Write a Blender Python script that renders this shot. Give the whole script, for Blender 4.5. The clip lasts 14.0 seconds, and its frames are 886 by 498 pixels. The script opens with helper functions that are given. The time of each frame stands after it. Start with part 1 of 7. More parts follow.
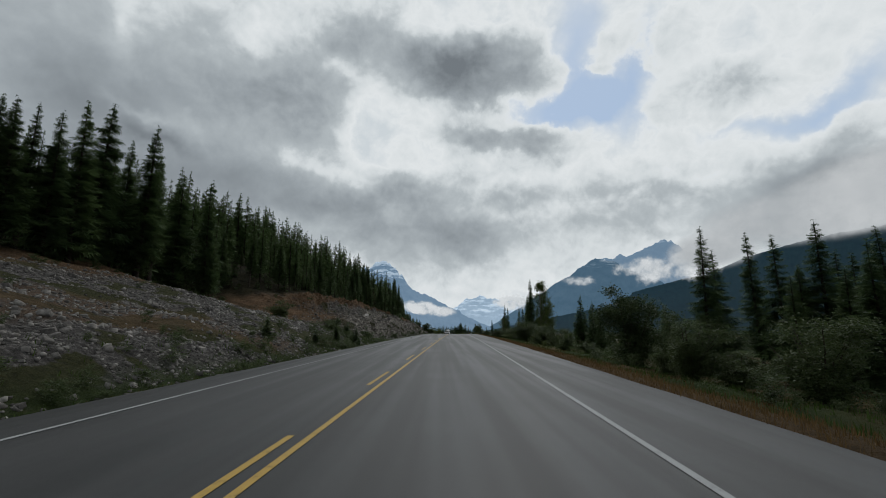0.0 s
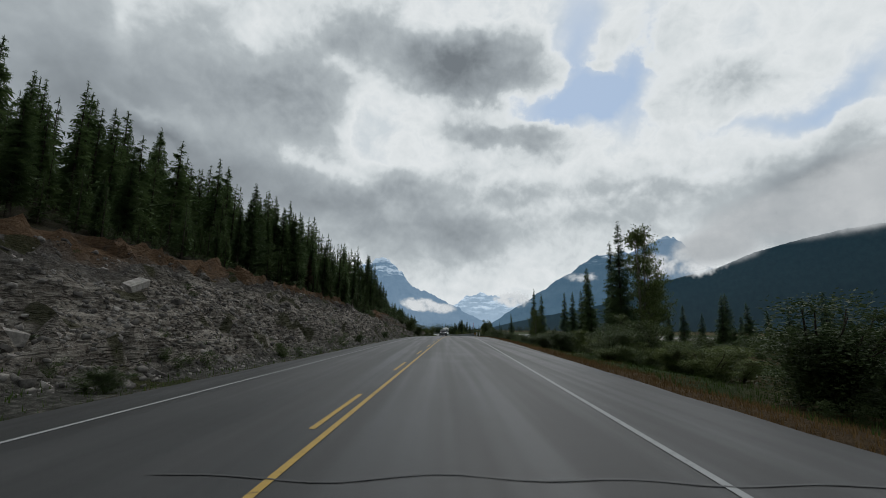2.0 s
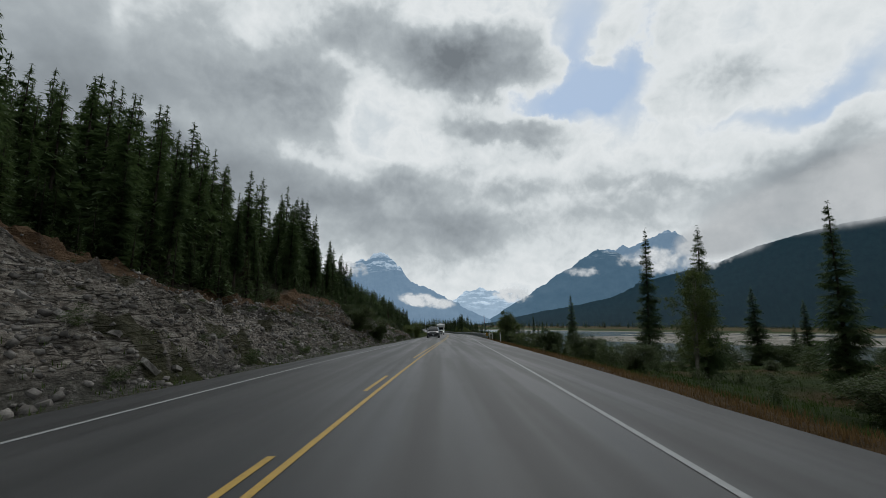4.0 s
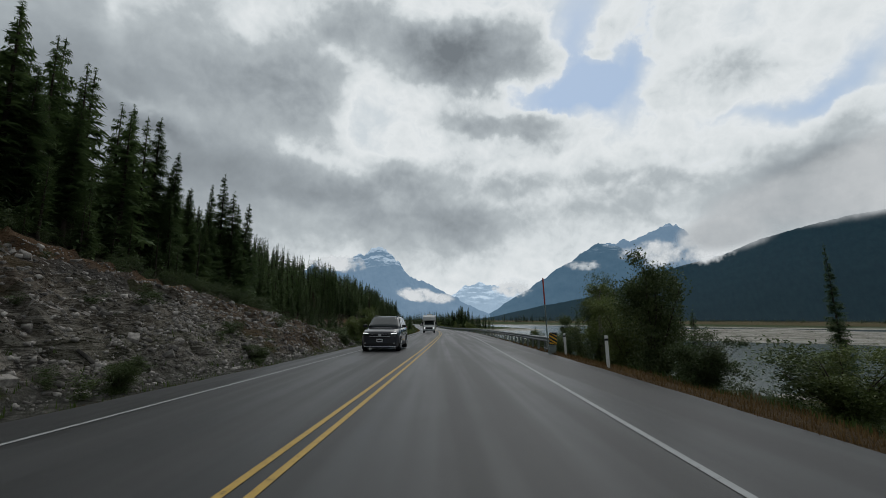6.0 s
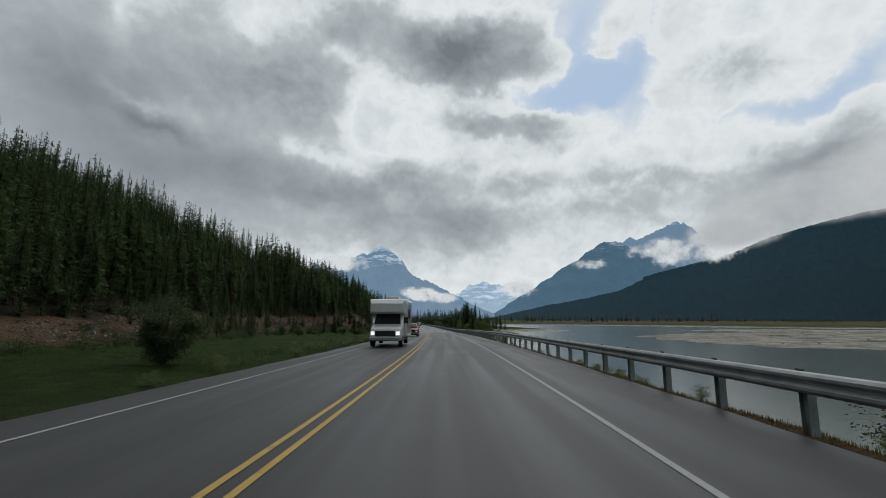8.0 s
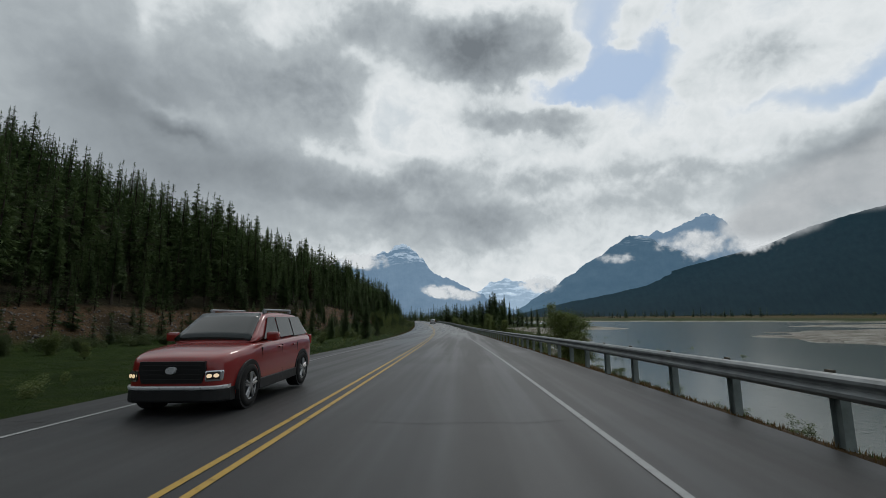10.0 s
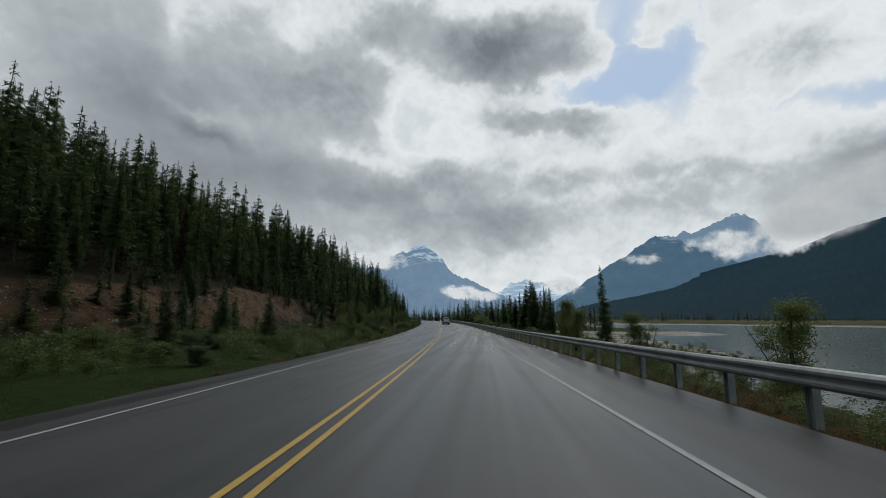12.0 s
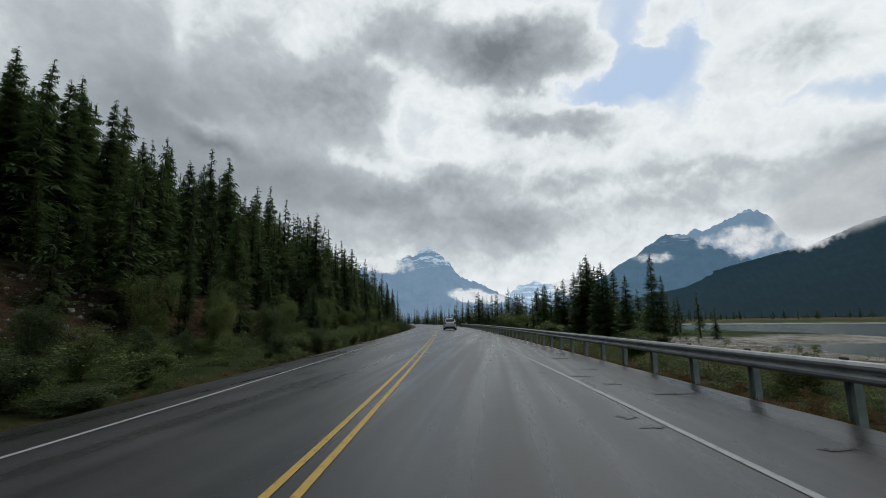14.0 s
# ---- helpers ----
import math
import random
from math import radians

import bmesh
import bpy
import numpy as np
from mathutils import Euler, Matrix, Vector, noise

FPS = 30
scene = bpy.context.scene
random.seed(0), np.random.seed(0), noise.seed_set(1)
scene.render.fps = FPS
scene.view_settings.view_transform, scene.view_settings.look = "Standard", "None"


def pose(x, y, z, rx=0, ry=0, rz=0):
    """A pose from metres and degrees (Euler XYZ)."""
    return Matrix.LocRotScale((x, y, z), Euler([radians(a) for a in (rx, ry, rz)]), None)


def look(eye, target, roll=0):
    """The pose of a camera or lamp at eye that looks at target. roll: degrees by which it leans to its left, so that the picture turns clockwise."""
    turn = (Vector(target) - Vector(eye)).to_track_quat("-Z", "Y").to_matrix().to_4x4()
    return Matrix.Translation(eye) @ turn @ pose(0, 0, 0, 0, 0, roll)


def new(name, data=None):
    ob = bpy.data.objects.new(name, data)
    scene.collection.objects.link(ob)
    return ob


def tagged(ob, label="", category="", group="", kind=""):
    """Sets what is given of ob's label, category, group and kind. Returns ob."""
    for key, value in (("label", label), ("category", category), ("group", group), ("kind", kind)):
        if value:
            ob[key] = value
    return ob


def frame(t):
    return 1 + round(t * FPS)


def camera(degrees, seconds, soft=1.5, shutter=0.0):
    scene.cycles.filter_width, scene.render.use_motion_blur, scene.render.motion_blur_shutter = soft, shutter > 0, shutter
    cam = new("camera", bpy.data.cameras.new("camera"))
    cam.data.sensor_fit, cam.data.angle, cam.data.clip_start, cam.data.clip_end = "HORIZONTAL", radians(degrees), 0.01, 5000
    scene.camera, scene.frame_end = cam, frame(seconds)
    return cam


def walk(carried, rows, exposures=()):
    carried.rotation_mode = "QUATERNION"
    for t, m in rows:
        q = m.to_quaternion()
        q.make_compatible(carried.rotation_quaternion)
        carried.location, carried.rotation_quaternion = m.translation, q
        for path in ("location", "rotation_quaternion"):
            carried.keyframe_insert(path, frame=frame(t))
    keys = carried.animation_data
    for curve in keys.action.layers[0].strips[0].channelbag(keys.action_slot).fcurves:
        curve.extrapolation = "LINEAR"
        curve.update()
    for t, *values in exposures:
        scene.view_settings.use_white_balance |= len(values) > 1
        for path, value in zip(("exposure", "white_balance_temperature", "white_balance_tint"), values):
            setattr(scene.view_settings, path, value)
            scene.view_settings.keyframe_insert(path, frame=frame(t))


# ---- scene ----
cam = camera(89.93, 14.0, soft=0.6)
PATH = [  # seconds, x, y, height, tilt, lean, turn
    (0.0, 0.00, 0.00, 1.30, 100.53, -0.38, -0.42),
    (0.5, 0.46, 12.34, 1.45, 100.30, -0.42, -0.37),
    (1.0, 0.89, 24.66, 1.60, 100.44, 0.10, -0.24),
    (1.5, 1.33, 36.98, 1.74, 100.26, -0.27, -0.41),
    (2.0, 1.79, 49.28, 1.85, 100.17, -0.45, -0.40),
    (2.5, 2.24, 61.57, 1.93, 99.99, -0.40, -0.35),
    (3.0, 2.69, 73.85, 2.00, 100.10, -0.33, -0.39),
    (3.6, 3.24, 88.57, 2.09, 99.91, -0.30, -0.45),
    (4.2, 3.81, 103.27, 2.08, 99.42, -0.29, -0.53),
    (4.9, 4.50, 120.40, 1.91, 98.88, -0.28, -0.61),
    (5.5, 5.10, 135.06, 1.67, 98.76, -0.21, -0.63),
    (6.0, 5.60, 147.27, 1.50, 98.97, -0.11, -0.61),
    (6.5, 6.10, 159.47, 1.34, 98.92, 0.03, -0.62),
    (7.0, 6.59, 171.66, 1.17, 98.94, -0.19, -0.55),
    (7.7, 7.23, 188.70, 0.95, 98.95, -0.18, -0.27),
    (8.3, 7.69, 203.29, 0.76, 98.94, 0.06, 0.17),
    (8.9, 8.01, 217.87, 0.56, 98.90, 0.33, 0.82),
    (9.5, 8.12, 232.44, 0.34, 98.81, 0.49, 1.74),
    (10.0, 8.02, 244.56, 0.14, 98.69, 0.50, 2.71),
    (10.5, 7.73, 256.68, -0.07, 98.74, 0.27, 3.42),
    (11.0, 7.31, 268.77, -0.30, 98.44, 0.23, 3.98),
    (11.5, 6.78, 280.85, -0.55, 98.60, 0.21, 4.51),
    (12.0, 6.12, 292.91, -0.76, 98.82, -0.15, 5.17),
    (12.5, 5.35, 304.96, -0.93, 98.96, -0.13, 5.61),
    (13.0, 4.52, 316.99, -1.07, 99.13, 0.05, 5.64),
    (13.5, 3.68, 329.00, -1.14, 99.58, 0.40, 5.90),
    (14.0, 2.77, 341.01, -1.19, 99.32, 0.84, 6.20),
]
walk(cam, [(t, pose(x, y, z, a, b, c)) for t, x, y, z, a, b, c in PATH],
     [(0.0, -0.03), (7.0, 0.0), (12.0, 0.02), (13.0, 0.06), (14.0, 0.15)])

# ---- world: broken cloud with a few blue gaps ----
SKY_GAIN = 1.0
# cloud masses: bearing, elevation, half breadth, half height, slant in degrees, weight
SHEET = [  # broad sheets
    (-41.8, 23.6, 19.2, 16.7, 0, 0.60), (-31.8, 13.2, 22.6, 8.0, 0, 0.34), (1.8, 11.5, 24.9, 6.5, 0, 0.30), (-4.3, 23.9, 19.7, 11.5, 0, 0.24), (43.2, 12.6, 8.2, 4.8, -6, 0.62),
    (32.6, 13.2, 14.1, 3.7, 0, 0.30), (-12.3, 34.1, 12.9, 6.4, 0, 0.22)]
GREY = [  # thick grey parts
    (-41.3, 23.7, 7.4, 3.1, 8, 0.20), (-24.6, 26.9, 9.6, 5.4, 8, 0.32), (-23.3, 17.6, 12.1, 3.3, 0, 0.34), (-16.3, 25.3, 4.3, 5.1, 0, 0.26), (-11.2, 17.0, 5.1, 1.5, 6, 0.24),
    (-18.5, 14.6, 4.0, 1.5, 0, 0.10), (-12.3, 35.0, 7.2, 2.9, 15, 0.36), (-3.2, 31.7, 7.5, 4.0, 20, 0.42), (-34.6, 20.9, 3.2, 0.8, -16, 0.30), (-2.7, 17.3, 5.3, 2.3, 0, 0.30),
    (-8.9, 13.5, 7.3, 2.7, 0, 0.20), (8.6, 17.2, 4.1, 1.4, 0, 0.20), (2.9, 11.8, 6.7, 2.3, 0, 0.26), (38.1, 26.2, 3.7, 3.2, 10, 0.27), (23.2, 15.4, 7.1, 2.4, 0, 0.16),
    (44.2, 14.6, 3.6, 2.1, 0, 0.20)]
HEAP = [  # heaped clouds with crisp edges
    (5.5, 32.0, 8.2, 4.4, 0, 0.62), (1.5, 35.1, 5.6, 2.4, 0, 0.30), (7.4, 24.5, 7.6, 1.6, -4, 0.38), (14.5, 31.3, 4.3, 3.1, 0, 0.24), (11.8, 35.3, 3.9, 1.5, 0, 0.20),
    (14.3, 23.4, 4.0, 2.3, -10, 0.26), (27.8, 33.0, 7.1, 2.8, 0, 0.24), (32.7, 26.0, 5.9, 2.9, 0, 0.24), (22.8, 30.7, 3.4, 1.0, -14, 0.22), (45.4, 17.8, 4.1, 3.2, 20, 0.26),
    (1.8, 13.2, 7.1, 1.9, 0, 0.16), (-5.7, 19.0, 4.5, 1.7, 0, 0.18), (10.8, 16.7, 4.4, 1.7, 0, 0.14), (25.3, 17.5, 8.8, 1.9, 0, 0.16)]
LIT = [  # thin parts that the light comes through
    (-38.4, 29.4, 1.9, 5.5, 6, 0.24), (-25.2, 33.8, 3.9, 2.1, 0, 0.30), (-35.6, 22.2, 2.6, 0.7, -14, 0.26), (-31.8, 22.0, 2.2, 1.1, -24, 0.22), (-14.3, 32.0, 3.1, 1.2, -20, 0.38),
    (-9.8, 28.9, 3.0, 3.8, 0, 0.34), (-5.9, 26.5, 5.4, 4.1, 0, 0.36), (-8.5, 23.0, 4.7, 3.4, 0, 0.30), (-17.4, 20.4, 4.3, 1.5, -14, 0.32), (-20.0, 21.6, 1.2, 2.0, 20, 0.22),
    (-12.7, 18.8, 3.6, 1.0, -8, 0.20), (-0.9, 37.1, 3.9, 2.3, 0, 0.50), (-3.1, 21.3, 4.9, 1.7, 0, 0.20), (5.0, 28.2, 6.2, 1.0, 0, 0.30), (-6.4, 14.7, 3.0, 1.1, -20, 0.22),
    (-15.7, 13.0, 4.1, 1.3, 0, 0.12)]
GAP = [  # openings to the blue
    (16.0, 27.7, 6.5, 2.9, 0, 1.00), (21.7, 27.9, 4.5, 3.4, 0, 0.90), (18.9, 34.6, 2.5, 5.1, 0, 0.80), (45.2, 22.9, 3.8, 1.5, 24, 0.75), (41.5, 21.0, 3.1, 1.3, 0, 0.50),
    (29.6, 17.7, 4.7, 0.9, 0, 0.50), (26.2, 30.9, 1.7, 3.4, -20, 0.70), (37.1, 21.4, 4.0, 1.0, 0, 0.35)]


class Nodes:
    """Short names for building node trees."""

    def __init__(self, tree):
        self.tree = tree

    def add(self, kind, **settings):
        node = self.tree.nodes.new(kind)
        if "operation" in settings:
            node.operation = settings["operation"]
        if "use_clamp" in settings:
            node.use_clamp = settings["use_clamp"]
        if "data_type" in settings:
            node.data_type = settings["data_type"]
        if "interpolation_type" in settings:
            node.interpolation_type = settings["interpolation_type"]
        if "attribute_name" in settings:
            node.attribute_name = settings["attribute_name"]
        return node

    def link(self, a, b):
        self.tree.links.new(a, b)

    def put(self, socket, value):
        if isinstance(value, bpy.types.NodeSocket):
            self.link(value, socket)
        elif value is not None:
            socket.default_value = value

    def math(self, op, a, b=None, c=None, clamp=False):
        node = self.add("ShaderNodeMath", operation=op, use_clamp=clamp)
        for socket, value in zip(node.inputs, (a, b, c)):
            self.put(socket, value)
        return node.outputs[0]

    def noise(self, vector, scale, detail=4.0, rough=0.55, distortion=0.0):
        node = self.add("ShaderNodeTexNoise")
        self.put(node.inputs["Vector"], vector)
        node.inputs["Scale"].default_value = scale
        node.inputs["Detail"].default_value = detail
        node.inputs["Roughness"].default_value = rough
        node.inputs["Distortion"].default_value = distortion
        return node.outputs[0]

    def ramp(self, fac, stops):
        node = self.add("ShaderNodeValToRGB")
        self.put(node.inputs[0], fac)
        els = node.color_ramp.elements
        while len(els) < len(stops):
            els.new(0.5)
        for el, (at, col) in zip(els, stops):
            el.position = at
            el.color = (*col, 1) if len(col) == 3 else col
        return node.outputs[0]

    def mix(self, fac, a, b):
        node = self.add("ShaderNodeMix", data_type="RGBA")
        self.put(node.inputs[0], fac)
        self.put(node.inputs[6], (*a, 1) if isinstance(a, tuple) else a)
        self.put(node.inputs[7], (*b, 1) if isinstance(b, tuple) else b)
        return node.outputs[2]

    def band(self, value, lo, hi):
        node = self.add("ShaderNodeMapRange", interpolation_type="SMOOTHSTEP")
        self.put(node.inputs[0], value)
        node.inputs[1].default_value, node.inputs[2].default_value = lo, hi
        return node.outputs[0]


def heading(az, el):
    a, e = radians(az), radians(el)
    return Vector((math.sin(a) * math.cos(e), math.cos(a) * math.cos(e), math.sin(e)))


world = bpy.data.worlds.new("cloudy_sky")
scene.world = world
world.use_nodes = True
world.node_tree.nodes.clear()
W = Nodes(world.node_tree)
way = W.add("ShaderNodeTexCoord").outputs["Generated"]
axes = W.add("ShaderNodeSeparateXYZ")
W.link(way, axes.inputs[0])
bearing = W.math("MULTIPLY", W.math("ARCTAN2", axes.outputs[0], axes.outputs[1]), 57.2958)
height = W.math("MULTIPLY", W.math("ARCSINE", axes.outputs[2]), 57.2958)
spot = W.add("ShaderNodeCombineXYZ")
W.link(bearing, spot.inputs[0])
W.link(height, spot.inputs[1])


def swirled(vector, scale, detail, amount, rough=0.55):
    """Shift a vector (in degrees) by noise, so that outlines become ragged."""
    node = W.add("ShaderNodeTexNoise")
    W.link(way, node.inputs["Vector"])
    node.inputs["Scale"].default_value, node.inputs["Detail"].default_value, node.inputs["Roughness"].default_value = scale, detail, rough
    middle = W.add("ShaderNodeVectorMath", operation="SUBTRACT")
    W.link(node.outputs["Color"], middle.inputs[0])
    middle.inputs[1].default_value = (0.5, 0.5, 0.5)
    add = W.add("ShaderNodeVectorMath", operation="MULTIPLY_ADD")
    W.link(middle.outputs[0], add.inputs[0])
    add.inputs[1].default_value = (amount, amount, 0.0)
    W.link(vector, add.inputs[2])
    return add.outputs[0]


loose_at = swirled(swirled(spot.outputs[0], 6.0, 4.0, 8.0), 20.0, 4.0, 2.4)
crisp_at = swirled(swirled(spot.outputs[0], 9.0, 3.0, 5.0), 24.0, 5.0, 2.6, 0.55)


def masses(group, vector, crisp=False):
    total = 0.0
    for az, el, wide, tall, slant, weight in group:
        at = W.add("ShaderNodeMapping")
        at.vector_type = "TEXTURE"
        W.link(vector, at.inputs[0])
        at.inputs["Location"].default_value = (az, el, 0)
        at.inputs["Rotation"].default_value = (0, 0, radians(slant))
        at.inputs["Scale"].default_value = (wide, tall, 1)
        dot = W.add("ShaderNodeVectorMath", operation="DOT_PRODUCT")
        W.link(at.outputs[0], dot.inputs[0])
        W.link(at.outputs[0], dot.inputs[1])
        r2_ = W.math("MULTIPLY", dot.outputs["Value"], dot.outputs["Value"]) if crisp else dot.outputs["Value"]
        total = W.math("MULTIPLY_ADD", W.math("EXPONENT", W.math("MULTIPLY", r2_, -1.0)), weight, total)
    return total


def lifted(amount):
    node = W.add("ShaderNodeVectorMath", operation="ADD")
    W.link(way, node.inputs[0])
    node.inputs[1].default_value = heading(12, 70) * amount
    return node.outputs[0]


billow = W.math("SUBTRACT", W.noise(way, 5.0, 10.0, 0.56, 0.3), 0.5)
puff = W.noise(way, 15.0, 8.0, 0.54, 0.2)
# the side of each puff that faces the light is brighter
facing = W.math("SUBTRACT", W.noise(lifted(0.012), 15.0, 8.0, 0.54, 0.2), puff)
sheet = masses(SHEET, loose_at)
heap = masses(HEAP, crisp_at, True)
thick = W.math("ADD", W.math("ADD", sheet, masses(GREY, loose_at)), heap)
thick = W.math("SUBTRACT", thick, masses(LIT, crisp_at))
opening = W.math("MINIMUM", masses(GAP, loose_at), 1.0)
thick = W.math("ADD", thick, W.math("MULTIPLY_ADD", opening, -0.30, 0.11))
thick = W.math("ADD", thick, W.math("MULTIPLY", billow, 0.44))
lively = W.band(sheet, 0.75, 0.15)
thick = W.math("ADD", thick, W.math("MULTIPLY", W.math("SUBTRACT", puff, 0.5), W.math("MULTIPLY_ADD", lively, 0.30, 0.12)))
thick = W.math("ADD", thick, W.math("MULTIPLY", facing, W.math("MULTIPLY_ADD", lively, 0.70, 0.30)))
# thicker cloud added out of view, overhead and behind, to dim the ground
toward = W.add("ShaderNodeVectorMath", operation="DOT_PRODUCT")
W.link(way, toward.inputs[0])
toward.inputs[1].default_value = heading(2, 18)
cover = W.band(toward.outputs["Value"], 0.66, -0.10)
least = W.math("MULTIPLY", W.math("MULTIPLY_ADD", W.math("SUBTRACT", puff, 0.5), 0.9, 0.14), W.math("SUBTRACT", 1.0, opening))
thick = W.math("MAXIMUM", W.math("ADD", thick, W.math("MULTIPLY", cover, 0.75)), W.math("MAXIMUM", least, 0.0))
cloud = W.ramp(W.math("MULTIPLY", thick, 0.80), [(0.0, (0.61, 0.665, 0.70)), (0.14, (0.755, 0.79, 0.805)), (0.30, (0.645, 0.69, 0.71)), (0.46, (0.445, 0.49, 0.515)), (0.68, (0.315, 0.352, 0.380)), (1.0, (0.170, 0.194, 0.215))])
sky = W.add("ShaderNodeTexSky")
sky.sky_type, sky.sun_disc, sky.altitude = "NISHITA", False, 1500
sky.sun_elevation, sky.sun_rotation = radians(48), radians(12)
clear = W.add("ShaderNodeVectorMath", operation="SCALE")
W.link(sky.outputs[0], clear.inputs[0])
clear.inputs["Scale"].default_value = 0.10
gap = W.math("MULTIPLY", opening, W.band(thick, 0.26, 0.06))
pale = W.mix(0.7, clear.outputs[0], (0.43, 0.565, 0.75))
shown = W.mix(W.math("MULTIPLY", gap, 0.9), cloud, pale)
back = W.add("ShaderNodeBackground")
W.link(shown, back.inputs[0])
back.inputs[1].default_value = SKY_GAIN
W.link(back.outputs[0], W.add("ShaderNodeOutputWorld").inputs[0])

sun = new("sun", bpy.data.lights.new("sun", "SUN"))
sun.data.energy, sun.data.angle, sun.data.color = 0.45, radians(14), (1.0, 0.96, 0.9)
sun.matrix_world = look(heading(12, 48) * 100, (0, 0, 0))

# ---- materials ----
def surface(name, rough=0.8, spec=0.3, metal=0.0):
    m = bpy.data.materials.new(name)
    m.use_nodes = True
    n = Nodes(m.node_tree)
    b = m.node_tree.nodes["Principled BSDF"]
    b.inputs["Roughness"].default_value = rough
    b.inputs["Specular IOR Level"].default_value = spec
    b.inputs["Metallic"].default_value = metal
    return m, n, b


def place(n):
    return n.add("ShaderNodeNewGeometry").outputs["Position"]


def local(n):
    return n.add("ShaderNodeTexCoord").outputs["Object"]


def bump(n, b, height, strength=0.4, distance=0.02):
    node = n.add("ShaderNodeBump")
    node.inputs["Strength"].default_value, node.inputs["Distance"].default_value = strength, distance
    n.link(height, node.inputs["Height"])
    n.link(node.outputs[0], b.inputs["Normal"])


def plain(name, col, rough=0.6, spec=0.4, metal=0.0, vary=0.2, scale=6.0, coat=0.0):
    m, n, b = surface(name, rough, spec, metal)
    p = local(n)
    grain = n.noise(p, scale, 5.0)
    dark = tuple(c * (1 - vary) for c in col)
    light = tuple(min(1, c * (1 + vary)) for c in col)
    n.link(n.ramp(grain, [(0.3, dark), (0.7, light)]), b.inputs["Base Color"])
    n.link(n.math("MULTIPLY_ADD", n.noise(p, scale * 3, 3.0), 0.25, rough - 0.12), b.inputs["Roughness"])
    b.inputs["Coat Weight"].default_value = coat
    return m


def foliage(name, low, high, rough=0.65, glow_through=0.0):
    m, n, b = surface(name, rough, 0.2)
    info = n.add("ShaderNodeObjectInfo").outputs["Random"]
    isle = n.add("ShaderNodeNewGeometry").outputs["Random Per Island"]
    patch = n.noise(place(n), 0.35, 3.0)
    fac = n.math("ADD", n.math("MULTIPLY", isle, 0.5), n.math("ADD", n.math("MULTIPLY", info, 0.3), n.math("MULTIPLY", n.math("SUBTRACT", patch, 0.5), 0.9)), None, True)
    n.link(n.mix(fac, low, high), b.inputs["Base Color"])
    if glow_through:
        thin = n.add("ShaderNodeBsdfTranslucent")
        n.link(n.mix(fac, low, high), thin.inputs[0])
        both = n.add("ShaderNodeMixShader")
        both.inputs[0].default_value = glow_through
        n.link(b.outputs[0], both.inputs[1])
        n.link(thin.outputs[0], both.inputs[2])
        n.link(both.outputs[0], m.node_tree.nodes["Material Output"].inputs[0])
    return m


NEEDLES = foliage("spruce_needles", (0.048, 0.080, 0.034), (0.125, 0.180, 0.066), 0.65, 0.35)
NEEDLES_DRY = foliage("dry_needles", (0.045, 0.026, 0.015), (0.075, 0.045, 0.022))
LEAVES = foliage("willow_leaves", (0.072, 0.105, 0.030), (0.20, 0.235, 0.078), 0.5, 0.35)
LEAVES_DARK = foliage("dark_leaves", (0.042, 0.066, 0.026), (0.115, 0.145, 0.055), 0.5, 0.35)
BARK = plain("bark", (0.055, 0.045, 0.036), 0.9, 0.1, vary=0.4, scale=4)
BARK_PALE = plain("pale_bark", (0.20, 0.18, 0.15), 0.9, 0.1, vary=0.4, scale=5)
GRASS_DRY = foliage("dry_grass", (0.09, 0.055, 0.022), (0.25, 0.155, 0.065), 0.8, 0.3)
GRASS_GREEN = foliage("green_grass", (0.034, 0.064, 0.012), (0.085, 0.125, 0.028), 0.7, 0.3)


def asphalt():
    m, n, b = surface("wet_asphalt", 0.5, 0.42)
    p = place(n)
    u = n.add("ShaderNodeAttribute", attribute_name="across").outputs["Fac"]
    grit = n.noise(p, 42.0, 4.0, 0.8)
    blotch = n.noise(p, 0.35, 5.0, 0.6)
    stretch = n.add("ShaderNodeMapping")
    n.link(p, stretch.inputs[0])
    stretch.inputs["Scale"].default_value = (2.2, 0.05, 1.0)
    streak = n.noise(stretch.outputs[0], 1.2, 5.0, 0.6)
    wheel = 0.0
    for at in (0.95, 2.75, -0.9, -2.45):
        d = n.math("SUBTRACT", u, at)
        wheel = n.math("ADD", wheel, n.math("POWER", 2.718, n.math("MULTIPLY", n.math("MULTIPLY", d, d), -6.0)))
    tone = n.math("ADD", n.math("MULTIPLY", grit, 0.35), n.math("ADD", n.math("MULTIPLY", streak, 0.24), n.math("MULTIPLY", blotch, 0.46)))
    tone = n.math("ADD", tone, n.math("MULTIPLY", wheel, 0.10))
    tone = n.math("SUBTRACT", tone, n.math("MULTIPLY", n.band(u, 3.9, 4.6), 0.10))  # darker shoulder
    n.link(n.ramp(tone, [(0.34, (0.013, 0.013, 0.013)), (0.55, (0.023, 0.0235, 0.024)), (0.78, (0.042, 0.042, 0.042))]), b.inputs["Base Color"])
    wet = n.math("ADD", n.math("MULTIPLY", n.noise(stretch.outputs[0], 0.8, 2.0, 0.5), 0.75), n.math("MULTIPLY", blotch, 0.25))
    along = n.add("ShaderNodeSeparateXYZ")
    n.link(p, along.inputs[0])
    damp = n.math("MULTIPLY", n.band(along.outputs[1], 255.0, 335.0), 0.15)
    n.link(n.math("SUBTRACT", n.math("MULTIPLY_ADD", n.band(wet, 0.35, 0.62), 0.15, 0.40), damp), b.inputs["Roughness"])
    bump(n, b, grit, 0.35, 0.006)
    return m


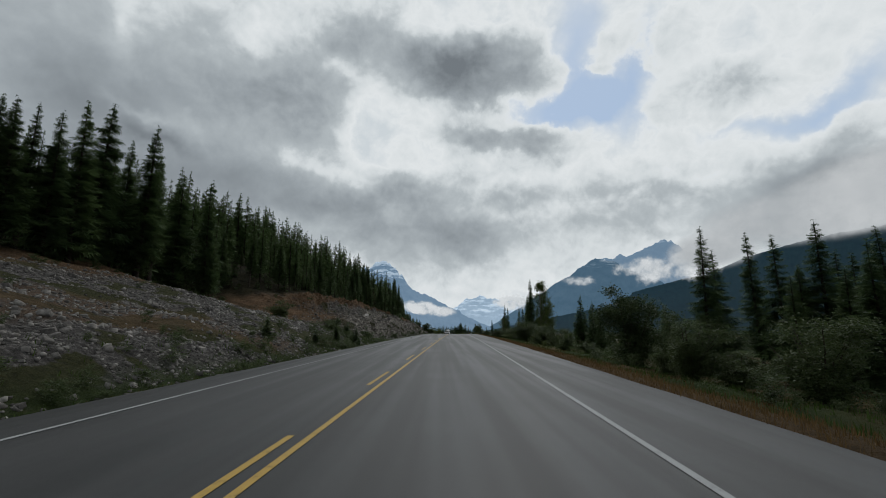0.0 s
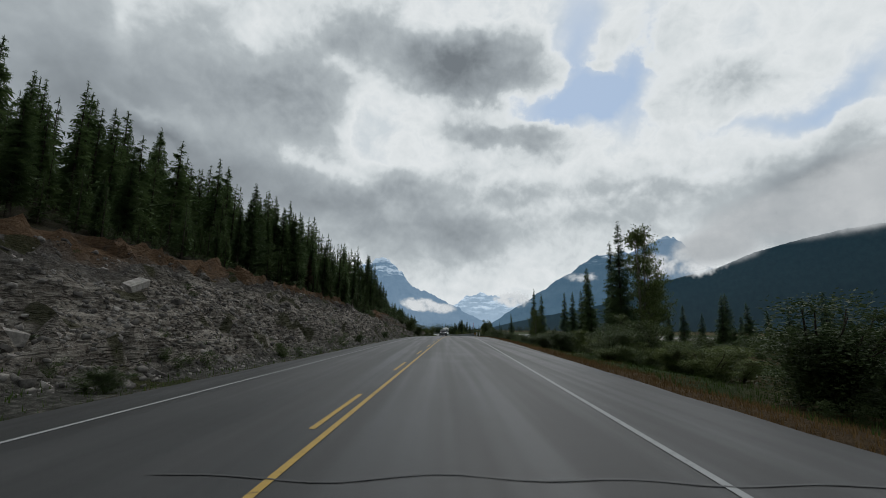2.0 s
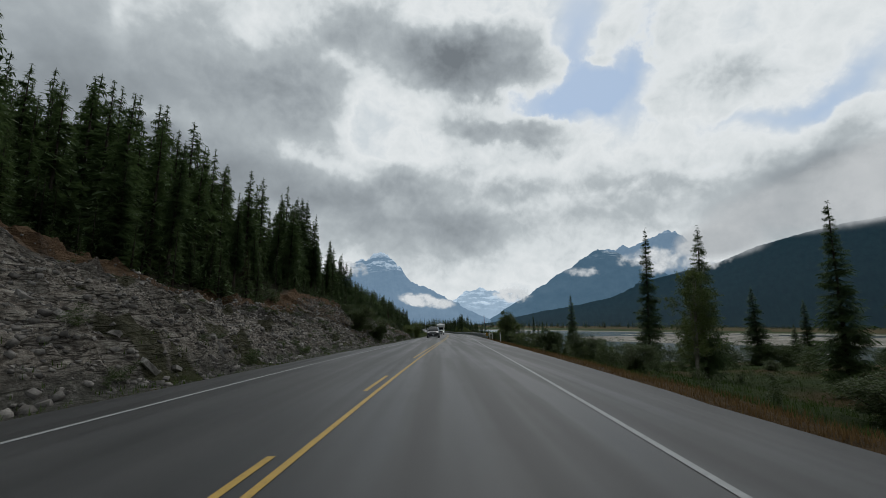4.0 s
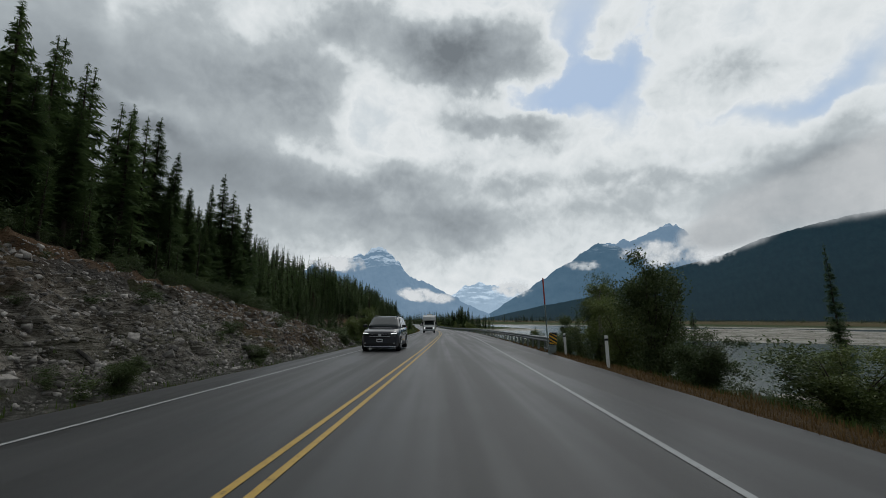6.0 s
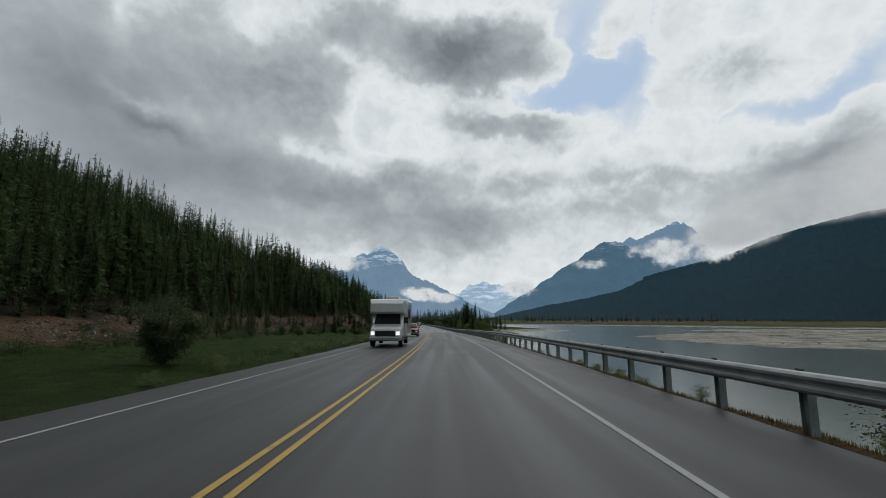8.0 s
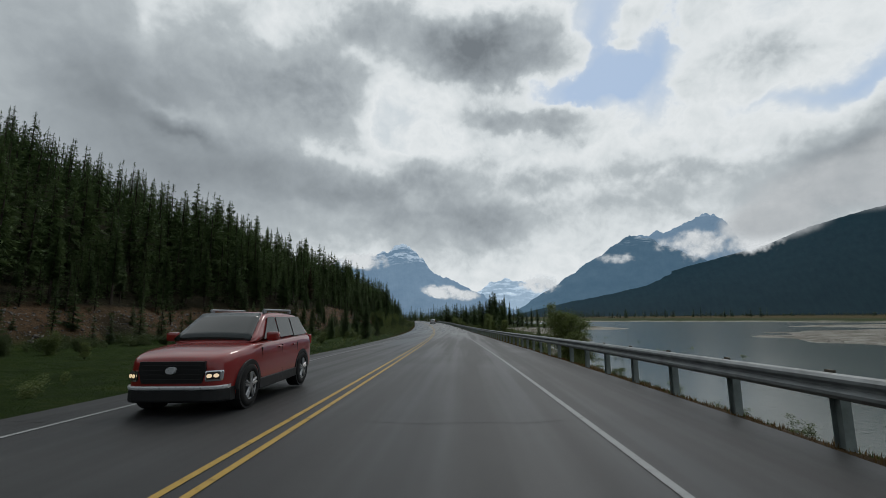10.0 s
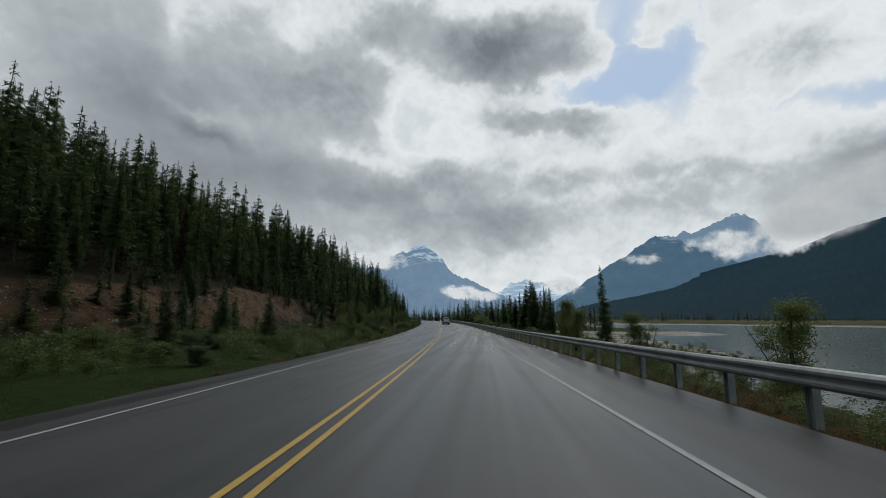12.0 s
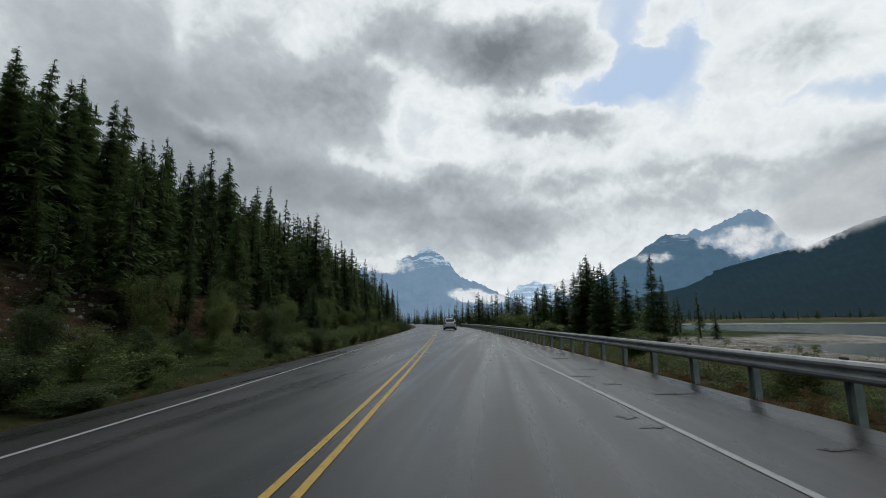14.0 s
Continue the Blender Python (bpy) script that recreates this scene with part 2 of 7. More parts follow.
def paint(name, col):
    m, n, b = surface(name, 0.55, 0.4)
    p = place(n)
    wear = n.noise(p, 9.0, 6.0, 0.7)
    n.link(n.ramp(wear, [(0.30, tuple(c * 0.35 for c in col)), (0.42, tuple(c * 0.85 for c in col)), (0.7, col)]), b.inputs["Base Color"])
    bump(n, b, n.noise(p, 60.0, 2.0), 0.3, 0.004)
    return m


ASPHALT = asphalt()
PAINT_WHITE = paint("white_road_paint", (0.34, 0.35, 0.35))
PAINT_YELLOW = paint("yellow_road_paint", (0.50, 0.32, 0.06))
TAR = plain("crack_tar", (0.034, 0.034, 0.035), 0.5, 0.5, vary=0.3)


def ground_material():
    m, n, b = surface("ground_cover", 0.92, 0.10)
    p = place(n)

    def mask(name):
        return n.add("ShaderNodeAttribute", attribute_name=name).outputs["Fac"]

    big, mid, fine = n.noise(p, 0.16, 5.0), n.noise(p, 0.9, 6.0, 0.6), n.noise(p, 5.0, 8.0, 0.75)
    forest = n.ramp(mid, [(0.3, (0.016, 0.015, 0.009)), (0.7, (0.046, 0.040, 0.021))])
    grass = n.ramp(n.math("ADD", n.math("MULTIPLY", mid, 0.6), n.math("MULTIPLY", fine, 0.4)), [(0.3, (0.020, 0.032, 0.009)), (0.55, (0.040, 0.062, 0.016)), (0.75, (0.080, 0.078, 0.030))])
    dry = n.ramp(fine, [(0.3, (0.055, 0.036, 0.018)), (0.7, (0.15, 0.095, 0.045))])
    soil = n.ramp(n.math("ADD", n.math("MULTIPLY", mid, 0.5), n.math("MULTIPLY", fine, 0.5)), [(0.3, (0.056, 0.034, 0.020)), (0.55, (0.165, 0.103, 0.060)), (0.75, (0.30, 0.205, 0.132))])
    layers = n.add("ShaderNodeMapping")
    n.link(p, layers.inputs[0])
    layers.inputs["Rotation"].default_value = (radians(24), radians(12), 0)
    layers.inputs["Scale"].default_value = (0.9, 0.8, 5.0)
    strata = n.noise(layers.outputs[0], 1.6, 7.0, 0.65, 0.6)
    rock = n.ramp(n.math("ADD", n.math("MULTIPLY", strata, 0.5), n.math("MULTIPLY", fine, 0.5)), [(0.36, (0.045, 0.038, 0.032)), (0.44, (0.18, 0.155, 0.13)), (0.52, (0.36, 0.325, 0.28)), (0.62, (0.56, 0.515, 0.45))])
    scree = n.ramp(n.noise(p, 4.5, 6.0, 0.75), [(0.34, (0.034, 0.031, 0.030)), (0.52, (0.115, 0.106, 0.100)), (0.68, (0.29, 0.272, 0.255))])
    silt = n.ramp(n.math("ADD", n.math("MULTIPLY", big, 0.5), n.math("MULTIPLY", mid, 0.5)), [(0.36, (0.11, 0.100, 0.082)), (0.48, (0.27, 0.252, 0.218)), (0.60, (0.45, 0.43, 0.385))])
    lush = n.ramp(n.math("ADD", n.math("MULTIPLY", mid, 0.6), n.math("MULTIPLY", fine, 0.4)), [(0.3, (0.012, 0.026, 0.003)), (0.52, (0.026, 0.050, 0.006)), (0.70, (0.056, 0.070, 0.014))])
    cracks = n.add("ShaderNodeTexVoronoi")
    cracks.feature = "DISTANCE_TO_EDGE"
    bent = n.add("ShaderNodeVectorMath", operation="MULTIPLY_ADD")
    wob = n.add("ShaderNodeTexNoise")
    n.link(layers.outputs[0], wob.inputs["Vector"])
    wob.inputs["Scale"].default_value = 1.5
    n.link(wob.outputs["Color"], bent.inputs[0])
    bent.inputs[1].default_value = (0.8, 0.8, 0.8)
    blocks = n.add("ShaderNodeMapping")
    n.link(p, blocks.inputs[0])
    blocks.inputs["Rotation"].default_value = (radians(24), radians(12), 0)
    blocks.inputs["Scale"].default_value = (0.9, 0.75, 2.0)
    n.link(blocks.outputs[0], bent.inputs[2])
    n.link(bent.outputs[0], cracks.inputs["Vector"])
    cracks.inputs["Scale"].default_value, cracks.inputs["Detail"].default_value = 1.1, 1.0
    split = n.band(cracks.outputs["Distance"], 0.0, 0.07)
    rock = n.mix(n.math("MULTIPLY_ADD", split, 0.75, 0.25), (0.035, 0.030, 0.026), rock)
    col = n.mix(mask("grass"), forest, n.mix(mask("lush"), grass, lush))
    moss = n.band(n.math("ADD", mask("moss"), n.math("MULTIPLY", n.math("SUBTRACT", fine, 0.5), 0.9)), 0.35, 0.65)
    turf = n.ramp(fine, [(0.3, (0.024, 0.028, 0.012)), (0.7, (0.085, 0.084, 0.036))])
    col = n.mix(mask("scree"), col, n.mix(moss, scree, turf))
    col = n.mix(mask("rock"), col, n.mix(n.math("MULTIPLY", moss, 0.8), rock, turf))
    col = n.mix(n.math("MULTIPLY", mask("soil"), n.band(n.math("ADD", mid, n.math("MULTIPLY", fine, 0.6)), 0.52, 0.80)), col, soil)
    col = n.mix(n.math("MULTIPLY", mask("crest"), 0.6), col, soil)
    col = n.mix(mask("dry"), col, dry)
    col = n.mix(mask("silt"), col, silt)
    n.link(col, b.inputs["Base Color"])
    bump(n, b, n.math("ADD", n.math("ADD", fine, n.math("MULTIPLY", strata, 1.6)), n.math("MULTIPLY", n.math("MULTIPLY", split, mask("rock")), 0.6)), 1.0, 0.25)
    return m


GROUND = ground_material()


def stone_material():
    m, n, b = surface("broken_stone", 0.85, 0.3)
    p = local(n)
    rnd = n.add("ShaderNodeObjectInfo").outputs["Random"]
    isle = n.add("ShaderNodeNewGeometry").outputs["Random Per Island"]
    tone = n.math("ADD", n.math("MULTIPLY", n.noise(place(n), 6.0, 5.0, 0.65), 0.6), n.math("MULTIPLY", n.math("ADD", rnd, isle), 0.22))
    n.link(n.ramp(tone, [(0.30, (0.052, 0.047, 0.043)), (0.50, (0.165, 0.152, 0.138)), (0.74, (0.46, 0.43, 0.39))]), b.inputs["Base Color"])
    bump(n, b, n.noise(place(n), 14.0, 5.0), 0.6, 0.03)
    return m


STONE = stone_material()


def water_material():
    m, n, b = surface("river_water", 0.16, 0.27)
    p = place(n)
    n.link(n.ramp(n.noise(p, 0.05, 3.0), [(0.35, (0.048, 0.064, 0.050)), (0.7, (0.074, 0.092, 0.074))]), b.inputs["Base Color"])
    bump(n, b, n.noise(p, 2.2, 4.0, 0.6, 0.5), 0.22, 0.06)
    return m


WATER = water_material()
STEEL = plain("galvanised_steel", (0.24, 0.255, 0.26), 0.55, 0.5, 0.5, 0.22, 3.0)
POST_STEEL = plain("weathered_steel", (0.25, 0.29, 0.28), 0.6, 0.4, 0.5, 0.25, 4.0)
WOOD_POST = plain("dark_timber", (0.10, 0.085, 0.07), 0.9, 0.2, vary=0.3)
SIGN_YELLOW = plain("sign_yellow", (0.75, 0.42, 0.03), 0.45, 0.4, vary=0.06)
SIGN_BLACK = plain("sign_black", (0.02, 0.02, 0.02), 0.5, 0.4, vary=0.1)
POST_WHITE = plain("white_plastic", (0.72, 0.72, 0.70), 0.5, 0.4, vary=0.08)
RED_TAPE = plain("red_reflector", (0.40, 0.045, 0.025), 0.4, 0.4, vary=0.3, scale=12)


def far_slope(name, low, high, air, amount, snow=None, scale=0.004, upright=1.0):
    """Distant slopes: dull ground colours, with a blue glow added in place of air haze."""
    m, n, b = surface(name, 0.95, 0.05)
    p = place(n)
    axes = n.add("ShaderNodeSeparateXYZ")
    n.link(p, axes.inputs[0])
    stand = n.add("ShaderNodeCombineXYZ")
    n.link(n.math("MULTIPLY", n.math("ARCTAN2", axes.outputs[0], axes.outputs[1]), 3600.0), stand.inputs[0])
    n.link(n.math("MULTIPLY", axes.outputs[2], upright), stand.inputs[1])
    grain = n.math("ADD", n.math("MULTIPLY", n.noise(stand.outputs[0], scale, 8.0, 0.65), 0.7), n.math("MULTIPLY", n.noise(p, scale * 0.15, 4.0), 0.3))
    col = n.ramp(grain, [(0.36, low), (0.62, high)])
    if snow:
        z = n.add("ShaderNodeSeparateXYZ")
        n.link(p, z.inputs[0])
        beds = n.add("ShaderNodeMapping")
        n.link(p, beds.inputs[0])
        beds.inputs["Scale"].default_value = (0.55, 0.55, 2.2)
        beds.inputs["Rotation"].default_value = (radians(10), radians(14), 0)
        streaks = n.noise(beds.outputs[0], 0.011, 6.0, 0.6)
        height = n.math("ADD", z.outputs[2], n.math("MULTIPLY", n.math("SUBTRACT", streaks, 0.5), snow[1]))
        line = n.math("MULTIPLY", n.band(height, snow[0], snow[0] + snow[1] * 0.6), n.band(streaks, 0.44, 0.60))
        col = n.mix(line, col, (0.62, 0.64, 0.66))
    n.link(col, b.inputs["Base Color"])
    # haze painted as emission, stronger farther up the valley
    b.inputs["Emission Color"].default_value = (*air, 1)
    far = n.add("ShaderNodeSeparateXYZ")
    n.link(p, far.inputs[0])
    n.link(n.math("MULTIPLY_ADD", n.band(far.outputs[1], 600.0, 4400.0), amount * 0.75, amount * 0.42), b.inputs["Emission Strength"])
    return m

# ---- the lie of the land ----
BEND_Y = [-200, 0, 80, 150, 200, 230, 260, 290, 320, 360, 420, 520, 640, 900]
BEND = [-2.36, -2.36, -2.05, -2.51, -1.39, 0.44, 1.39, 2.31, 3.68, 5.46, 7.24, 13.0, 22.0, 30.0]
_y = np.arange(-200.0, 901.0, 1.0)
_slope = -np.tan(np.radians(np.interp(_y, BEND_Y, BEND)))
_x = np.concatenate([[0], np.cumsum((_slope[1:] + _slope[:-1]) / 2)])
_x += -1.885 - np.interp(0, _y, _x)
RISE_Y = [-200, -60, 0, 25, 49, 74, 90, 105, 120, 135, 159, 200, 232, 257, 281, 305, 329, 345, 420, 900]
RISE = [-2.6, -0.9, 0.0, 0.30, 0.55, 0.70, 0.79, 0.78, 0.62, 0.37, 0.04, -0.52, -0.96, -1.37, -1.85, -2.23, -2.44, -2.50, -2.40, -2.40]


def road_x(y):
    return np.interp(y, _y, _x) + np.maximum(np.asarray(y) - 900.0, 0) * _slope[-1]


def road_turn(y):
    return np.radians(np.interp(y, BEND_Y, BEND))


_rise = np.interp(_y, RISE_Y, RISE)
_rise = np.convolve(np.pad(_rise, 8, mode="edge"), np.ones(17) / 17, mode="valid")


def road_z(y):
    return np.interp(y, _y, _rise)


def on_road(u, y):
    """World x, y of a point u metres to the right of the centre line at station y."""
    a = road_turn(y)
    return road_x(y) + u * np.cos(a), y + u * np.sin(a)


def ease(a, lo, hi):
    t = np.clip((a - lo) / (hi - lo), 0, 1)
    return t * t * (3 - 2 * t)


EDGE_L, EDGE_R, WATER_Z = -4.35, 6.15, -5.0
BANK_Y = [-200, 0, 30, 42, 48, 54, 62, 80, 100, 115, 126, 138, 148, 165, 175, 184, 195, 215, 260, 300, 320, 345, 360, 380, 420, 600]
FOOT_U = [-5.5, -5.5, -5.6, -6.5, -10, -8, -6.8, -6.4, -6.4, -6.6, -6.8, -6.8, -6.5, -6.3, -6.3, -6.5, -9, -23, -29, -29, -19.5, -18, -17, -13, -11, -11]
CREST_U = [-23, -22, -22, -25, -29, -21, -17.5, -17, -17, -16.5, -15.5, -15.5, -16, -16, -14.3, -13.5, -18, -28, -33, -33, -24, -23, -21, -17, -16, -16]
CREST_H = [5.2, 5.2, 5.0, 4.0, 3.4, 4.7, 5.4, 5.6, 5.5, 5.2, 3.4, 3.4, 5.2, 4.8, 3.1, 2.2, 1.0, 1.2, 2.8, 3.3, 3.7, 4.9, 4.1, 2.8, 2.6, 2.6]
BACK = [0.34, 0.34, 0.34, 0.34, 0.34, 0.34, 0.34, 0.34, 0.34, 0.34, 0.34, 0.34, 0.34, 0.36, 0.38, 0.40, 0.42, 0.45, 0.45, 0.45, 0.44, 0.43, 0.42, 0.40, 0.32, 0.25]


def bank(y):
    return [np.interp(y, BANK_Y, t) for t in (FOOT_U, CREST_U, CREST_H, BACK)]


BARS = [(178, 325, 132, 92, 1.0), (195, 430, 75, 34, 0.7), (60, 215, 14, 50, 0.40), (230, 250, 60, 60, 0.6), (90, 205, 26, 30, 0.4), (330, 520, 160, 40, 0.8), (300, 330, 90, 60, 0.7)]


def land_z(u, y):
    """Height of the ground, u metres right of the centre line; arrays."""
    u, y = np.asarray(u, float), np.asarray(y, float)
    base = road_z(y)
    foot, crest, high, back = bank(y)
    t = np.clip((foot - u) / (foot - crest), 0, 1)
    left = high * t ** 0.92
    left = left + np.clip(crest - u, 0, 130) * back + np.clip(crest - u - 130, 0, 1e4) * 0.10
    left = left - 0.28 * ease(-u, 4.3, 5.2) * (1 - ease(t, 0.0, 0.12))
    x = road_x(y) + u
    meadow = base - 0.55 * ease(u, 6.1, 9.5) - 0.9 * ease(u, 9, 16) - (base - 1.45 + 5.9) * ease(u, 45, 95)
    bed = np.full_like(base, -5.7)
    for bx, by, rx, ry, hh in BARS:
        bed = np.maximum(bed, -5.7 + (hh + 0.35) * np.clip(1.5 - 1.5 * (((x - bx) / rx) ** 2 + ((y - by) / ry) ** 2), 0, 1))
    bed = bed + 0.07 * np.sin(x * 0.21 + y * 0.07 + 2.0 * np.sin(y * 0.05)) + 0.06 * np.sin(y * 0.31 - x * 0.09) + 0.04 * np.sin(x * 0.7 + y * 0.5)
    bed = np.maximum(bed, -5.7 + 1.3 * ease(u, 410, 520))
    bed = np.maximum(bed, -5.7 + 1.35 * ease((y - 557) + 0.9 * (x - 141) + 14 * np.sin(x * 0.03), -110, 170) * (x > 30))
    spit = np.maximum(bed, -5.7 + 1.3 * ease(y, 318, 345) * (1 - ease(u, 26 + (y - 345) * 0.12, 44 + (y - 345) * 0.2)))
    spit = np.maximum(spit, -5.7 + 1.8 * ease(y, 395, 430) * (1 - ease(u, 60, 95)))
    wide = 14.5 + 9.0 * ease(y, 290, 312)  # the bank widens towards the spit
    fall = ease((u - 7.4) / (wide - 7.4), 0, 1)
    shore = (base - 0.45 * ease(u, 6.1, 7.6)) * (1 - fall) + spit * fall
    w = ease(y, 150, 222)
    right = meadow * (1 - w) + shore * w - 1.1 * ease(u, 8, 20) * ease(y, 125, 160) * (1 - w) * (1 - ease(u, 45, 95))
    right = right - 0.7 * ease(u, 15, 24) * ease(y, 150, 175) * (1 - ease(y, 225, 250)) * (1 - ease(u, 90, 95))
    right = np.where(u > 95, np.maximum(right, bed), right)
    out = np.where(u < EDGE_L, base + left, np.where(u > EDGE_R, right, base))
    return out


def land(u, y):
    return float(land_z(u, y))


# ---- building helpers ----
def mesh_of(name, verts, faces, material, smooth=False):
    me = bpy.data.meshes.new(name)
    me.from_pydata([tuple(v) for v in verts], [], [tuple(f) for f in faces])
    me.materials.append(material)
    if smooth:
        me.polygons.foreach_set("use_smooth", [True] * len(me.polygons))
    me.update()
    return me


def tri_mesh(name, verts, tris, materials, slots=None, smooth=False):
    """A mesh from arrays of corners and triangles."""
    me = bpy.data.meshes.new(name)
    verts, tris = np.asarray(verts, np.float32), np.asarray(tris, np.int32)
    me.vertices.add(len(verts))
    me.vertices.foreach_set("co", verts.ravel())
    me.loops.add(tris.size)
    me.loops.foreach_set("vertex_index", tris.ravel())
    me.polygons.add(len(tris))
    me.polygons.foreach_set("loop_start", np.arange(0, tris.size, 3, dtype=np.int32))
    for m in materials:
        me.materials.append(m)
    if slots is not None:
        me.polygons.foreach_set("material_index", np.asarray(slots, np.int32))
    if smooth:
        me.polygons.foreach_set("use_smooth", np.ones(len(tris), bool))
    me.update()
    me.validate()
    return me


def finish(bm, name, material, smooth=False):
    me = bpy.data.meshes.new(name)
    bm.normal_update()
    bm.to_mesh(me)
    bm.free()
    me.materials.append(material)
    if smooth:
        me.polygons.foreach_set("use_smooth", [True] * len(me.polygons))
    return me


def part(name, bm, material, parent, label="", smooth=False):
    ob = new(name, finish(bm, name, material, smooth))
    ob.parent = parent
    return tagged(ob, label)


def box(bm, x0, x1, y0, y1, z0, z1, bevel=0.0):
    made = bmesh.ops.create_cube(bm, size=1)["verts"]
    for v in made:
        v.co = Vector(((x0 + x1) / 2 + v.co.x * (x1 - x0), (y0 + y1) / 2 + v.co.y * (y1 - y0), (z0 + z1) / 2 + v.co.z * (z1 - z0)))
    if bevel:
        edges = list({e for v in made for e in v.link_edges})
        bmesh.ops.bevel(bm, geom=edges, offset=bevel, segments=2, affect="EDGES", profile=0.6)
    return made


def rod(bm, a, b, r0, r1=None, sides=8, caps=True):
    a, b = Vector(a), Vector(b)
    turn = (b - a).to_track_quat("Z", "Y").to_matrix().to_4x4()
    m = Matrix.Translation((a + b) / 2) @ turn
    return bmesh.ops.create_cone(bm, cap_ends=caps, segments=sides, radius1=r0, radius2=r0 if r1 is None else r1, depth=(b - a).length, matrix=m)["verts"]


# ---- ground: one sheet ----
def steps(*runs):
    out = []
    for lo, hi, d in runs:
        out += list(np.arange(lo, hi - 1e-6, d))
    return np.array(out)


gy = np.concatenate([steps((-200, -20, 6), (-20, 0, 1.0), (0, 50, 0.45), (50, 188, 0.28), (188, 460, 1.1), (460, 600, 3), (600, 900, 10), (900, 2000, 60), (2000, 4801, 400))])
gu = np.concatenate([steps((-3800, -900, 400), (-900, -300, 60), (-300, -120, 12), (-120, -46, 4), (-46, -24, 1.2), (-24, -4.6, 0.27)),
                     [-4.35, -3.0, 2.0, 6.15], steps((6.5, 16, 0.55), (16, 50, 2), (50, 240, 5), (240, 700, 20), (700, 1500, 100), (1500, 4200, 450))])
GU, GY = np.meshgrid(gu, gy)
GZ = land_z(GU, GY)
foot, crest, high, back = bank(GY)
t_bank = np.clip((foot - GU) / (foot - crest), 0, 1.6)
in_bank = ease(t_bank, 0.0, 0.08) * (1 - ease(t_bank, 0.98, 1.15))
is_rock = ease(GY, 50, 58) * (1 - ease(GY, 178, 190))
is_scree = (1 - ease(GY, 46, 56)) * ease(GY, -200, -190)
is_earth = ease(GY, 205, 225)
GX = road_x(GY) + GU
rough = np.zeros_like(GZ)
flat_u, flat_y, flat_x = GU.ravel(), GY.ravel(), GX.ravel()
near = (flat_u < EDGE_L - 0.6) & (flat_u > -46) & (flat_y > -20) & (flat_y < 460)
near |= (flat_u > 7.0) & (flat_u < 60) & (flat_y > -20) & (flat_y < 460)
fr, fb = rough.ravel(), (in_bank * is_rock).ravel()
for i in np.nonzero(near)[0]:
    x, y = flat_x[i], flat_y[i]
    r = 0.28 * noise.noise((x * 0.35, y * 0.35, 0.0)) + 0.10 * noise.noise((x * 1.3, y * 1.3, 5.0))
    k = fb[i] * (1 - 0.30 * min(1.0, max(0.0, (y - 122) / 12)))
    if k > 0.05:
        ledge = noise.noise((x * 0.22 + y * 0.10, y * 0.16, 9.0)) * 3.0 + y * 0.16 + flat_u[i] * 0.34
        ledge = (ledge - math.floor(ledge)) ** 2.5
        thin_ledge = noise.noise((x * 0.3, y * 0.12, 19.0)) * 2.5 + y * 0.10 + flat_u[i] * 1.05
        thin_ledge = (thin_ledge - math.floor(thin_ledge)) ** 2.0
        d, _ = noise.voronoi((x * 0.75, y * 0.42, 2.0))
        d2, _ = noise.voronoi((x * 1.9, y * 1.1, 4.0))
        broken = 0.5 + 0.5 * max(-1.0, min(1.0, noise.noise((x * 0.13, y * 0.10, 31.0)) * 3.0))
        r += k * (0.68 * ledge - 0.28 + 0.28 * thin_ledge + 0.42 * min(1.0, (d[1] - d[0]) * 3.0) * broken + 0.16 * min(1.0, (d2[1] - d2[0]) * 3.0) - 0.25 + 0.22 * noise.noise((x * 0.8, y * 0.7, 3.0)))
    fr[i] = r * min(1.0, (abs(flat_u[i]) - (4.9 if flat_u[i] < 0 else 6.9)) / 2.0)
GZ = GZ + rough
GZ[np.abs(GU - 0.9) < 5.3] -= 0.06
ny, nu = GU.shape
ix = np.arange(ny * nu).reshape(ny, nu)
quads = np.stack([ix[:-1, :-1], ix[:-1, 1:], ix[1:, 1:], ix[1:, :-1]], -1).reshape(-1, 4)
tris = np.concatenate([quads[:, [0, 1, 2]], quads[:, [0, 2, 3]]])
gm = tri_mesh("ground", np.stack([GX, GY, GZ], -1).reshape(-1, 3), tris, [GROUND], smooth=True)

hard = (in_bank * is_rock > 0.3)
gm.polygons.foreach_set("use_smooth", ~np.tile((hard[:-1, :-1] | hard[1:, 1:]).ravel(), 2))


def mask(name, values):
    gm.attributes.new(name, "FLOAT", "POINT").data.foreach_set("value", np.clip(values, 0, 1).astype(np.float32).ravel())


patchy = np.array([noise.noise((x * 0.12, y * 0.12, 7.0)) for x, y in zip(flat_x, flat_y)]).reshape(GU.shape)
upper = ease(t_bank, 0.50 + 0.35 * patchy, 0.72 + 0.35 * patchy)
loose = is_rock * ease(GY, 122, 134) * (1 - 0.35 * np.exp(-((GY - 150) / 8.0) ** 2))  # where the cut is mostly loose earth
def mossy(x, y):
    """How far low moss and turf cover the bank: 0 bare, 1 covered."""
    v = noise.noise((x * 0.34, y * 0.30, 40.0)) + 0.7 * noise.noise((x * 0.95, y * 0.8, 41.0)) + (0.0 if y < 54 else -0.24) + (0.24 if 26 < y < 52 and x - float(road_x(y)) > -13 else 0.0)
    return max(0.0, min(1.0, v * 4.0 - 0.1))


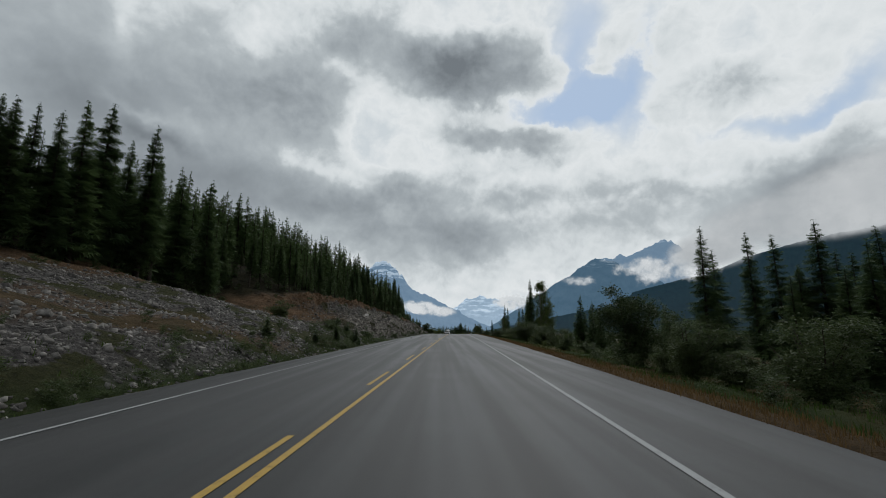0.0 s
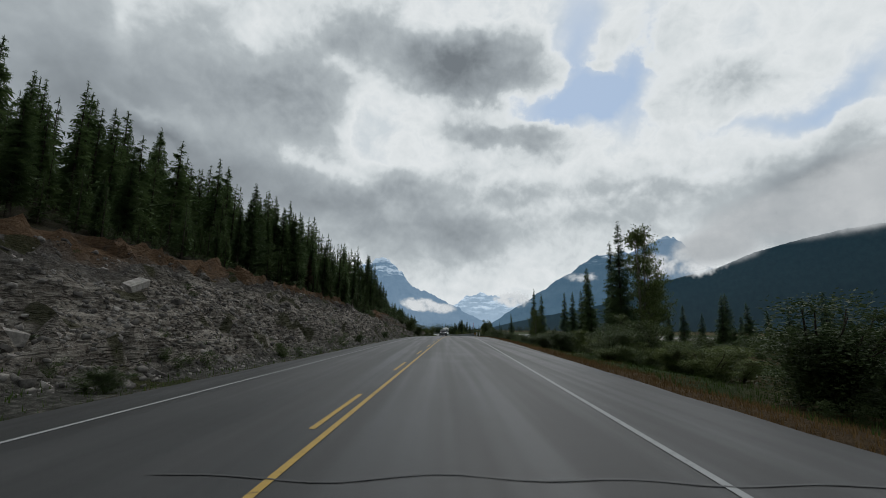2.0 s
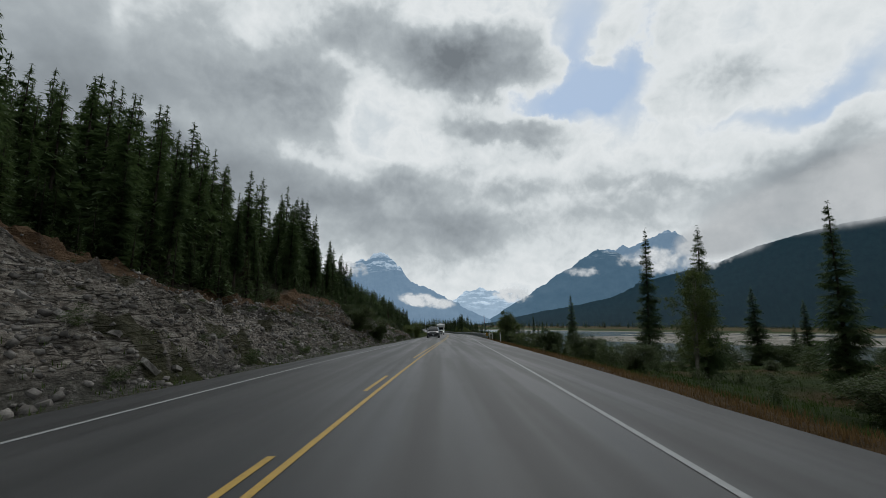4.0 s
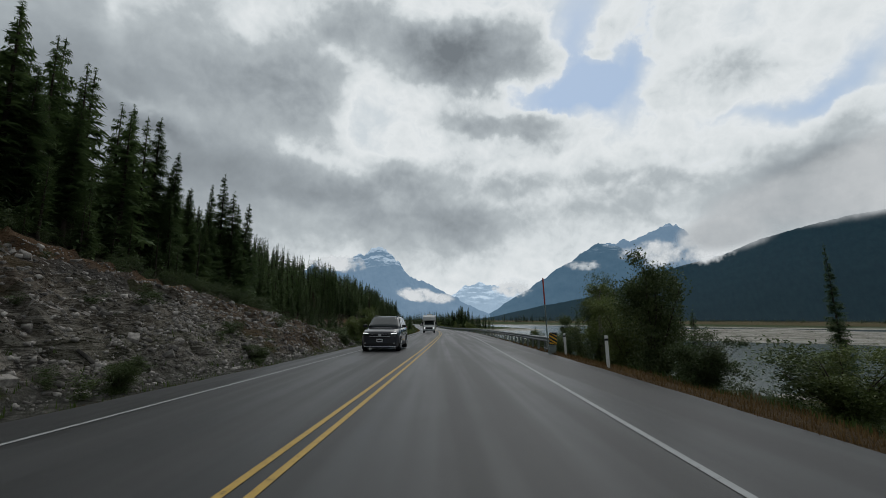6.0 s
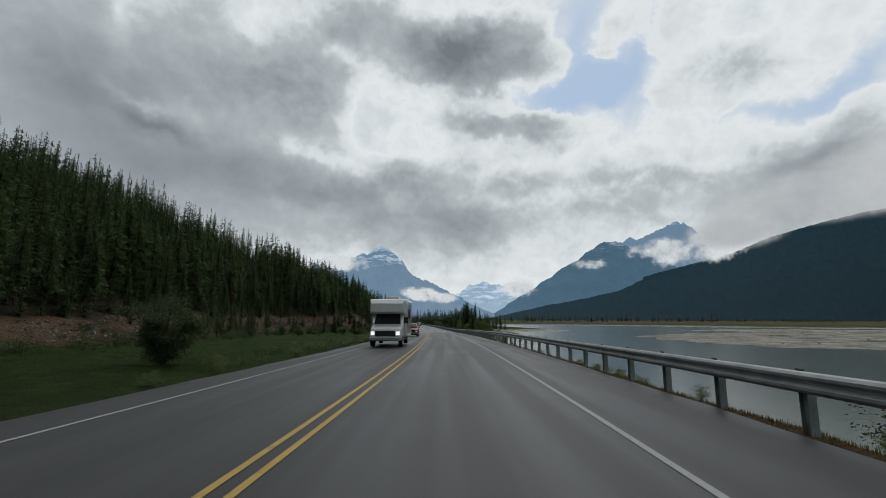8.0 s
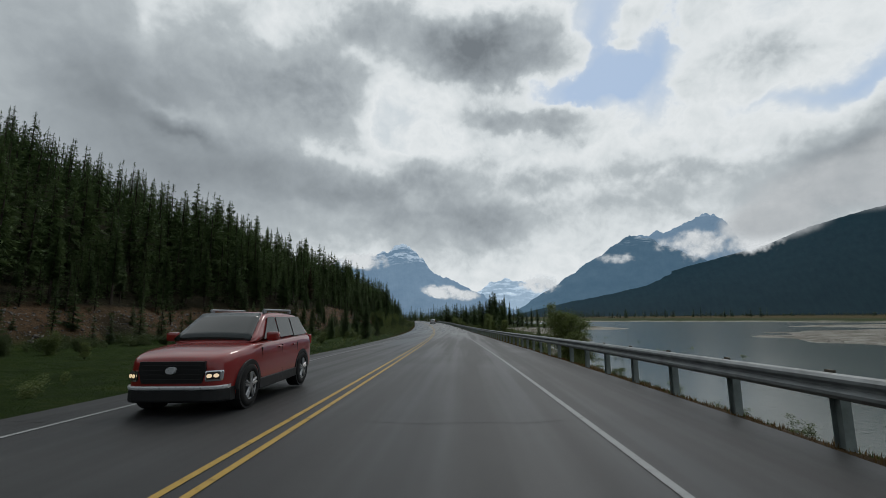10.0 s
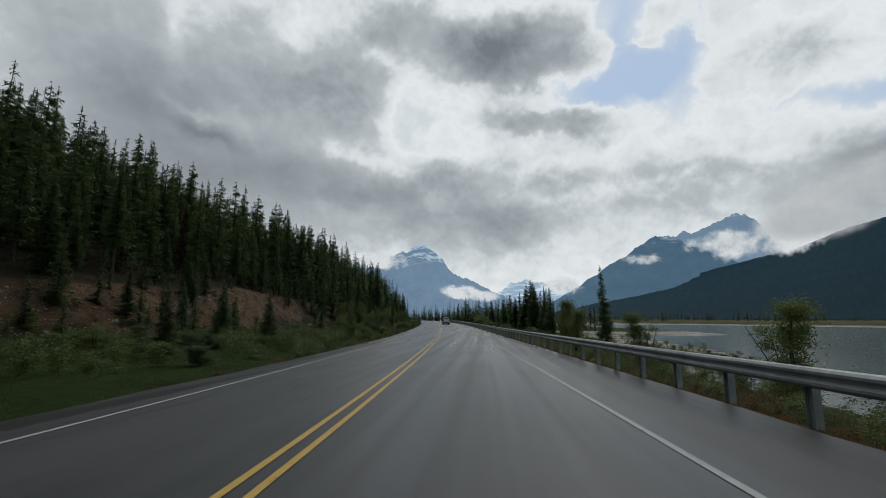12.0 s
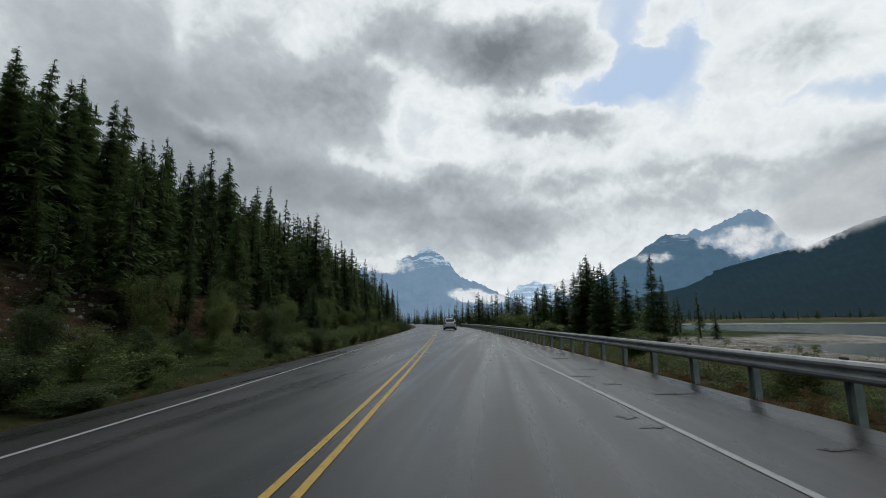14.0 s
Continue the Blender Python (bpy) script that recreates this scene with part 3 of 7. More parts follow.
mask("moss", np.array([mossy(x, y) if -50 < u < -4 and -10 < y < 200 else 0.0 for x, y, u in zip(flat_x, flat_y, flat_u)]))
mound = np.exp(-((GY - 46) / 5.0) ** 2 - ((GU + 8.5) / 4.0) ** 2)  # grassy hump at the end of the scree
mound = ease(mound + 0.5 * patchy, 0.25, 0.5) * (GU < 0)
in_bank = in_bank * (1 - mound)
kerb_zone = is_rock * (GU < -4.7) * (t_bank < 0.12) * 0.8
mask("rock", in_bank * is_rock * (1 - 0.85 * upper) * (1 - 0.45 * loose))
mask("scree", in_bank * np.maximum(is_scree * (1 - 0.8 * ease(t_bank, 0.72 + 0.15 * patchy, 0.9)), is_rock * upper * 0.8) + kerb_zone)
soil = ease(t_bank, 0.72, 0.88) * (1 - ease(t_bank, 1.02, 1.12)) * (is_rock + is_scree) + in_bank * is_earth * ease(t_bank, 0.10 + 0.5 * patchy, 0.30 + 0.5 * patchy) * (1 - 0.85 * ease(patchy, 0.05, 0.25))
soil = np.maximum(soil, 0.6 * loose * in_bank * ease(patchy, -0.05, 0.25))
soil = np.maximum(soil, in_bank * ease(GY, 40, 46) * (1 - ease(GY, 54, 60)) * ease(t_bank, 0.3, 0.5))
soil = np.maximum(soil, in_bank * is_scree * ease(patchy, 0.10, 0.3) * 0.6)
soil = np.maximum(soil, ease(t_bank, 0.66, 0.80) * (1 - ease(t_bank, 1.0, 1.1)) * is_scree * (1 - ease(GY, 14, 24)))
mask("soil", soil * (GU < 0))
mask("crest", (GU < 0) * np.clip(ease(t_bank, 0.74 + 0.2 * patchy, 0.86 + 0.2 * patchy) * (1 - ease(t_bank, 1.0, 1.12)) * (is_rock + is_scree) + in_bank * is_earth * ease(t_bank, 0.25 + 0.5 * patchy, 0.45 + 0.5 * patchy) * (1 - 0.85 * ease(patchy, 0.05, 0.25)), 0, 1))
verge = np.where(GU < 0, 1 - ease(t_bank, 0.02, 0.3), 1 - ease(GU, 120, 200))
mask("grass", np.maximum(verge, (GU > 100) * 1.0))
mask("lush", (GU < 0) * ease(GY, 196, 214) * (1 - 0.8 * ease(GY, 315, 340)) * (1 - ease(t_bank, 0.0, 0.15)) + (GU > 100) * 0.12)
strip = np.where(GU < 0, (1 - ease(-GU, 4.9, 5.7 + 1.2 * ease(GY, 310, 335))) * 0.85, 1 - ease(GU, 7.6 + 1.2 * patchy, 9.6 + patchy))
strip = np.maximum(strip, 0.65 * ease(GU, 380, 460))
strip = np.maximum(strip, (GU > 9) * (GY < 200) * 0.75 * ease(patchy, -0.1, 0.25))
mask("dry", strip)
far_sand = (GU > 60) * (GY > 380) * (1 - ease(GZ, -4.85, -4.72))
mask("silt", np.maximum((GU > 10) * (1 - np.where((GU > 28) & (GY > 225) & (GY < 440) & (GU < 340), ease(GZ + 0.3 * patchy, -4.3, -4.1), ease(GZ + 0.5 * patchy, -4.75, -4.55))) * (1 - ease(GU, 430, 500)), far_sand))
tagged(new("ground", gm), "valley ground with rocky cut banks, grass and forest floor", "ground", kind="structure")

# ---- river ----
bm = bmesh.new()
cols, rows = 60, 120
grid = [[bm.verts.new((8.0 + road_x(y) * (y < 500) + road_x(500.0) * (y >= 500) + (600.0 * i / cols), y, WATER_Z)) for i in range(cols + 1)] for y in np.linspace(-260, 2000, rows)]
for a, b_ in zip(grid[:-1], grid[1:]):
    for i in range(cols):
        bm.faces.new((a[i], a[i + 1], b_[i + 1], b_[i]))
tagged(new("water", finish(bm, "water", WATER, True)), "grey-green braided river beside the highway", "river", kind="structure")

# ---- road ----
ry = np.concatenate([steps((-120, 460, 1.5), (460, 700, 4)), [700.0]])
ru = np.array([EDGE_L - 0.25, EDGE_L, -3.0, -2.0, -1.0, 0.0, 1.0, 2.0, 3.0, 4.0, 5.0, 5.7, EDGE_R, EDGE_R + 0.3])
RU, RY = np.meshgrid(ru, ry)
edge_wave = np.array([noise.noise((y * 0.4, 0, 0)) * 0.10 for y in ry])
RU = RU + np.where(RU >= EDGE_R, edge_wave[:, None], 0) + np.where(RU <= EDGE_L, edge_wave[::-1, None], 0)
rx, ryy = on_road(RU, RY)
drop = np.where((RU > EDGE_R + 0.19) | (RU < EDGE_L - 0.14), -0.10, 0.0)
rz = road_z(RY) + drop
n0, n1 = RU.shape
ix = np.arange(n0 * n1).reshape(n0, n1)
quads = np.stack([ix[:-1, :-1], ix[:-1, 1:], ix[1:, 1:], ix[1:, :-1]], -1).reshape(-1, 4)
rm = tri_mesh("road", np.stack([rx, ryy, rz], -1).reshape(-1, 3), np.concatenate([quads[:, [0, 1, 2]], quads[:, [0, 2, 3]]]), [ASPHALT], smooth=True)
rm.attributes.new("across", "FLOAT", "POINT").data.foreach_set("value", RU.astype(np.float32).ravel())
road = tagged(new("road", rm), "damp grey two-lane asphalt highway with worn wheel tracks", "road", kind="structure")


def stripe(name, material, u0, u1, y0, y1, label="", lift=0.006, step=2.0, ragged=0.0):
    bm = bmesh.new()
    ys = np.linspace(y0, y1, max(2, int((y1 - y0) / step) + 1))
    prev = None
    for y in ys:
        z = float(road_z(y)) + lift
        j = [random.uniform(-ragged, ragged) for _ in range(2)]
        cur = [bm.verts.new((*on_road(u, y), z)) for u in (u0 + j[0], u1 + j[1])]
        if prev:
            bm.faces.new((prev[0], prev[1], cur[1], cur[0]))
        prev = cur
    return part(name, bm, material, road, label)


stripe("edge_line", PAINT_WHITE, -3.29, -3.21, -120, 690, "thin white edge line")
stripe("edge_line", PAINT_WHITE, 3.94, 4.03, -120, 690, "thin white edge line")
stripe("centre_line", PAINT_YELLOW, 0.10, 0.185, -120, 690, "solid yellow line")
stripe("centre_line", PAINT_YELLOW, -0.145, -0.06, 118, 690, "solid yellow line")
for k in range(-10, 13):
    y0 = 17.7 + 7.5 * k
    stripe("centre_dash", PAINT_YELLOW, -0.145, -0.06, y0, y0 + 2.9, "broken yellow line", step=1.0)


def crack(u0, u1, y, width, wobble):
    """A sealed crack that runs across the road."""
    bm = bmesh.new()
    prev = None
    count = max(4, int((u1 - u0) / 0.25))
    off = random.uniform(0, 50)
    for i in range(count + 1):
        u = u0 + (u1 - u0) * i / count
        yy = y + wobble * noise.noise((u * 0.9 + off, off, 0))
        w = width * (0.6 + 0.7 * random.random()) * (0.3 if i in (0, count) else 1)
        z = float(road_z(yy)) + 0.009
        cur = [bm.verts.new((*on_road(u, yy + s * w / 2), z)) for s in (-1, 1)]
        if prev:
            bm.faces.new((prev[0], cur[0], cur[1], prev[1]))
        prev = cur
    part("crack", bm, TAR, road, "dark sealed crack")


for u0, u1, y, w, wob in [(-4.2, 6.0, 44.8, 0.05, 0.35), (4.0, 6.1, 47.0, 0.06, 0.2), (-1.0, 6.0, 53.5, 0.05, 0.3), (3.9, 6.1, 24.5, 0.06, 0.2), (3.9, 6.1, 21.0, 0.05, 0.2),
                          (0.4, 6.1, 64.0, 0.05, 0.3), (-3.8, 1.0, 58.2, 0.04, 0.3), (3.6, 6.1, 75.0, 0.05, 0.2), (-3.2, 1.2, 178.4, 0.05, 0.9), (-2.0, 2.4, 197.0, 0.06, 0.3),
                          (-4.2, 6.1, 250.9, 0.022, 0.5), (3.7, 6.1, 239.8, 0.05, 0.15), (3.7, 6.1, 245.2, 0.05, 0.15), (3.5, 5.6, 264.0, 0.05, 0.15), (3.6, 5.8, 271.0, 0.05, 0.15),
                          (3.6, 5.9, 277.4, 0.06, 0.15), (4.0, 6.0, 287.3, 0.05, 0.15), (3.6, 6.0, 292.0, 0.04, 0.15)]:
    crack(u0, u1, y, w * 0.7, wob)

WET = plain("standing_water", (0.010, 0.011, 0.012), 0.30, 0.25, vary=0.3, scale=3.0)


def puddle(u, y, long_u, long_y, seed):
    """A thin film of water in a dip of the shoulder."""
    r = random.Random(seed)
    bm = bmesh.new()
    ring = []
    for i in range(26):
        a = 6.2832 * i / 26
        k = 0.65 + 0.5 * noise.noise((math.cos(a) * 1.6 + seed, math.sin(a) * 1.6, 0)) + r.uniform(-0.08, 0.08)
        uu, yy = u + long_u * k * math.cos(a), y + long_y * k * math.sin(a)
        ring.append(bm.verts.new((*on_road(uu, yy), float(road_z(yy)) + 0.007)))
    bm.faces.new(ring)
    part("puddle", bm, WET, road, "shallow dark puddle on the shoulder")


for k, (u, y, a, b_) in enumerate([(5.55, 313.9, 0.6, 0.10), (5.5, 312.2, 0.7, 0.10), (5.2, 310.6, 0.75, 0.14), (5.1, 345.6, 0.3, 0.10), (4.6, 350.3, 0.25, 0.12), (4.3, 351.6, 0.4, 0.12), (3.7, 347.2, 0.22, 0.2), (3.75, 346.6, 0.2, 0.12), (5.2, 349.0, 0.5, 0.10), (4.9, 353.0, 0.4, 0.14), (3.6, 352.4, 0.25, 0.12),
                                   (5.0, 356.5, 0.5, 0.2), (4.5, 359.0, 0.4, 0.2), (5.3, 292.0, 0.5, 0.12), (5.2, 238.6, 0.5, 0.08)]):
    puddle(u, y, a, b_, k + 3)

# ---- mountains, kilometres off ----
HUB = (6.0, 200.0)


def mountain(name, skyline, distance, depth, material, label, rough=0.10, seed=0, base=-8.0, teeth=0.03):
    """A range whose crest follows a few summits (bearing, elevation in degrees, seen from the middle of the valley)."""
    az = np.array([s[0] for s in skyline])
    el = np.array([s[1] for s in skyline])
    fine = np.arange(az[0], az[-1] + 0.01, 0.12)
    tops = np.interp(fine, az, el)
    rowsn = 46
    verts, faces = [], []
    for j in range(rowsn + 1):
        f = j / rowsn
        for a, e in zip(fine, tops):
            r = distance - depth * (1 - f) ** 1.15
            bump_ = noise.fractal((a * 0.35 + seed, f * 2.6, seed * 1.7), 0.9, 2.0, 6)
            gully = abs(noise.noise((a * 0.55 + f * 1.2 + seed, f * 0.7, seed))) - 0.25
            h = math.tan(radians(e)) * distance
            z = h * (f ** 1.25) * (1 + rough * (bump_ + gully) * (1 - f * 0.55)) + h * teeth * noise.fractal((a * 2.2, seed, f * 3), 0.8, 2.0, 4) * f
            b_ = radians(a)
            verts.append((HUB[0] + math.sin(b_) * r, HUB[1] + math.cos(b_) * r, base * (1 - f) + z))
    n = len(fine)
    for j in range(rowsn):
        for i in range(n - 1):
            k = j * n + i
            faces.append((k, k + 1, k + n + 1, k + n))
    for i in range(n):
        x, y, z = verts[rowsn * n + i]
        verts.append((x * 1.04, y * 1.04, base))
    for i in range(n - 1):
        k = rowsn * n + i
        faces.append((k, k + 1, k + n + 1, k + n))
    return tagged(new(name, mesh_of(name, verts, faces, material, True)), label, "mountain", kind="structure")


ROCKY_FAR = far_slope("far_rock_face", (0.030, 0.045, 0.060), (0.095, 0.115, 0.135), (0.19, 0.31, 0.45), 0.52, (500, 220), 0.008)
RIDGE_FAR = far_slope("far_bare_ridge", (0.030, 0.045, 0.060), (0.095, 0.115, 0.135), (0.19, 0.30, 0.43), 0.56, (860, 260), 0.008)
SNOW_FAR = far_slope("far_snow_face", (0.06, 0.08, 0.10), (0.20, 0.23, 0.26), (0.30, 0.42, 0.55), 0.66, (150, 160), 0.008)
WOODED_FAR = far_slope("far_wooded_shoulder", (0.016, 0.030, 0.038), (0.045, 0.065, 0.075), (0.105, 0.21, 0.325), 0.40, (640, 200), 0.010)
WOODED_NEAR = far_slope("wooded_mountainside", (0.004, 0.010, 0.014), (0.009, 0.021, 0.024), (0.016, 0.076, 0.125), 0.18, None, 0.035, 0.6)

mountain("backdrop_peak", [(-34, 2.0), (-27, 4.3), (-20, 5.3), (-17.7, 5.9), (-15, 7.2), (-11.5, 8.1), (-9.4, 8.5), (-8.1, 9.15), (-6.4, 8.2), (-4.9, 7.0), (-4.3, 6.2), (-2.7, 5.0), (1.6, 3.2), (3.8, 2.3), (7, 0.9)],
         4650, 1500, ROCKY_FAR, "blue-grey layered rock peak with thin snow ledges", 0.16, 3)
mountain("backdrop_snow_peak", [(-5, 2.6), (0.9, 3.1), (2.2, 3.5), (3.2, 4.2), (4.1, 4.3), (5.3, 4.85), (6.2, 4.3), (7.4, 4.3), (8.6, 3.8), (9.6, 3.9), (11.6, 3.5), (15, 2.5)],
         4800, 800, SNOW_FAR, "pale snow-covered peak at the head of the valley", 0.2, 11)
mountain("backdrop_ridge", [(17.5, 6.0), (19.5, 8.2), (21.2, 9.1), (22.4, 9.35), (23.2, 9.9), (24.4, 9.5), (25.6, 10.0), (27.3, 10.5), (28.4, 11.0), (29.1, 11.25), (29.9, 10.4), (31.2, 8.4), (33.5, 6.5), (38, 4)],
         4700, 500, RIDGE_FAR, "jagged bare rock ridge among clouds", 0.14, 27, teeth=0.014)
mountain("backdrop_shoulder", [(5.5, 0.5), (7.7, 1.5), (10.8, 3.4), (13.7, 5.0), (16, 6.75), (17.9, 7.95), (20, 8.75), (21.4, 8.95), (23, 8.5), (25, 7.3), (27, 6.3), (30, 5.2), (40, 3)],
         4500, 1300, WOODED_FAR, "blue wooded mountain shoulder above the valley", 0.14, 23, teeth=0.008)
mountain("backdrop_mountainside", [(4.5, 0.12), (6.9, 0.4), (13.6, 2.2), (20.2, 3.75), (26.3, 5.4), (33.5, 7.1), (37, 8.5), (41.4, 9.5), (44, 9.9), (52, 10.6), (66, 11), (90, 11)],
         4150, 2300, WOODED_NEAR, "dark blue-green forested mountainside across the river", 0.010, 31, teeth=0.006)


# ---- low cloud caught on the slopes ----
def cloud_material(name, strength, lo, hi, scale, wild=3.2):
    m = bpy.data.materials.new(name)
    m.use_nodes = True
    n = Nodes(m.node_tree)
    m.node_tree.nodes.clear()
    across = n.add("ShaderNodeAttribute", attribute_name="edge").outputs["Fac"]
    wisp = n.noise(place(n), scale, 8.0, 0.6, 0.0)
    dense = n.band(n.math("ADD", across, n.math("MULTIPLY", n.math("SUBTRACT", wisp, 0.5), wild)), lo, hi)
    dense = n.math("MULTIPLY", dense, n.band(across, 0.0, 0.35))
    # cloud brightness is painted as its own glow, in place of daylight on it
    glow = n.add("ShaderNodeEmission")
    n.link(n.ramp(wisp, [(0.3, (0.44, 0.48, 0.51)), (0.6, (0.66, 0.69, 0.71))]), glow.inputs[0])
    glow.inputs[1].default_value = strength
    none = n.add("ShaderNodeBsdfTransparent")
    mixed = n.add("ShaderNodeMixShader")
    n.link(dense, mixed.inputs[0])
    n.link(none.outputs[0], mixed.inputs[1])
    n.link(glow.outputs[0], mixed.inputs[2])
    n.link(mixed.outputs[0], n.add("ShaderNodeOutputMaterial").inputs[0])
    return m


MIST = cloud_material("low_cloud", 1.0, 0.35, 1.15, 0.007)
VEIL = cloud_material("cloud_veil", 0.80, -0.05, 0.85, 0.0022, 1.5)


def cloud_bank(az0, az1, el0, el1, distance, material, tilt=0.0):
    """A soft bank of cloud lying against the slopes, thin at its edges."""
    verts, faces, edge = [], [], []
    cols, rows = 28, 12
    for j in range(rows + 1):
        for i in range(cols + 1):
            f, g = i / cols, j / rows
            a = radians(az0 + (az1 - az0) * f)
            e = radians(el0 + (el1 - el0) * g + tilt * f)
            r = distance - 60 * math.sin(f * 3.14) * math.sin(g * 3.14)
            verts.append((HUB[0] + math.sin(a) * r, HUB[1] + math.cos(a) * r, math.tan(e) * r))
            edge.append(min(1.0, 1.7 * (1.0 - min(1.0, math.hypot(2 * f - 1, 2 * g - 1)))))
    for j in range(rows):
        for i in range(cols):
            k = j * (cols + 1) + i
            faces.append((k, k + 1, k + cols + 2, k + cols + 1))
    me = mesh_of("backdrop_cloud", verts, faces, material, True)
    me.attributes.new("edge", "FLOAT", "POINT").data.foreach_set("value", edge)
    ob = tagged(new("backdrop_cloud", me), "white low cloud drifting against the mountain", "cloud", kind="structure")
    ob.visible_shadow = False


cloud_bank(-17.5, -8.3, 5.6, 8.4, 3900, MIST)
cloud_bank(-7.5, 2.6, 2.2, 4.6, 3900, MIST, -0.8)
cloud_bank(-1.0, 2.4, 2.0, 3.6, 3700, MIST)
cloud_bank(6.5, 13.0, 2.6, 5.2, 4350, MIST)
cloud_bank(15.5, 22.0, 5.6, 7.6, 3000, MIST)
cloud_bank(21.8, 29.5, 6.4, 9.8, 2900, MIST, 0.6)
cloud_bank(22.5, 36.0, 5.0, 9.8, 2850, MIST, 0.4)
cloud_bank(24.5, 35.0, 5.4, 10.0, 2840, MIST, 0.6)
cloud_bank(28.5, 40.0, 6.6, 12.0, 2800, VEIL, 0.8)
cloud_bank(31.0, 54.0, 8.3, 15.5, 2900, VEIL, 1.2)
cloud_bank(34.0, 82.0, 8.7, 18.0, 2800, VEIL, 0.5)
cloud_bank(40.0, 100.0, 9.5, 21.0, 2700, VEIL, 0.5)

# ---- trees ----
def conifer(h, spread, seed, whorls, per, sprays, bare=0.16, ragged=0.25):
    """Crown of a spruce or pine as arrays: whorls of drooping boughs, each a spray of pointed twigs."""
    rng = random.Random(seed)
    v, t = [], []

    def tri(a, b, c):
        k = len(v)
        v.extend((a, b, c))
        t.append((k, k + 1, k + 2))

    for w in range(whorls):
        f = bare + (1 - bare) * (w + rng.random() * 0.6) / whorls
        z = h * min(f, 0.985)
        reach = spread * h * ((1 - f) ** 0.80 * 0.97 + 0.025) * (0.55 + 0.45 * min(1, (f - bare) / 0.16 + 0.2))
        for k in range(per):
            a = rng.random() * 6.2832
            L = reach * rng.uniform(1 - ragged * 1.6, 1 + ragged)
            droop = rng.uniform(0.05, 0.38) if f < 0.8 else rng.uniform(-0.2, 0.2)
            dx, dy = math.cos(a), math.sin(a)
            z0 = z + rng.uniform(-0.03, 0.03) * h

            def at(s, side=0.0, dz=0.0):
                return (dx * L * s - dy * side, dy * L * s + dx * side, z0 - droop * L * s + 0.16 * L * s * s * s + dz)

            wd = L * 0.20
            tri(at(0.05, -wd * 0.6), at(0.05, wd * 0.6), at(1.0))
            for i in range(sprays):
                s = 0.22 + 0.72 * (i + rng.random() * 0.5) / sprays
                q = L * 0.62 * (1.15 - s) + 0.07 * h * spread
                for sgn in (-1, 1):
                    tri(at(s - min(0.14, 0.36 / sprays), 0), at(s + min(0.10, 0.28 / sprays), 0), at(s + 0.16, sgn * q, -q * rng.uniform(0.1, 0.7)))
    tri((-0.03 * spread * h, 0, h * 0.93), (0.03 * spread * h, 0, h * 0.93), (0, 0, h * 1.01))
    tri((0, -0.03 * spread * h, h * 0.93), (0, 0.03 * spread * h, h * 0.93), (0, 0, h * 1.01))
    return np.array(v), np.array(t)


def trunk_arrays(h, r, lean=0.0, sides=6, rings=5):
    v, t = [], []
    for j in range(rings + 1):
        f = j / rings
        rr = r * (1 - f) ** 0.8 + 0.012 + (0.35 * r if j == 0 else 0)
        for i in range(sides):
            a = 6.2832 * i / sides
            v.append((rr * math.cos(a) + lean * f * f * h, rr * math.sin(a), h * 0.97 * f - 0.25 * (j == 0)))
    for j in range(rings):
        for i in range(sides):
            a, b_ = j * sides + i, j * sides + (i + 1) % sides
            t += [(a, b_, b_ + sides), (a, b_ + sides, a + sides)]
    return np.array(v), np.array(t)


TREE_LABEL = "tall dark green spruce with drooping ragged boughs"
TREES = []
for k in range(8):
    h = 10.0
    cv, ct = conifer(h, (0.165, 0.19, 0.15, 0.205, 0.175, 0.145, 0.20, 0.185)[k], 40 + k, (46, 42, 44, 42, 44, 44, 43, 40)[k], 9, 8, (0.07, 0.04, 0.20, 0.03, 0.12, 0.26, 0.05, 0.02)[k], 0.30)
    tv, tt = trunk_arrays(h, 0.13)
    TREES.append((tri_mesh("crown", cv, ct, [NEEDLES]), tri_mesh("trunk", tv, tt, [BARK], smooth=True), cv, ct, tv, tt))
DRY_CROWN = tri_mesh("crown", TREES[2][2], TREES[2][3], [NEEDLES_DRY])
_rng = random.Random(7)


def spruce(x, y, z, height, kind=None, label=TREE_LABEL, wide=1.0, dry=False, group="spruces along the highway"):
    k = _rng.randrange(8) if kind is None else kind
    root = new("spruce")
    for name, me in (("crown", DRY_CROWN if dry else TREES[k][0]), ("trunk", TREES[k][1])):
        ob = new(name, me)
        ob.parent = root
    s = height / 10.0
    root.matrix_world = pose(x, y, z, _rng.uniform(-2, 2), _rng.uniform(-2, 2), _rng.uniform(0, 360)) @ Matrix.Diagonal((s * wide, s * wide, s, 1))
    return tagged(root, label, "tree", group)


def spruce_u(u, y, top, kind=None, wide=1.0, **more):
    """A spruce on the ground whose tip reaches the height top."""
    x = float(road_x(y)) + u
    z = land(u, y)
    return spruce(x, y, z, top - z, kind, wide=wide, **more)


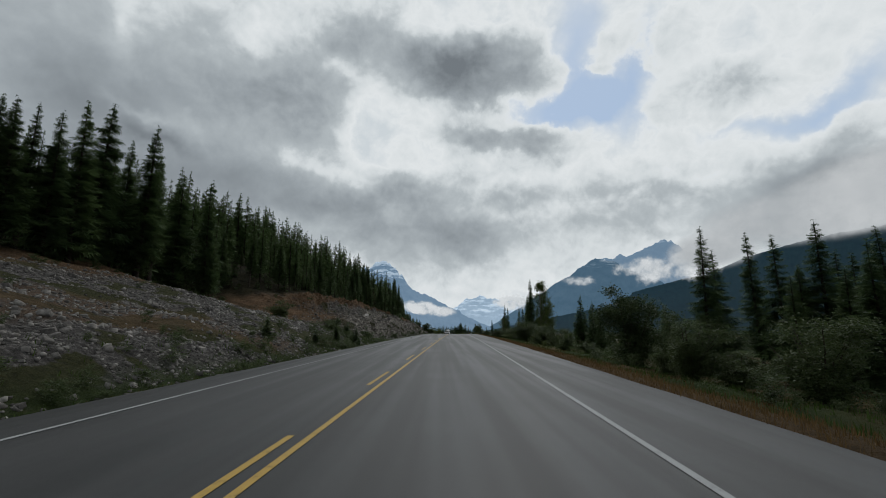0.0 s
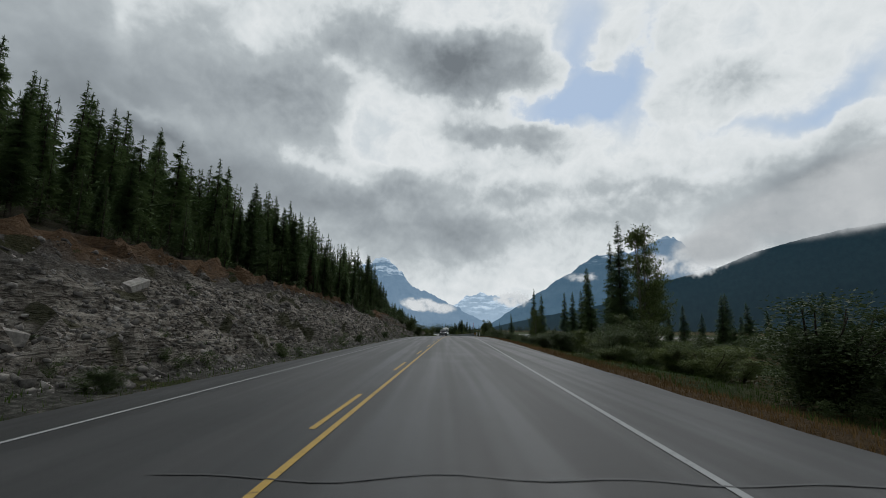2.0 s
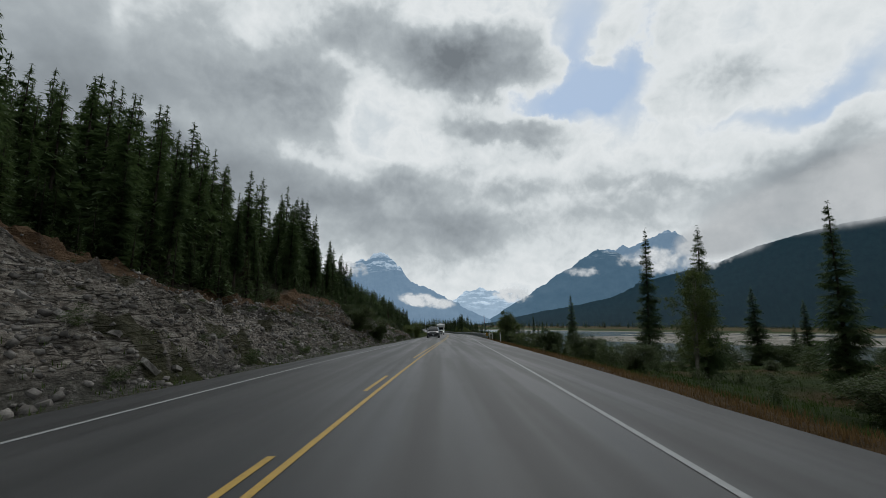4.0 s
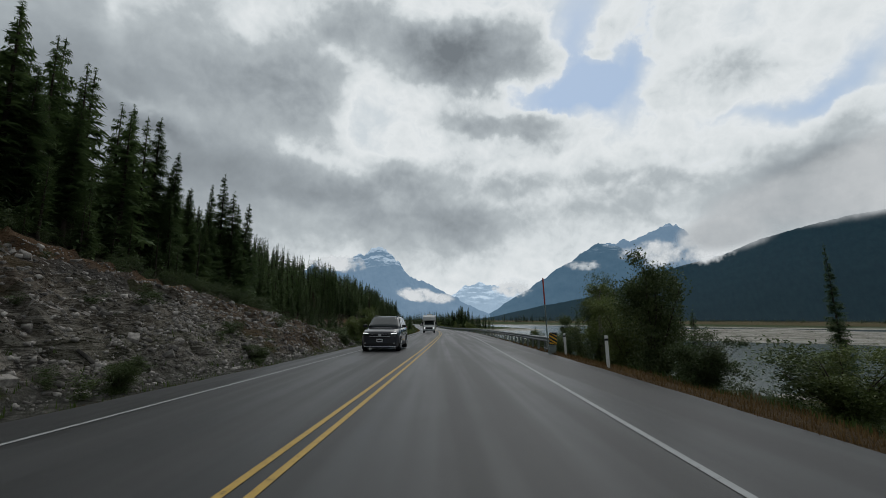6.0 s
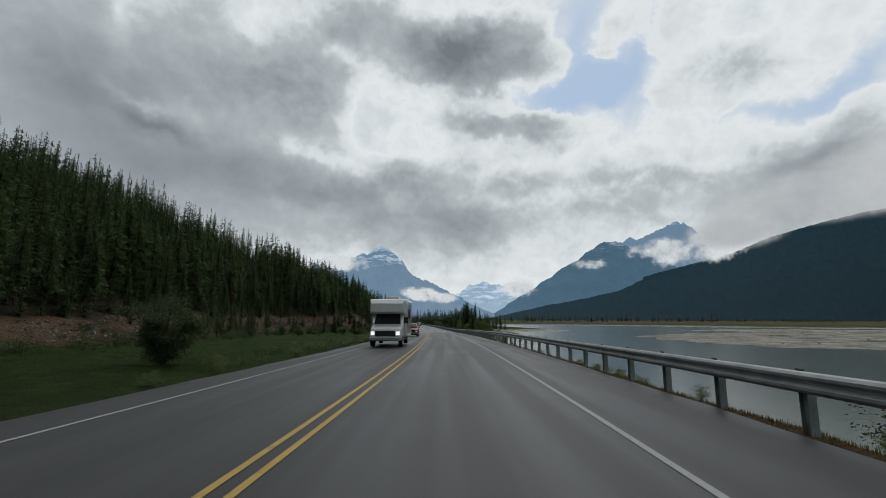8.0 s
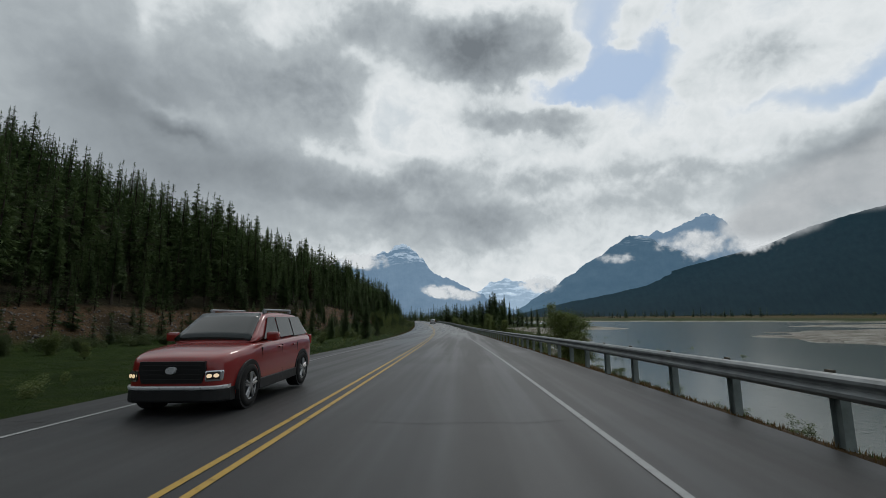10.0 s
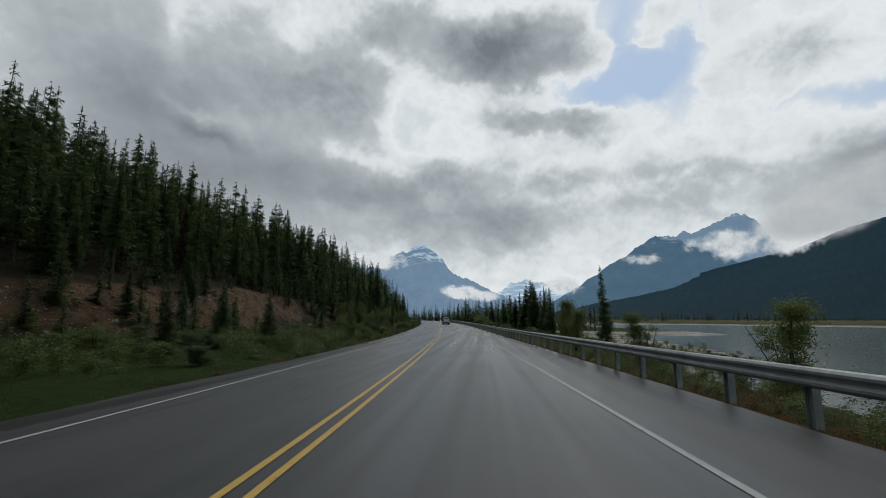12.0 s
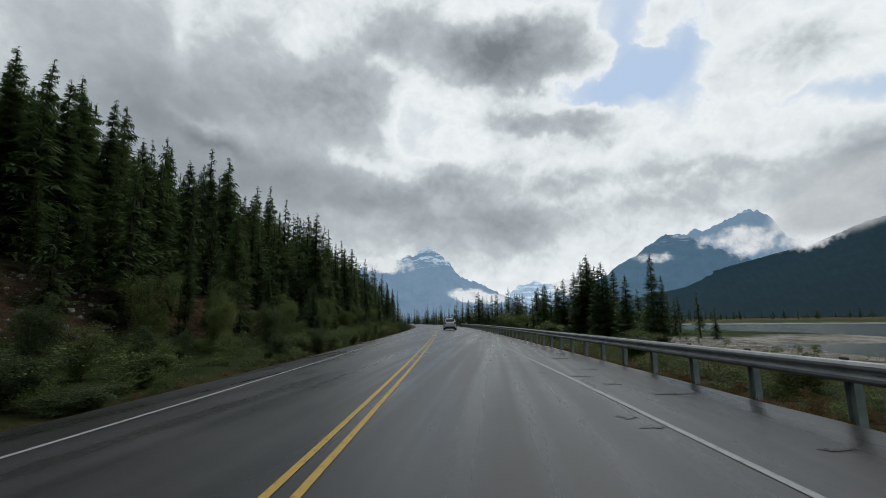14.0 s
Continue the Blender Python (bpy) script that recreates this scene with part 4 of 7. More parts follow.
# measured single trees: offset from the centre line, station, height of the tip
for u, y, top, kind, wide in [(15.0, 23.6, 7.0, 0, 1.0), (16.5, 24.9, 5.9, 1, 1.2), (21.7, 29.4, 8.1, 4, 0.9), (22.0, 27.5, 7.4, 3, 1.0), (22.0, 24.2, 7.6, 0, 1.2), (21.0, 24.6, 5.1, 6, 1.2), (23.0, 22.3, 6.1, 1, 1.2), (23.0, 21.3, 6.6, 4, 1.1), (17.0, 32.5, 3.3, 6, 1.2),
                              (19.0, 18.0, 4.6, 6, 1.3), (24.5, 26.0, 6.2, 3, 1.2), (27.0, 24.0, 6.4, 1, 1.2), (26.0, 31.0, 6.0, 6, 1.1), (18.5, 22.0, 4.2, 7, 1.3), (29.0, 30.0, 6.8, 3, 1.2), (20.0, 20.5, 4.4, 1, 1.3), (24.5, 18.5, 5.4, 6, 1.3),
                              (19.5, 64.3, 6.6, 3, 1.0), (21.0, 63.8, 5.1, 0, 1.0), (20.0, 59.4, 5.4, 6, 1.0), (20.0, 56.7, 4.5, 1, 1.1), (33.0, 67.0, 5.6, 1, 1.0), (38.0, 64.5, 6.2, 3, 1.0),
                              (17.5, 93.7, 10.7, 0, 0.95), (16.5, 89.6, 11.7, 4, 0.85), (19.0, 108.7, 10.0, 4, 0.8), (18.8, 105.7, 9.7, 0, 0.85), (20.5, 103.9, 7.5, 1, 0.8), (21.5, 104.2, 7.8, 3, 0.75), (15.5, 130.7, 9.2, 0, 0.75), (15.8, 124.0, 7.8, 6, 0.8),
                              (18.0, 117.2, 7.5, 1, 0.8), (18.5, 114.4, 7.3, 3, 0.8), (13.0, 142.1, 5.0, 1, 0.8), (19.0, 111.4, 7.4, 6, 0.7),
                              (7.7, 241.5, -0.8, 7, 1.3), (7.8, 240.2, -0.8, 3, 1.3),
                              (12.3, 172.0, 1.6, 0, 0.8), (12.2, 159.4, 3.6, 2, 0.6), (13.8, 157.0, 1.5, 6, 0.9), (18.6, 162.5, 1.2, 1, 1.0), (12.8, 187.5, 2.3, 4, 0.9), (9.8, 192.0, 0.8, 6, 0.9),
                              (10.2, 319.5, 2.3, 4, 0.75), (10.2, 286.0, -0.5, 6, 0.8),
                              (-26.3, 171.0, 21.8, 2, 0.8), (-25.5, 178.0, 18.4, 4, 0.8), (-20.5, 181.0, 14.5, 4, 0.9), (-25.5, 196.0, 16.5, 2, 0.9), (-23.5, 199.0, 14.8, 4, 0.9), (-27.0, 189.0, 15.5, 2, 0.8), (-22.0, 186.0, 13.1, 7, 0.9),
                              (12.6, 179.0, 1.9, 4, 0.9), (14.6, 184.0, 2.1, 0, 0.9), (16.8, 177.0, 2.6, 6, 0.9), (15.2, 172.5, 2.0, 3, 0.9), (11.2, 202.0, 0.2, 1, 0.9), (35.0, 438.0, 9.6, 5, 0.7), (37.5, 441.0, 6.5, 4, 0.8)]:
    spruce_u(u, y, top, kind, wide)


# taller spruces that stand out of the skyline: offset, station, height of the tip
TALL_SOUTH = [(-23.1, 22.7, 14.0), (-22.4, 23.1, 14.0), (-22.8, 24.4, 14.5), (-22.3, 25.5, 14.3), (-22.2, 27.2, 15.9), (-23.5, 30.1, 17.3), (-23.7, 33.0, 16.0), (-21.7, 32.4, 16.8), (-23.1, 35.9, 15.9),
        (-23.1, 38.7, 15.2), (-21.3, 40.5, 14.8), (-20.6, 96.1, 17.3), (-19.7, 94.6, 14.4), (-20.6, 97.9, 16.5), (-20.2, 100.0, 15.4), (-21.3, 103.9, 16.9), (-20.2, 104.6, 16.9), (-19.6, 106.4, 16.7),
        (-20.4, 111.6, 17.4), (-19.9, 114.4, 14.8), (-20.1, 126.0, 15.9)]
TALL_MIDDLE = [(-22.0, 157.2, 18.6), (-20.4, 157.2, 19.1), (-20.8, 160.5, 16.0), (-21.5, 162.9, 20.6), (-22.1, 165.8, 20.8), (-20.1, 164.6, 18.5), (-21.1, 169.8, 15.1), (-22.5, 181.8, 17.7), (-22.1, 183.3, 14.1),
        (-22.5, 185.1, 12.6), (-22.0, 185.9, 13.0), (-23.3, 189.9, 12.4), (-22.3, 189.9, 12.6), (-23.1, 193.7, 16.9), (-22.0, 194.4, 15.0), (-22.1, 196.8, 14.5)]
TALL_NORTH = [(-26.0, 364.0, 16.3), (-25.9, 365.2, 14.2), (-25.7, 366.3, 14.4), (-23.9, 365.9, 15.0), (-25.2, 368.3, 15.6), (-24.7, 369.9, 16.0), (-25.5, 375.6, 15.3), (-25.0, 378.4, 15.6), (-25.3, 382.2, 15.6),
        (-25.4, 386.6, 16.6), (-24.8, 394.8, 15.3), (-24.8, 401.3, 17.0), (-14.0, 390.3, 11.6), (-14.6, 402.6, 10.2), (-14.0, 406.5, 10.2)]
for i, (u, y, top) in enumerate(TALL_SOUTH + TALL_MIDDLE + TALL_NORTH):
    spruce_u(u, y, top, (4, 0, 2, 7, 1, 3)[i % 6], (0.95, 1.1, 0.85, 1.0)[i % 4], label="tall dark spruce rising above the hillside forest", group="front row of the forest")


def sow(count, region, min_gap, keep, rng):
    """Scattered stations for trees: (u, y) at least min_gap apart where keep() holds."""
    cells, out = {}, []
    (u0, u1), (y0, y1) = region
    tries = 0
    while len(out) < count and tries < count * 30:
        tries += 1
        u, y = rng.uniform(u0, u1), rng.uniform(y0, y1)
        if not keep(u, y):
            continue
        c = (int(u / min_gap), int(y / min_gap))
        if any((u - a) ** 2 + (y - b_) ** 2 < min_gap ** 2 for i in (-1, 0, 1) for j in (-1, 0, 1) for a, b_ in cells.get((c[0] + i, c[1] + j), ())):
            continue
        cells.setdefault(c, []).append((u, y))
        out.append((u, y))
    return out


FOREST_Y = [-60, 0, 40, 48, 56, 62, 80, 110, 124, 140, 150, 165, 184, 200, 225, 260, 300, 320, 345, 360, 380, 400, 430, 700]
FOREST_U = [-26, -25, -24.5, -29, -22, -20, -19, -18, -15, -17, -17.5, -18, -18.5, -24, -30, -33.5, -33.5, -25, -24, -17, -11.5, -10.5, -10, -10]


def wooded(u, y):
    return u < np.interp(y, FOREST_Y, FOREST_U) - 0.5 and not (186 < y < 212 and u > -30 and (y * 7.3) % 3 > 1)


rng = random.Random(21)
front = [(u, y) for u, y in sow(1350, ((-46, -9), (-5, 470)), 2.1, wooded, rng)]
front.sort(key=lambda p: p[0] - np.interp(p[1], FOREST_Y, FOREST_U), reverse=True)  # the edge of the wood first
single, rest = front[:95], front[95:]


def forest_height(u, y, r):
    """Young trees at the edge, taller ones behind."""
    depth = np.interp(y, FOREST_Y, FOREST_U) - u
    return np.interp(y, [0, 40, 62, 95, 120, 150, 162, 178, 192, 240, 315, 350, 400, 600], [10.5, 10, 9.4, 10.8, 12.0, 13.5, 15.5, 15, 11.5, 11.8, 12.0, 11.0, 13.0, 15]) * np.interp(depth, [0, 4, 12, 22], [0.62, 0.74, 0.95, 1.05]) * r


for u, y in single:
    x = float(road_x(y)) + u
    z = land(u, y)
    spruce(x, y, z, float(forest_height(u, y, rng.choice((0.45, 0.65, 0.8, 0.95, 1.05, 1.2)))), rng.choice((0, 2, 2, 4, 4, 5, 5, 7)), wide=rng.uniform(0.85, 1.15), dry=rng.random() < 0.04,
           label="slender dark spruce at the front of the hillside forest", group="front row of the forest")

LOD = []
for k in range(7):
    cv, ct = conifer(10.0, (0.20, 0.22, 0.185, 0.23, 0.21, 0.175, 0.20)[k], 140 + k, 15, 7, 1, (0.06, 0.05, 0.12, 0.03, 0.10, 0.15, 0.08)[k], 0.30)
    tv, tt = trunk_arrays(10.0, 0.13, sides=4, rings=2)
    LOD.append((np.concatenate([cv, tv]), np.concatenate([ct, tt + len(cv)]), np.concatenate([np.zeros(len(ct), int), np.ones(len(tt), int)])))
MID = []
for k in range(6):
    cv, ct = conifer(10.0, (0.185, 0.205, 0.17, 0.215, 0.195, 0.165)[k], 240 + k, 22, 7, 3, (0.06, 0.05, 0.15, 0.04, 0.1, 0.2)[k], 0.30)
    tv, tt = trunk_arrays(10.0, 0.13, sides=5, rings=3)
    MID.append((np.concatenate([cv, tv]), np.concatenate([ct, tt + len(cv)]), np.concatenate([np.zeros(len(ct), int), np.ones(len(tt), int)])))


def forest(name, spots, models, label, materials, seed, smaller=1.0):
    """Many trees in one mesh."""
    r = random.Random(seed)
    V, T, S, base = [], [], [], 0
    for x, y, z, h in spots:
        v, t, s = models[r.randrange(len(models))]
        a, w = r.uniform(0, 6.28), r.uniform(0.85, 1.2) * smaller
        c, d = math.cos(a), math.sin(a)
        k = h / 10.0
        lx, ly = r.gauss(0, 0.012), r.gauss(0, 0.012)
        q = np.stack([(v[:, 0] * c - v[:, 1] * d) * k * w + x + v[:, 2] * k * lx, (v[:, 0] * d + v[:, 1] * c) * k * w + y + v[:, 2] * k * ly, v[:, 2] * k + z], 1)
        V.append(q)
        T.append(t + base)
        S.append(s)
        base += len(v)
    me = tri_mesh(name, np.concatenate(V), np.concatenate(T), materials, np.concatenate(S))
    return tagged(new(name, me), label, "forest", kind="stuff")


def spots(points, r, factor=1.0):
    return [(float(road_x(y)) + u, y, land(u, y) - 0.1, float(forest_height(u, y, r.choice((0.4, 0.6, 0.75, 0.88, 1.0, 1.1, 1.25)))) * factor) for u, y in points]


forest("forest", spots(rest, rng), MID, "dense dark spruce and pine forest on the slope above the road", [NEEDLES, BARK], 3)
deep = sow(2300, ((-175, -44), (10, 640)), 2.9, lambda u, y: u < np.interp(y, FOREST_Y, FOREST_U) - 14 and u > -75 - max(0, y - 150) * 0.3, rng)
forest("forest", spots(deep, rng), LOD, "dense dark spruce and pine forest climbing the hillside", [NEEDLES, BARK], 4)
ahead = sow(420, ((-60, -9), (455, 690)), 3.0, lambda u, y: True, rng)
forest("forest", spots(ahead, rng, 0.95), LOD, "dark spruces where the highway bends away", [NEEDLES, BARK], 5)

# grove beyond the guardrail on the river side
GROVE_TIPS = [(26.0, 419.3, 9.8), (27.0, 429.7, 7.8), (26.5, 416.3, 7.6), (24.0, 392.5, 6.0), (24.5, 391.5, 3.5), (26.0, 404.1, 4.7), (28.0, 416.1, 6.5), (24.0, 430.6, 5.4), (22.0, 438.5, 5.3), (20.0, 449.2, 5.2), (30.0, 418.8, 7.3), (28.0, 423.4, 9.6), (24.5, 417.9, 8.4), (25.0, 409.3, 7.3), (26.0, 433.0, 7.1), (26.0, 446.1, 7.2)]
for i, (u, y, top) in enumerate(GROVE_TIPS):
    spruce_u(u, y, top, (1, 3, 0, 6)[i % 4], 1.25 if i not in (3, 4) else 0.8, label="dark spruce in a grove by the river", group="river grove")
grove = sow(95, ((12, 46), (416, 490)), 2.0, lambda u, y: u > 11 + (475 - y) * 0.12, rng)
forest("forest", [(x, y, z, (7.0 if x > road_x(y) + 30 else 9.0) * rng.uniform(0.7, 1.25)) for x, y, z, _ in spots(grove, rng)], MID, "dense dark spruces of the grove by the river", [NEEDLES, BARK], 16, 1.2)
far_grove = sow(300, ((8, 150), (475, 800)), 4.0, lambda u, y: u < 30 + (y - 470) * 0.28, rng)
forest("forest", [(x, y, z, 0.0 + rng.uniform(6, 12)) for x, y, z, _ in spots(far_grove, rng)], LOD, "line of dark spruces along the far river bend", [NEEDLES, BARK], 6)
valley = [(rng.uniform(-700, 500), rng.uniform(900, 1500)) for _ in range(420)]
forest("forest", [(x, y, -4.5, rng.uniform(9, 17)) for x, y in valley], LOD, "distant dark treeline across the valley floor", [NEEDLES, BARK], 8, 1.4)
shore = [(rng.uniform(560, 900), rng.uniform(120, 1700)) for _ in range(900)]
forest("forest", [(x + 40, y, -4.5, rng.uniform(3.5, 9)) for x, y in shore], LOD, "distant dark treeline at the foot of the mountainside", [NEEDLES, BARK], 9, 1.3)


# ---- broadleaf bushes and small trees ----
def leafy(seed, stems, clumps, leaves, leaf, droop=0.0, tight=1.0):
    """A bush of unit height as arrays: forked stems and many loose leaves in uneven clumps."""
    r = random.Random(seed)
    sv, st, lv, lt = [], [], [], []
    centres = []
    for k in range(stems):
        a = r.uniform(0, 6.28)
        out = r.uniform(0.06, 0.42)
        top = r.uniform(0.6, 0.98)
        pts = []
        for j in range(5):
            f = j / 4
            pts.append((math.cos(a) * out * f ** 1.3 + r.gauss(0, 0.012), math.sin(a) * out * f ** 1.3 + r.gauss(0, 0.012), top * f - 0.03 * (j == 0)))
            if f > 0.05:
                centres.append(pts[-1])
        for j in range(4):
            base = len(sv)
            for p, rr in ((pts[j], 0.014 * (1 - j / 5)), (pts[j + 1], 0.014 * (1 - (j + 1) / 5))):
                for i in range(4):
                    sv.append((p[0] + rr * math.cos(i * 1.571), p[1] + rr * math.sin(i * 1.571), p[2]))
            for i in range(4):
                i2 = (i + 1) % 4
                st += [(base + i, base + i2, base + 4 + i2), (base + i, base + 4 + i2, base + 4 + i)]
    blobs = []
    for k in range(clumps):
        c = r.choice(centres)
        blobs.append((c[0] + r.gauss(0, 0.06), c[1] + r.gauss(0, 0.06), max(0.05, c[2] + r.gauss(0, 0.05) * tight), r.uniform(0.03, 0.085) * tight))
    for k in range(leaves):
        bx, by, bz, br = r.choice(blobs)
        p = Vector((bx + r.gauss(0, br), by + r.gauss(0, br), max(0.02, bz + r.gauss(0, br * 0.8))))
        d = Vector((r.gauss(0, 1), r.gauss(0, 1), r.gauss(0, 0.7) - droop)).normalized()
        s = d.cross(Vector((r.gauss(0, 1), r.gauss(0, 1), r.gauss(0, 1)))).normalized()
        q = leaf * r.uniform(0.6, 1.3)
        base = len(lv)
        lv += [p, p + d * q * 0.5 + s * q * 0.24, p + d * q, p + d * q * 0.5 - s * q * 0.24]
        lt += [(base, base + 1, base + 2), (base, base + 2, base + 3)]
    return np.array(sv), np.array(st), np.array([tuple(v) for v in lv]), np.array(lt)


BUSH = [leafy(60 + k, (9, 12, 8, 7, 10)[k], (60, 76, 54, 46, 70)[k], (21000, 22000, 19000, 15000, 21000)[k], (0.026, 0.025, 0.026, 0.024, 0.026)[k]) for k in range(5)]
BUSH_MESH = [(tri_mesh("stem", a, b_, [BARK]), tri_mesh("leaves", c, d, [LEAVES]), tri_mesh("leaves", c, d, [LEAVES_DARK])) for a, b_, c, d in BUSH]


def bush(u, y, height, width=None, kind=None, dark=False, label="leafy green willow bush on the roadside", cat="bush", name="bush", group="roadside bushes"):
    k = _rng.randrange(5) if kind is None else kind
    root = new(name)
    for nm, me in (("stem", BUSH_MESH[k][0]), ("leaves", BUSH_MESH[k][2 if dark else 1])):
        ob = new(nm, me)
        ob.parent = root
    w = (width or height) * 1.15
    root.matrix_world = pose(float(road_x(y)) + u, y, land(u, y) - 0.05, 0, 0, _rng.uniform(0, 360)) @ Matrix.Diagonal((w, w, height, 1))
    return tagged(root, label, cat, group)


for u, y, h, w, k, dk in [(11.8, 25.6, 4.4, 4.6, 0, True), (14.5, 26.5, 3.4, 3.6, 1, True), (11.0, 17.5, 2.2, 3.0, 1, True), (13.0, 14.0, 2.6, 3.5, 4, True), (10.0, 34.0, 1.3, 2.0, 2, True), (12.5, 37.0, 1.2, 2.0, 0, True),
                          (11.0, 60.5, 2.7, 4.6, 1, True), (13.5, 62.0, 3.0, 4.2, 0, True), (14.6, 58.5, 2.4, 3.6, 4, True), (11.4, 54.5, 1.0, 1.6, 2, True), (12.8, 49.0, 0.9, 1.6, 3, True), (10.6, 45.0, 0.7, 1.1, 0, False),
                          (15.0, 81.5, 3.6, 5.0, 0, True), (12.5, 79.0, 2.4, 4.2, 1, True), (10.6, 76.0, 1.7, 3.4, 4, True), (10.0, 83.0, 1.7, 3.0, 0, True), (9.6, 89.0, 1.3, 3.0, 1, True), (11.5, 93.0, 1.6, 3.4, 4, True), (10.0, 97.5, 1.2, 3.0, 0, True),
                          (12.0, 102.0, 1.4, 3.2, 1, True), (10.8, 107.5, 1.1, 2.6, 0, True), (9.4, 118.0, 1.2, 2.2, 4, True), (9.6, 126.0, 1.6, 2.6, 1, True), (9.4, 135.0, 2.0, 3.0, 0, True), (14.0, 140.0, 2.0, 3.0, 4, True), (10.5, 144.5, 1.8, 2.6, 1, True),
                          (11.2, 151.0, 2.2, 3.0, 0, True), (15.0, 152.5, 2.6, 3.0, 2, True), (9.6, 156.5, 1.5, 2.4, 4, False), (9.0, 160.5, 1.7, 2.2, 1, True), (9.2, 164.2, 4.7, 3.2, 0, True), (9.0, 166.6, 3.0, 2.6, 4, False), (9.6, 168.5, 2.4, 2.6, 1, True), (9.2, 174.0, 1.9, 2.2, 3, False),
                          (9.3, 170.7, 2.2, 2.2, 0, False), (10.3, 173.3, 5.1, 2.9, 1, True), (11.2, 186.0, 3.9, 2.8, 3, True), (9.4, 190.0, 1.8, 2.0, 3, False), (9.2, 178.5, 1.5, 2.0, 4, False), (9.6, 181.5, 1.6, 2.0, 0, False),
                          (9.6, 273.0, 3.9, 3.4, 0, False), (10.2, 276.5, 3.3, 3.0, 4, False), (9.2, 270.0, 1.8, 2.0, 2, False), (8.8, 283.5, 1.2, 1.4, 3, False), (9.4, 296.0, 1.6, 1.6, 3, False), (9.6, 304.5, 2.4, 2.2, 3, False), (10.0, 327.5, 3.4, 2.8, 3, False), (10.8, 330.0, 3.2, 2.8, 2, False),
                          (9.4, 323.0, 2.6, 2.4, 3, False), (9.2, 312.0, 2.2, 2.0, 3, False), (9.6, 341.0, 1.3, 1.8, 2, False), (9.2, 352.0, 1.0, 1.8, 0, False), (9.6, 362.0, 1.3, 2.2, 1, False), (10.0, 378.0, 1.8, 3.0, 0, False), (10.0, 396.0, 2.4, 3.4, 4, False), (10.4, 408.0, 2.8, 4.0, 1, False)]:
    bush(u, y, h, w, k, dk)
for u, y, h, w, k, dk in [(-5.9, 186.5, 2.9, 2.6, 1, False), (-7.2, 188.0, 2.4, 2.4, 0, False), (-9.0, 199.0, 2.2, 2.6, 4, False), (-9.5, 214.0, 2.6, 3.2, 1, True), (-6.6, 181.5, 0.9, 1.3, 2, True), (-6.2, 158.0, 0.9, 1.3, 0, True), (-6.4, 166.0, 0.7, 1.2, 4, True),
                          (-7.0, 148.0, 2.3, 3.6, 1, True), (-8.6, 145.0, 2.6, 4.0, 0, True), (-11.0, 151.5, 1.6, 2.4, 4, True), (-9.0, 38.0, 1.0, 1.8, 1, True), (-10.5, 44.0, 1.4, 2.2, 0, True), (-8.2, 51.0, 1.0, 1.8, 4, True), (-17.5, 49.0, 2.2, 3.0, 1, True),
                          (-6.4, 60.0, 0.6, 1.0, 2, True), (-6.6, 71.0, 0.7, 1.1, 3, True), (-6.6, 88.0, 0.7, 1.2, 2, True), (-6.7, 101.0, 0.8, 1.3, 0, True)]:
    bush(u, y, h, w, k, dk)
r2 = random.Random(5)
for u, y in sow(70, ((-24, -6.2), (262, 420)), 2.2, lambda u, y: u > np.interp(y, BANK_Y, CREST_U) + 1 and u < -6 - max(0, 300 - y) * 0.25, r2):
    bush(u, y, r2.uniform(0.6, 1.6), r2.uniform(1.0, 2.2), None, r2.random() < 0.5, "low green shrub in the roadside ditch")
for u, y in sow(30, ((-24, -7), (292, 415)), 3.0, lambda u, y: u > np.interp(y, BANK_Y, CREST_U) - 1 and u < -8 and not 334 < y < 368, r2):
    h = r2.uniform(2.0, 5.0)
    spruce(float(road_x(y)) + u, y, land(u, y), h, r2.choice((1, 3, 7)), label="young green spruce in front of the earth bank", wide=1.1, group="young spruces")
for u, y in sow(60, ((9.5, 40), (0, 140)), 2.6, lambda u, y: not (28 < y < 56 and u < 17) and u > 10.5 + (y % 5) * 0.3, r2):
    bush(u, y, r2.uniform(0.7, 1.9), r2.uniform(1.4, 3.0), None, True, "low dark shrub in the riverside meadow")
for u, y in sow(36, ((28, 70), (40, 175)), 4.0, lambda u, y: u > 26, r2):
    spruce(float(road_x(y)) + u, y, land(u, y) if land(u, y) > -4.9 else -4.9, r2.uniform(3.5, 7.5), r2.choice((0, 1, 3, 4, 6)), label="small dark spruce on the river flat", wide=1.1, group="river flat spruces")
for u, y in sow(75, ((-10, -5.2), (330, 440)), 1.3, lambda u, y: u < -5.2 - max(0.0, 345 - y) * 0.1, r2):
    bush(u, y, r2.uniform(0.5, 1.7) * (1.6 if u < -7.5 else 1.0), r2.uniform(1.0, 2.0), None, r2.random() < 0.5, "leafy green shrub crowding the road edge")
for u, y in sow(28, ((8.6, 30), (140, 212)), 1.9, lambda u, y: u > 9.0 and land(u, y) > -4.6, r2):
    bush(u, y, r2.uniform(0.7, 2.0), r2.uniform(1.2, 2.4), None, r2.random() < 0.75, "tangled dark shrub on the river bank")
for u, y in sow(20, ((9.6, 18), (68, 104)), 2.3, lambda u, y: True, r2):
    bush(u, y, r2.uniform(0.9, 1.8), r2.uniform(2.6, 4.0), None, False, "dense green willow thicket by the road")
thin = sow(90, ((-31, -12), (240, 352)), 2.2, lambda u, y: u < np.interp(y, BANK_Y, FOOT_U) + 3 and u > np.interp(y, BANK_Y, CREST_U) and y < 336, r2)
forest("forest", [(float(road_x(y)) + u, y, land(u, y) - 0.1, r2.uniform(1.2, 4.6)) for u, y in thin], MID, "young spruces scattered before the earth bank", [NEEDLES, BARK], 12, 1.1)
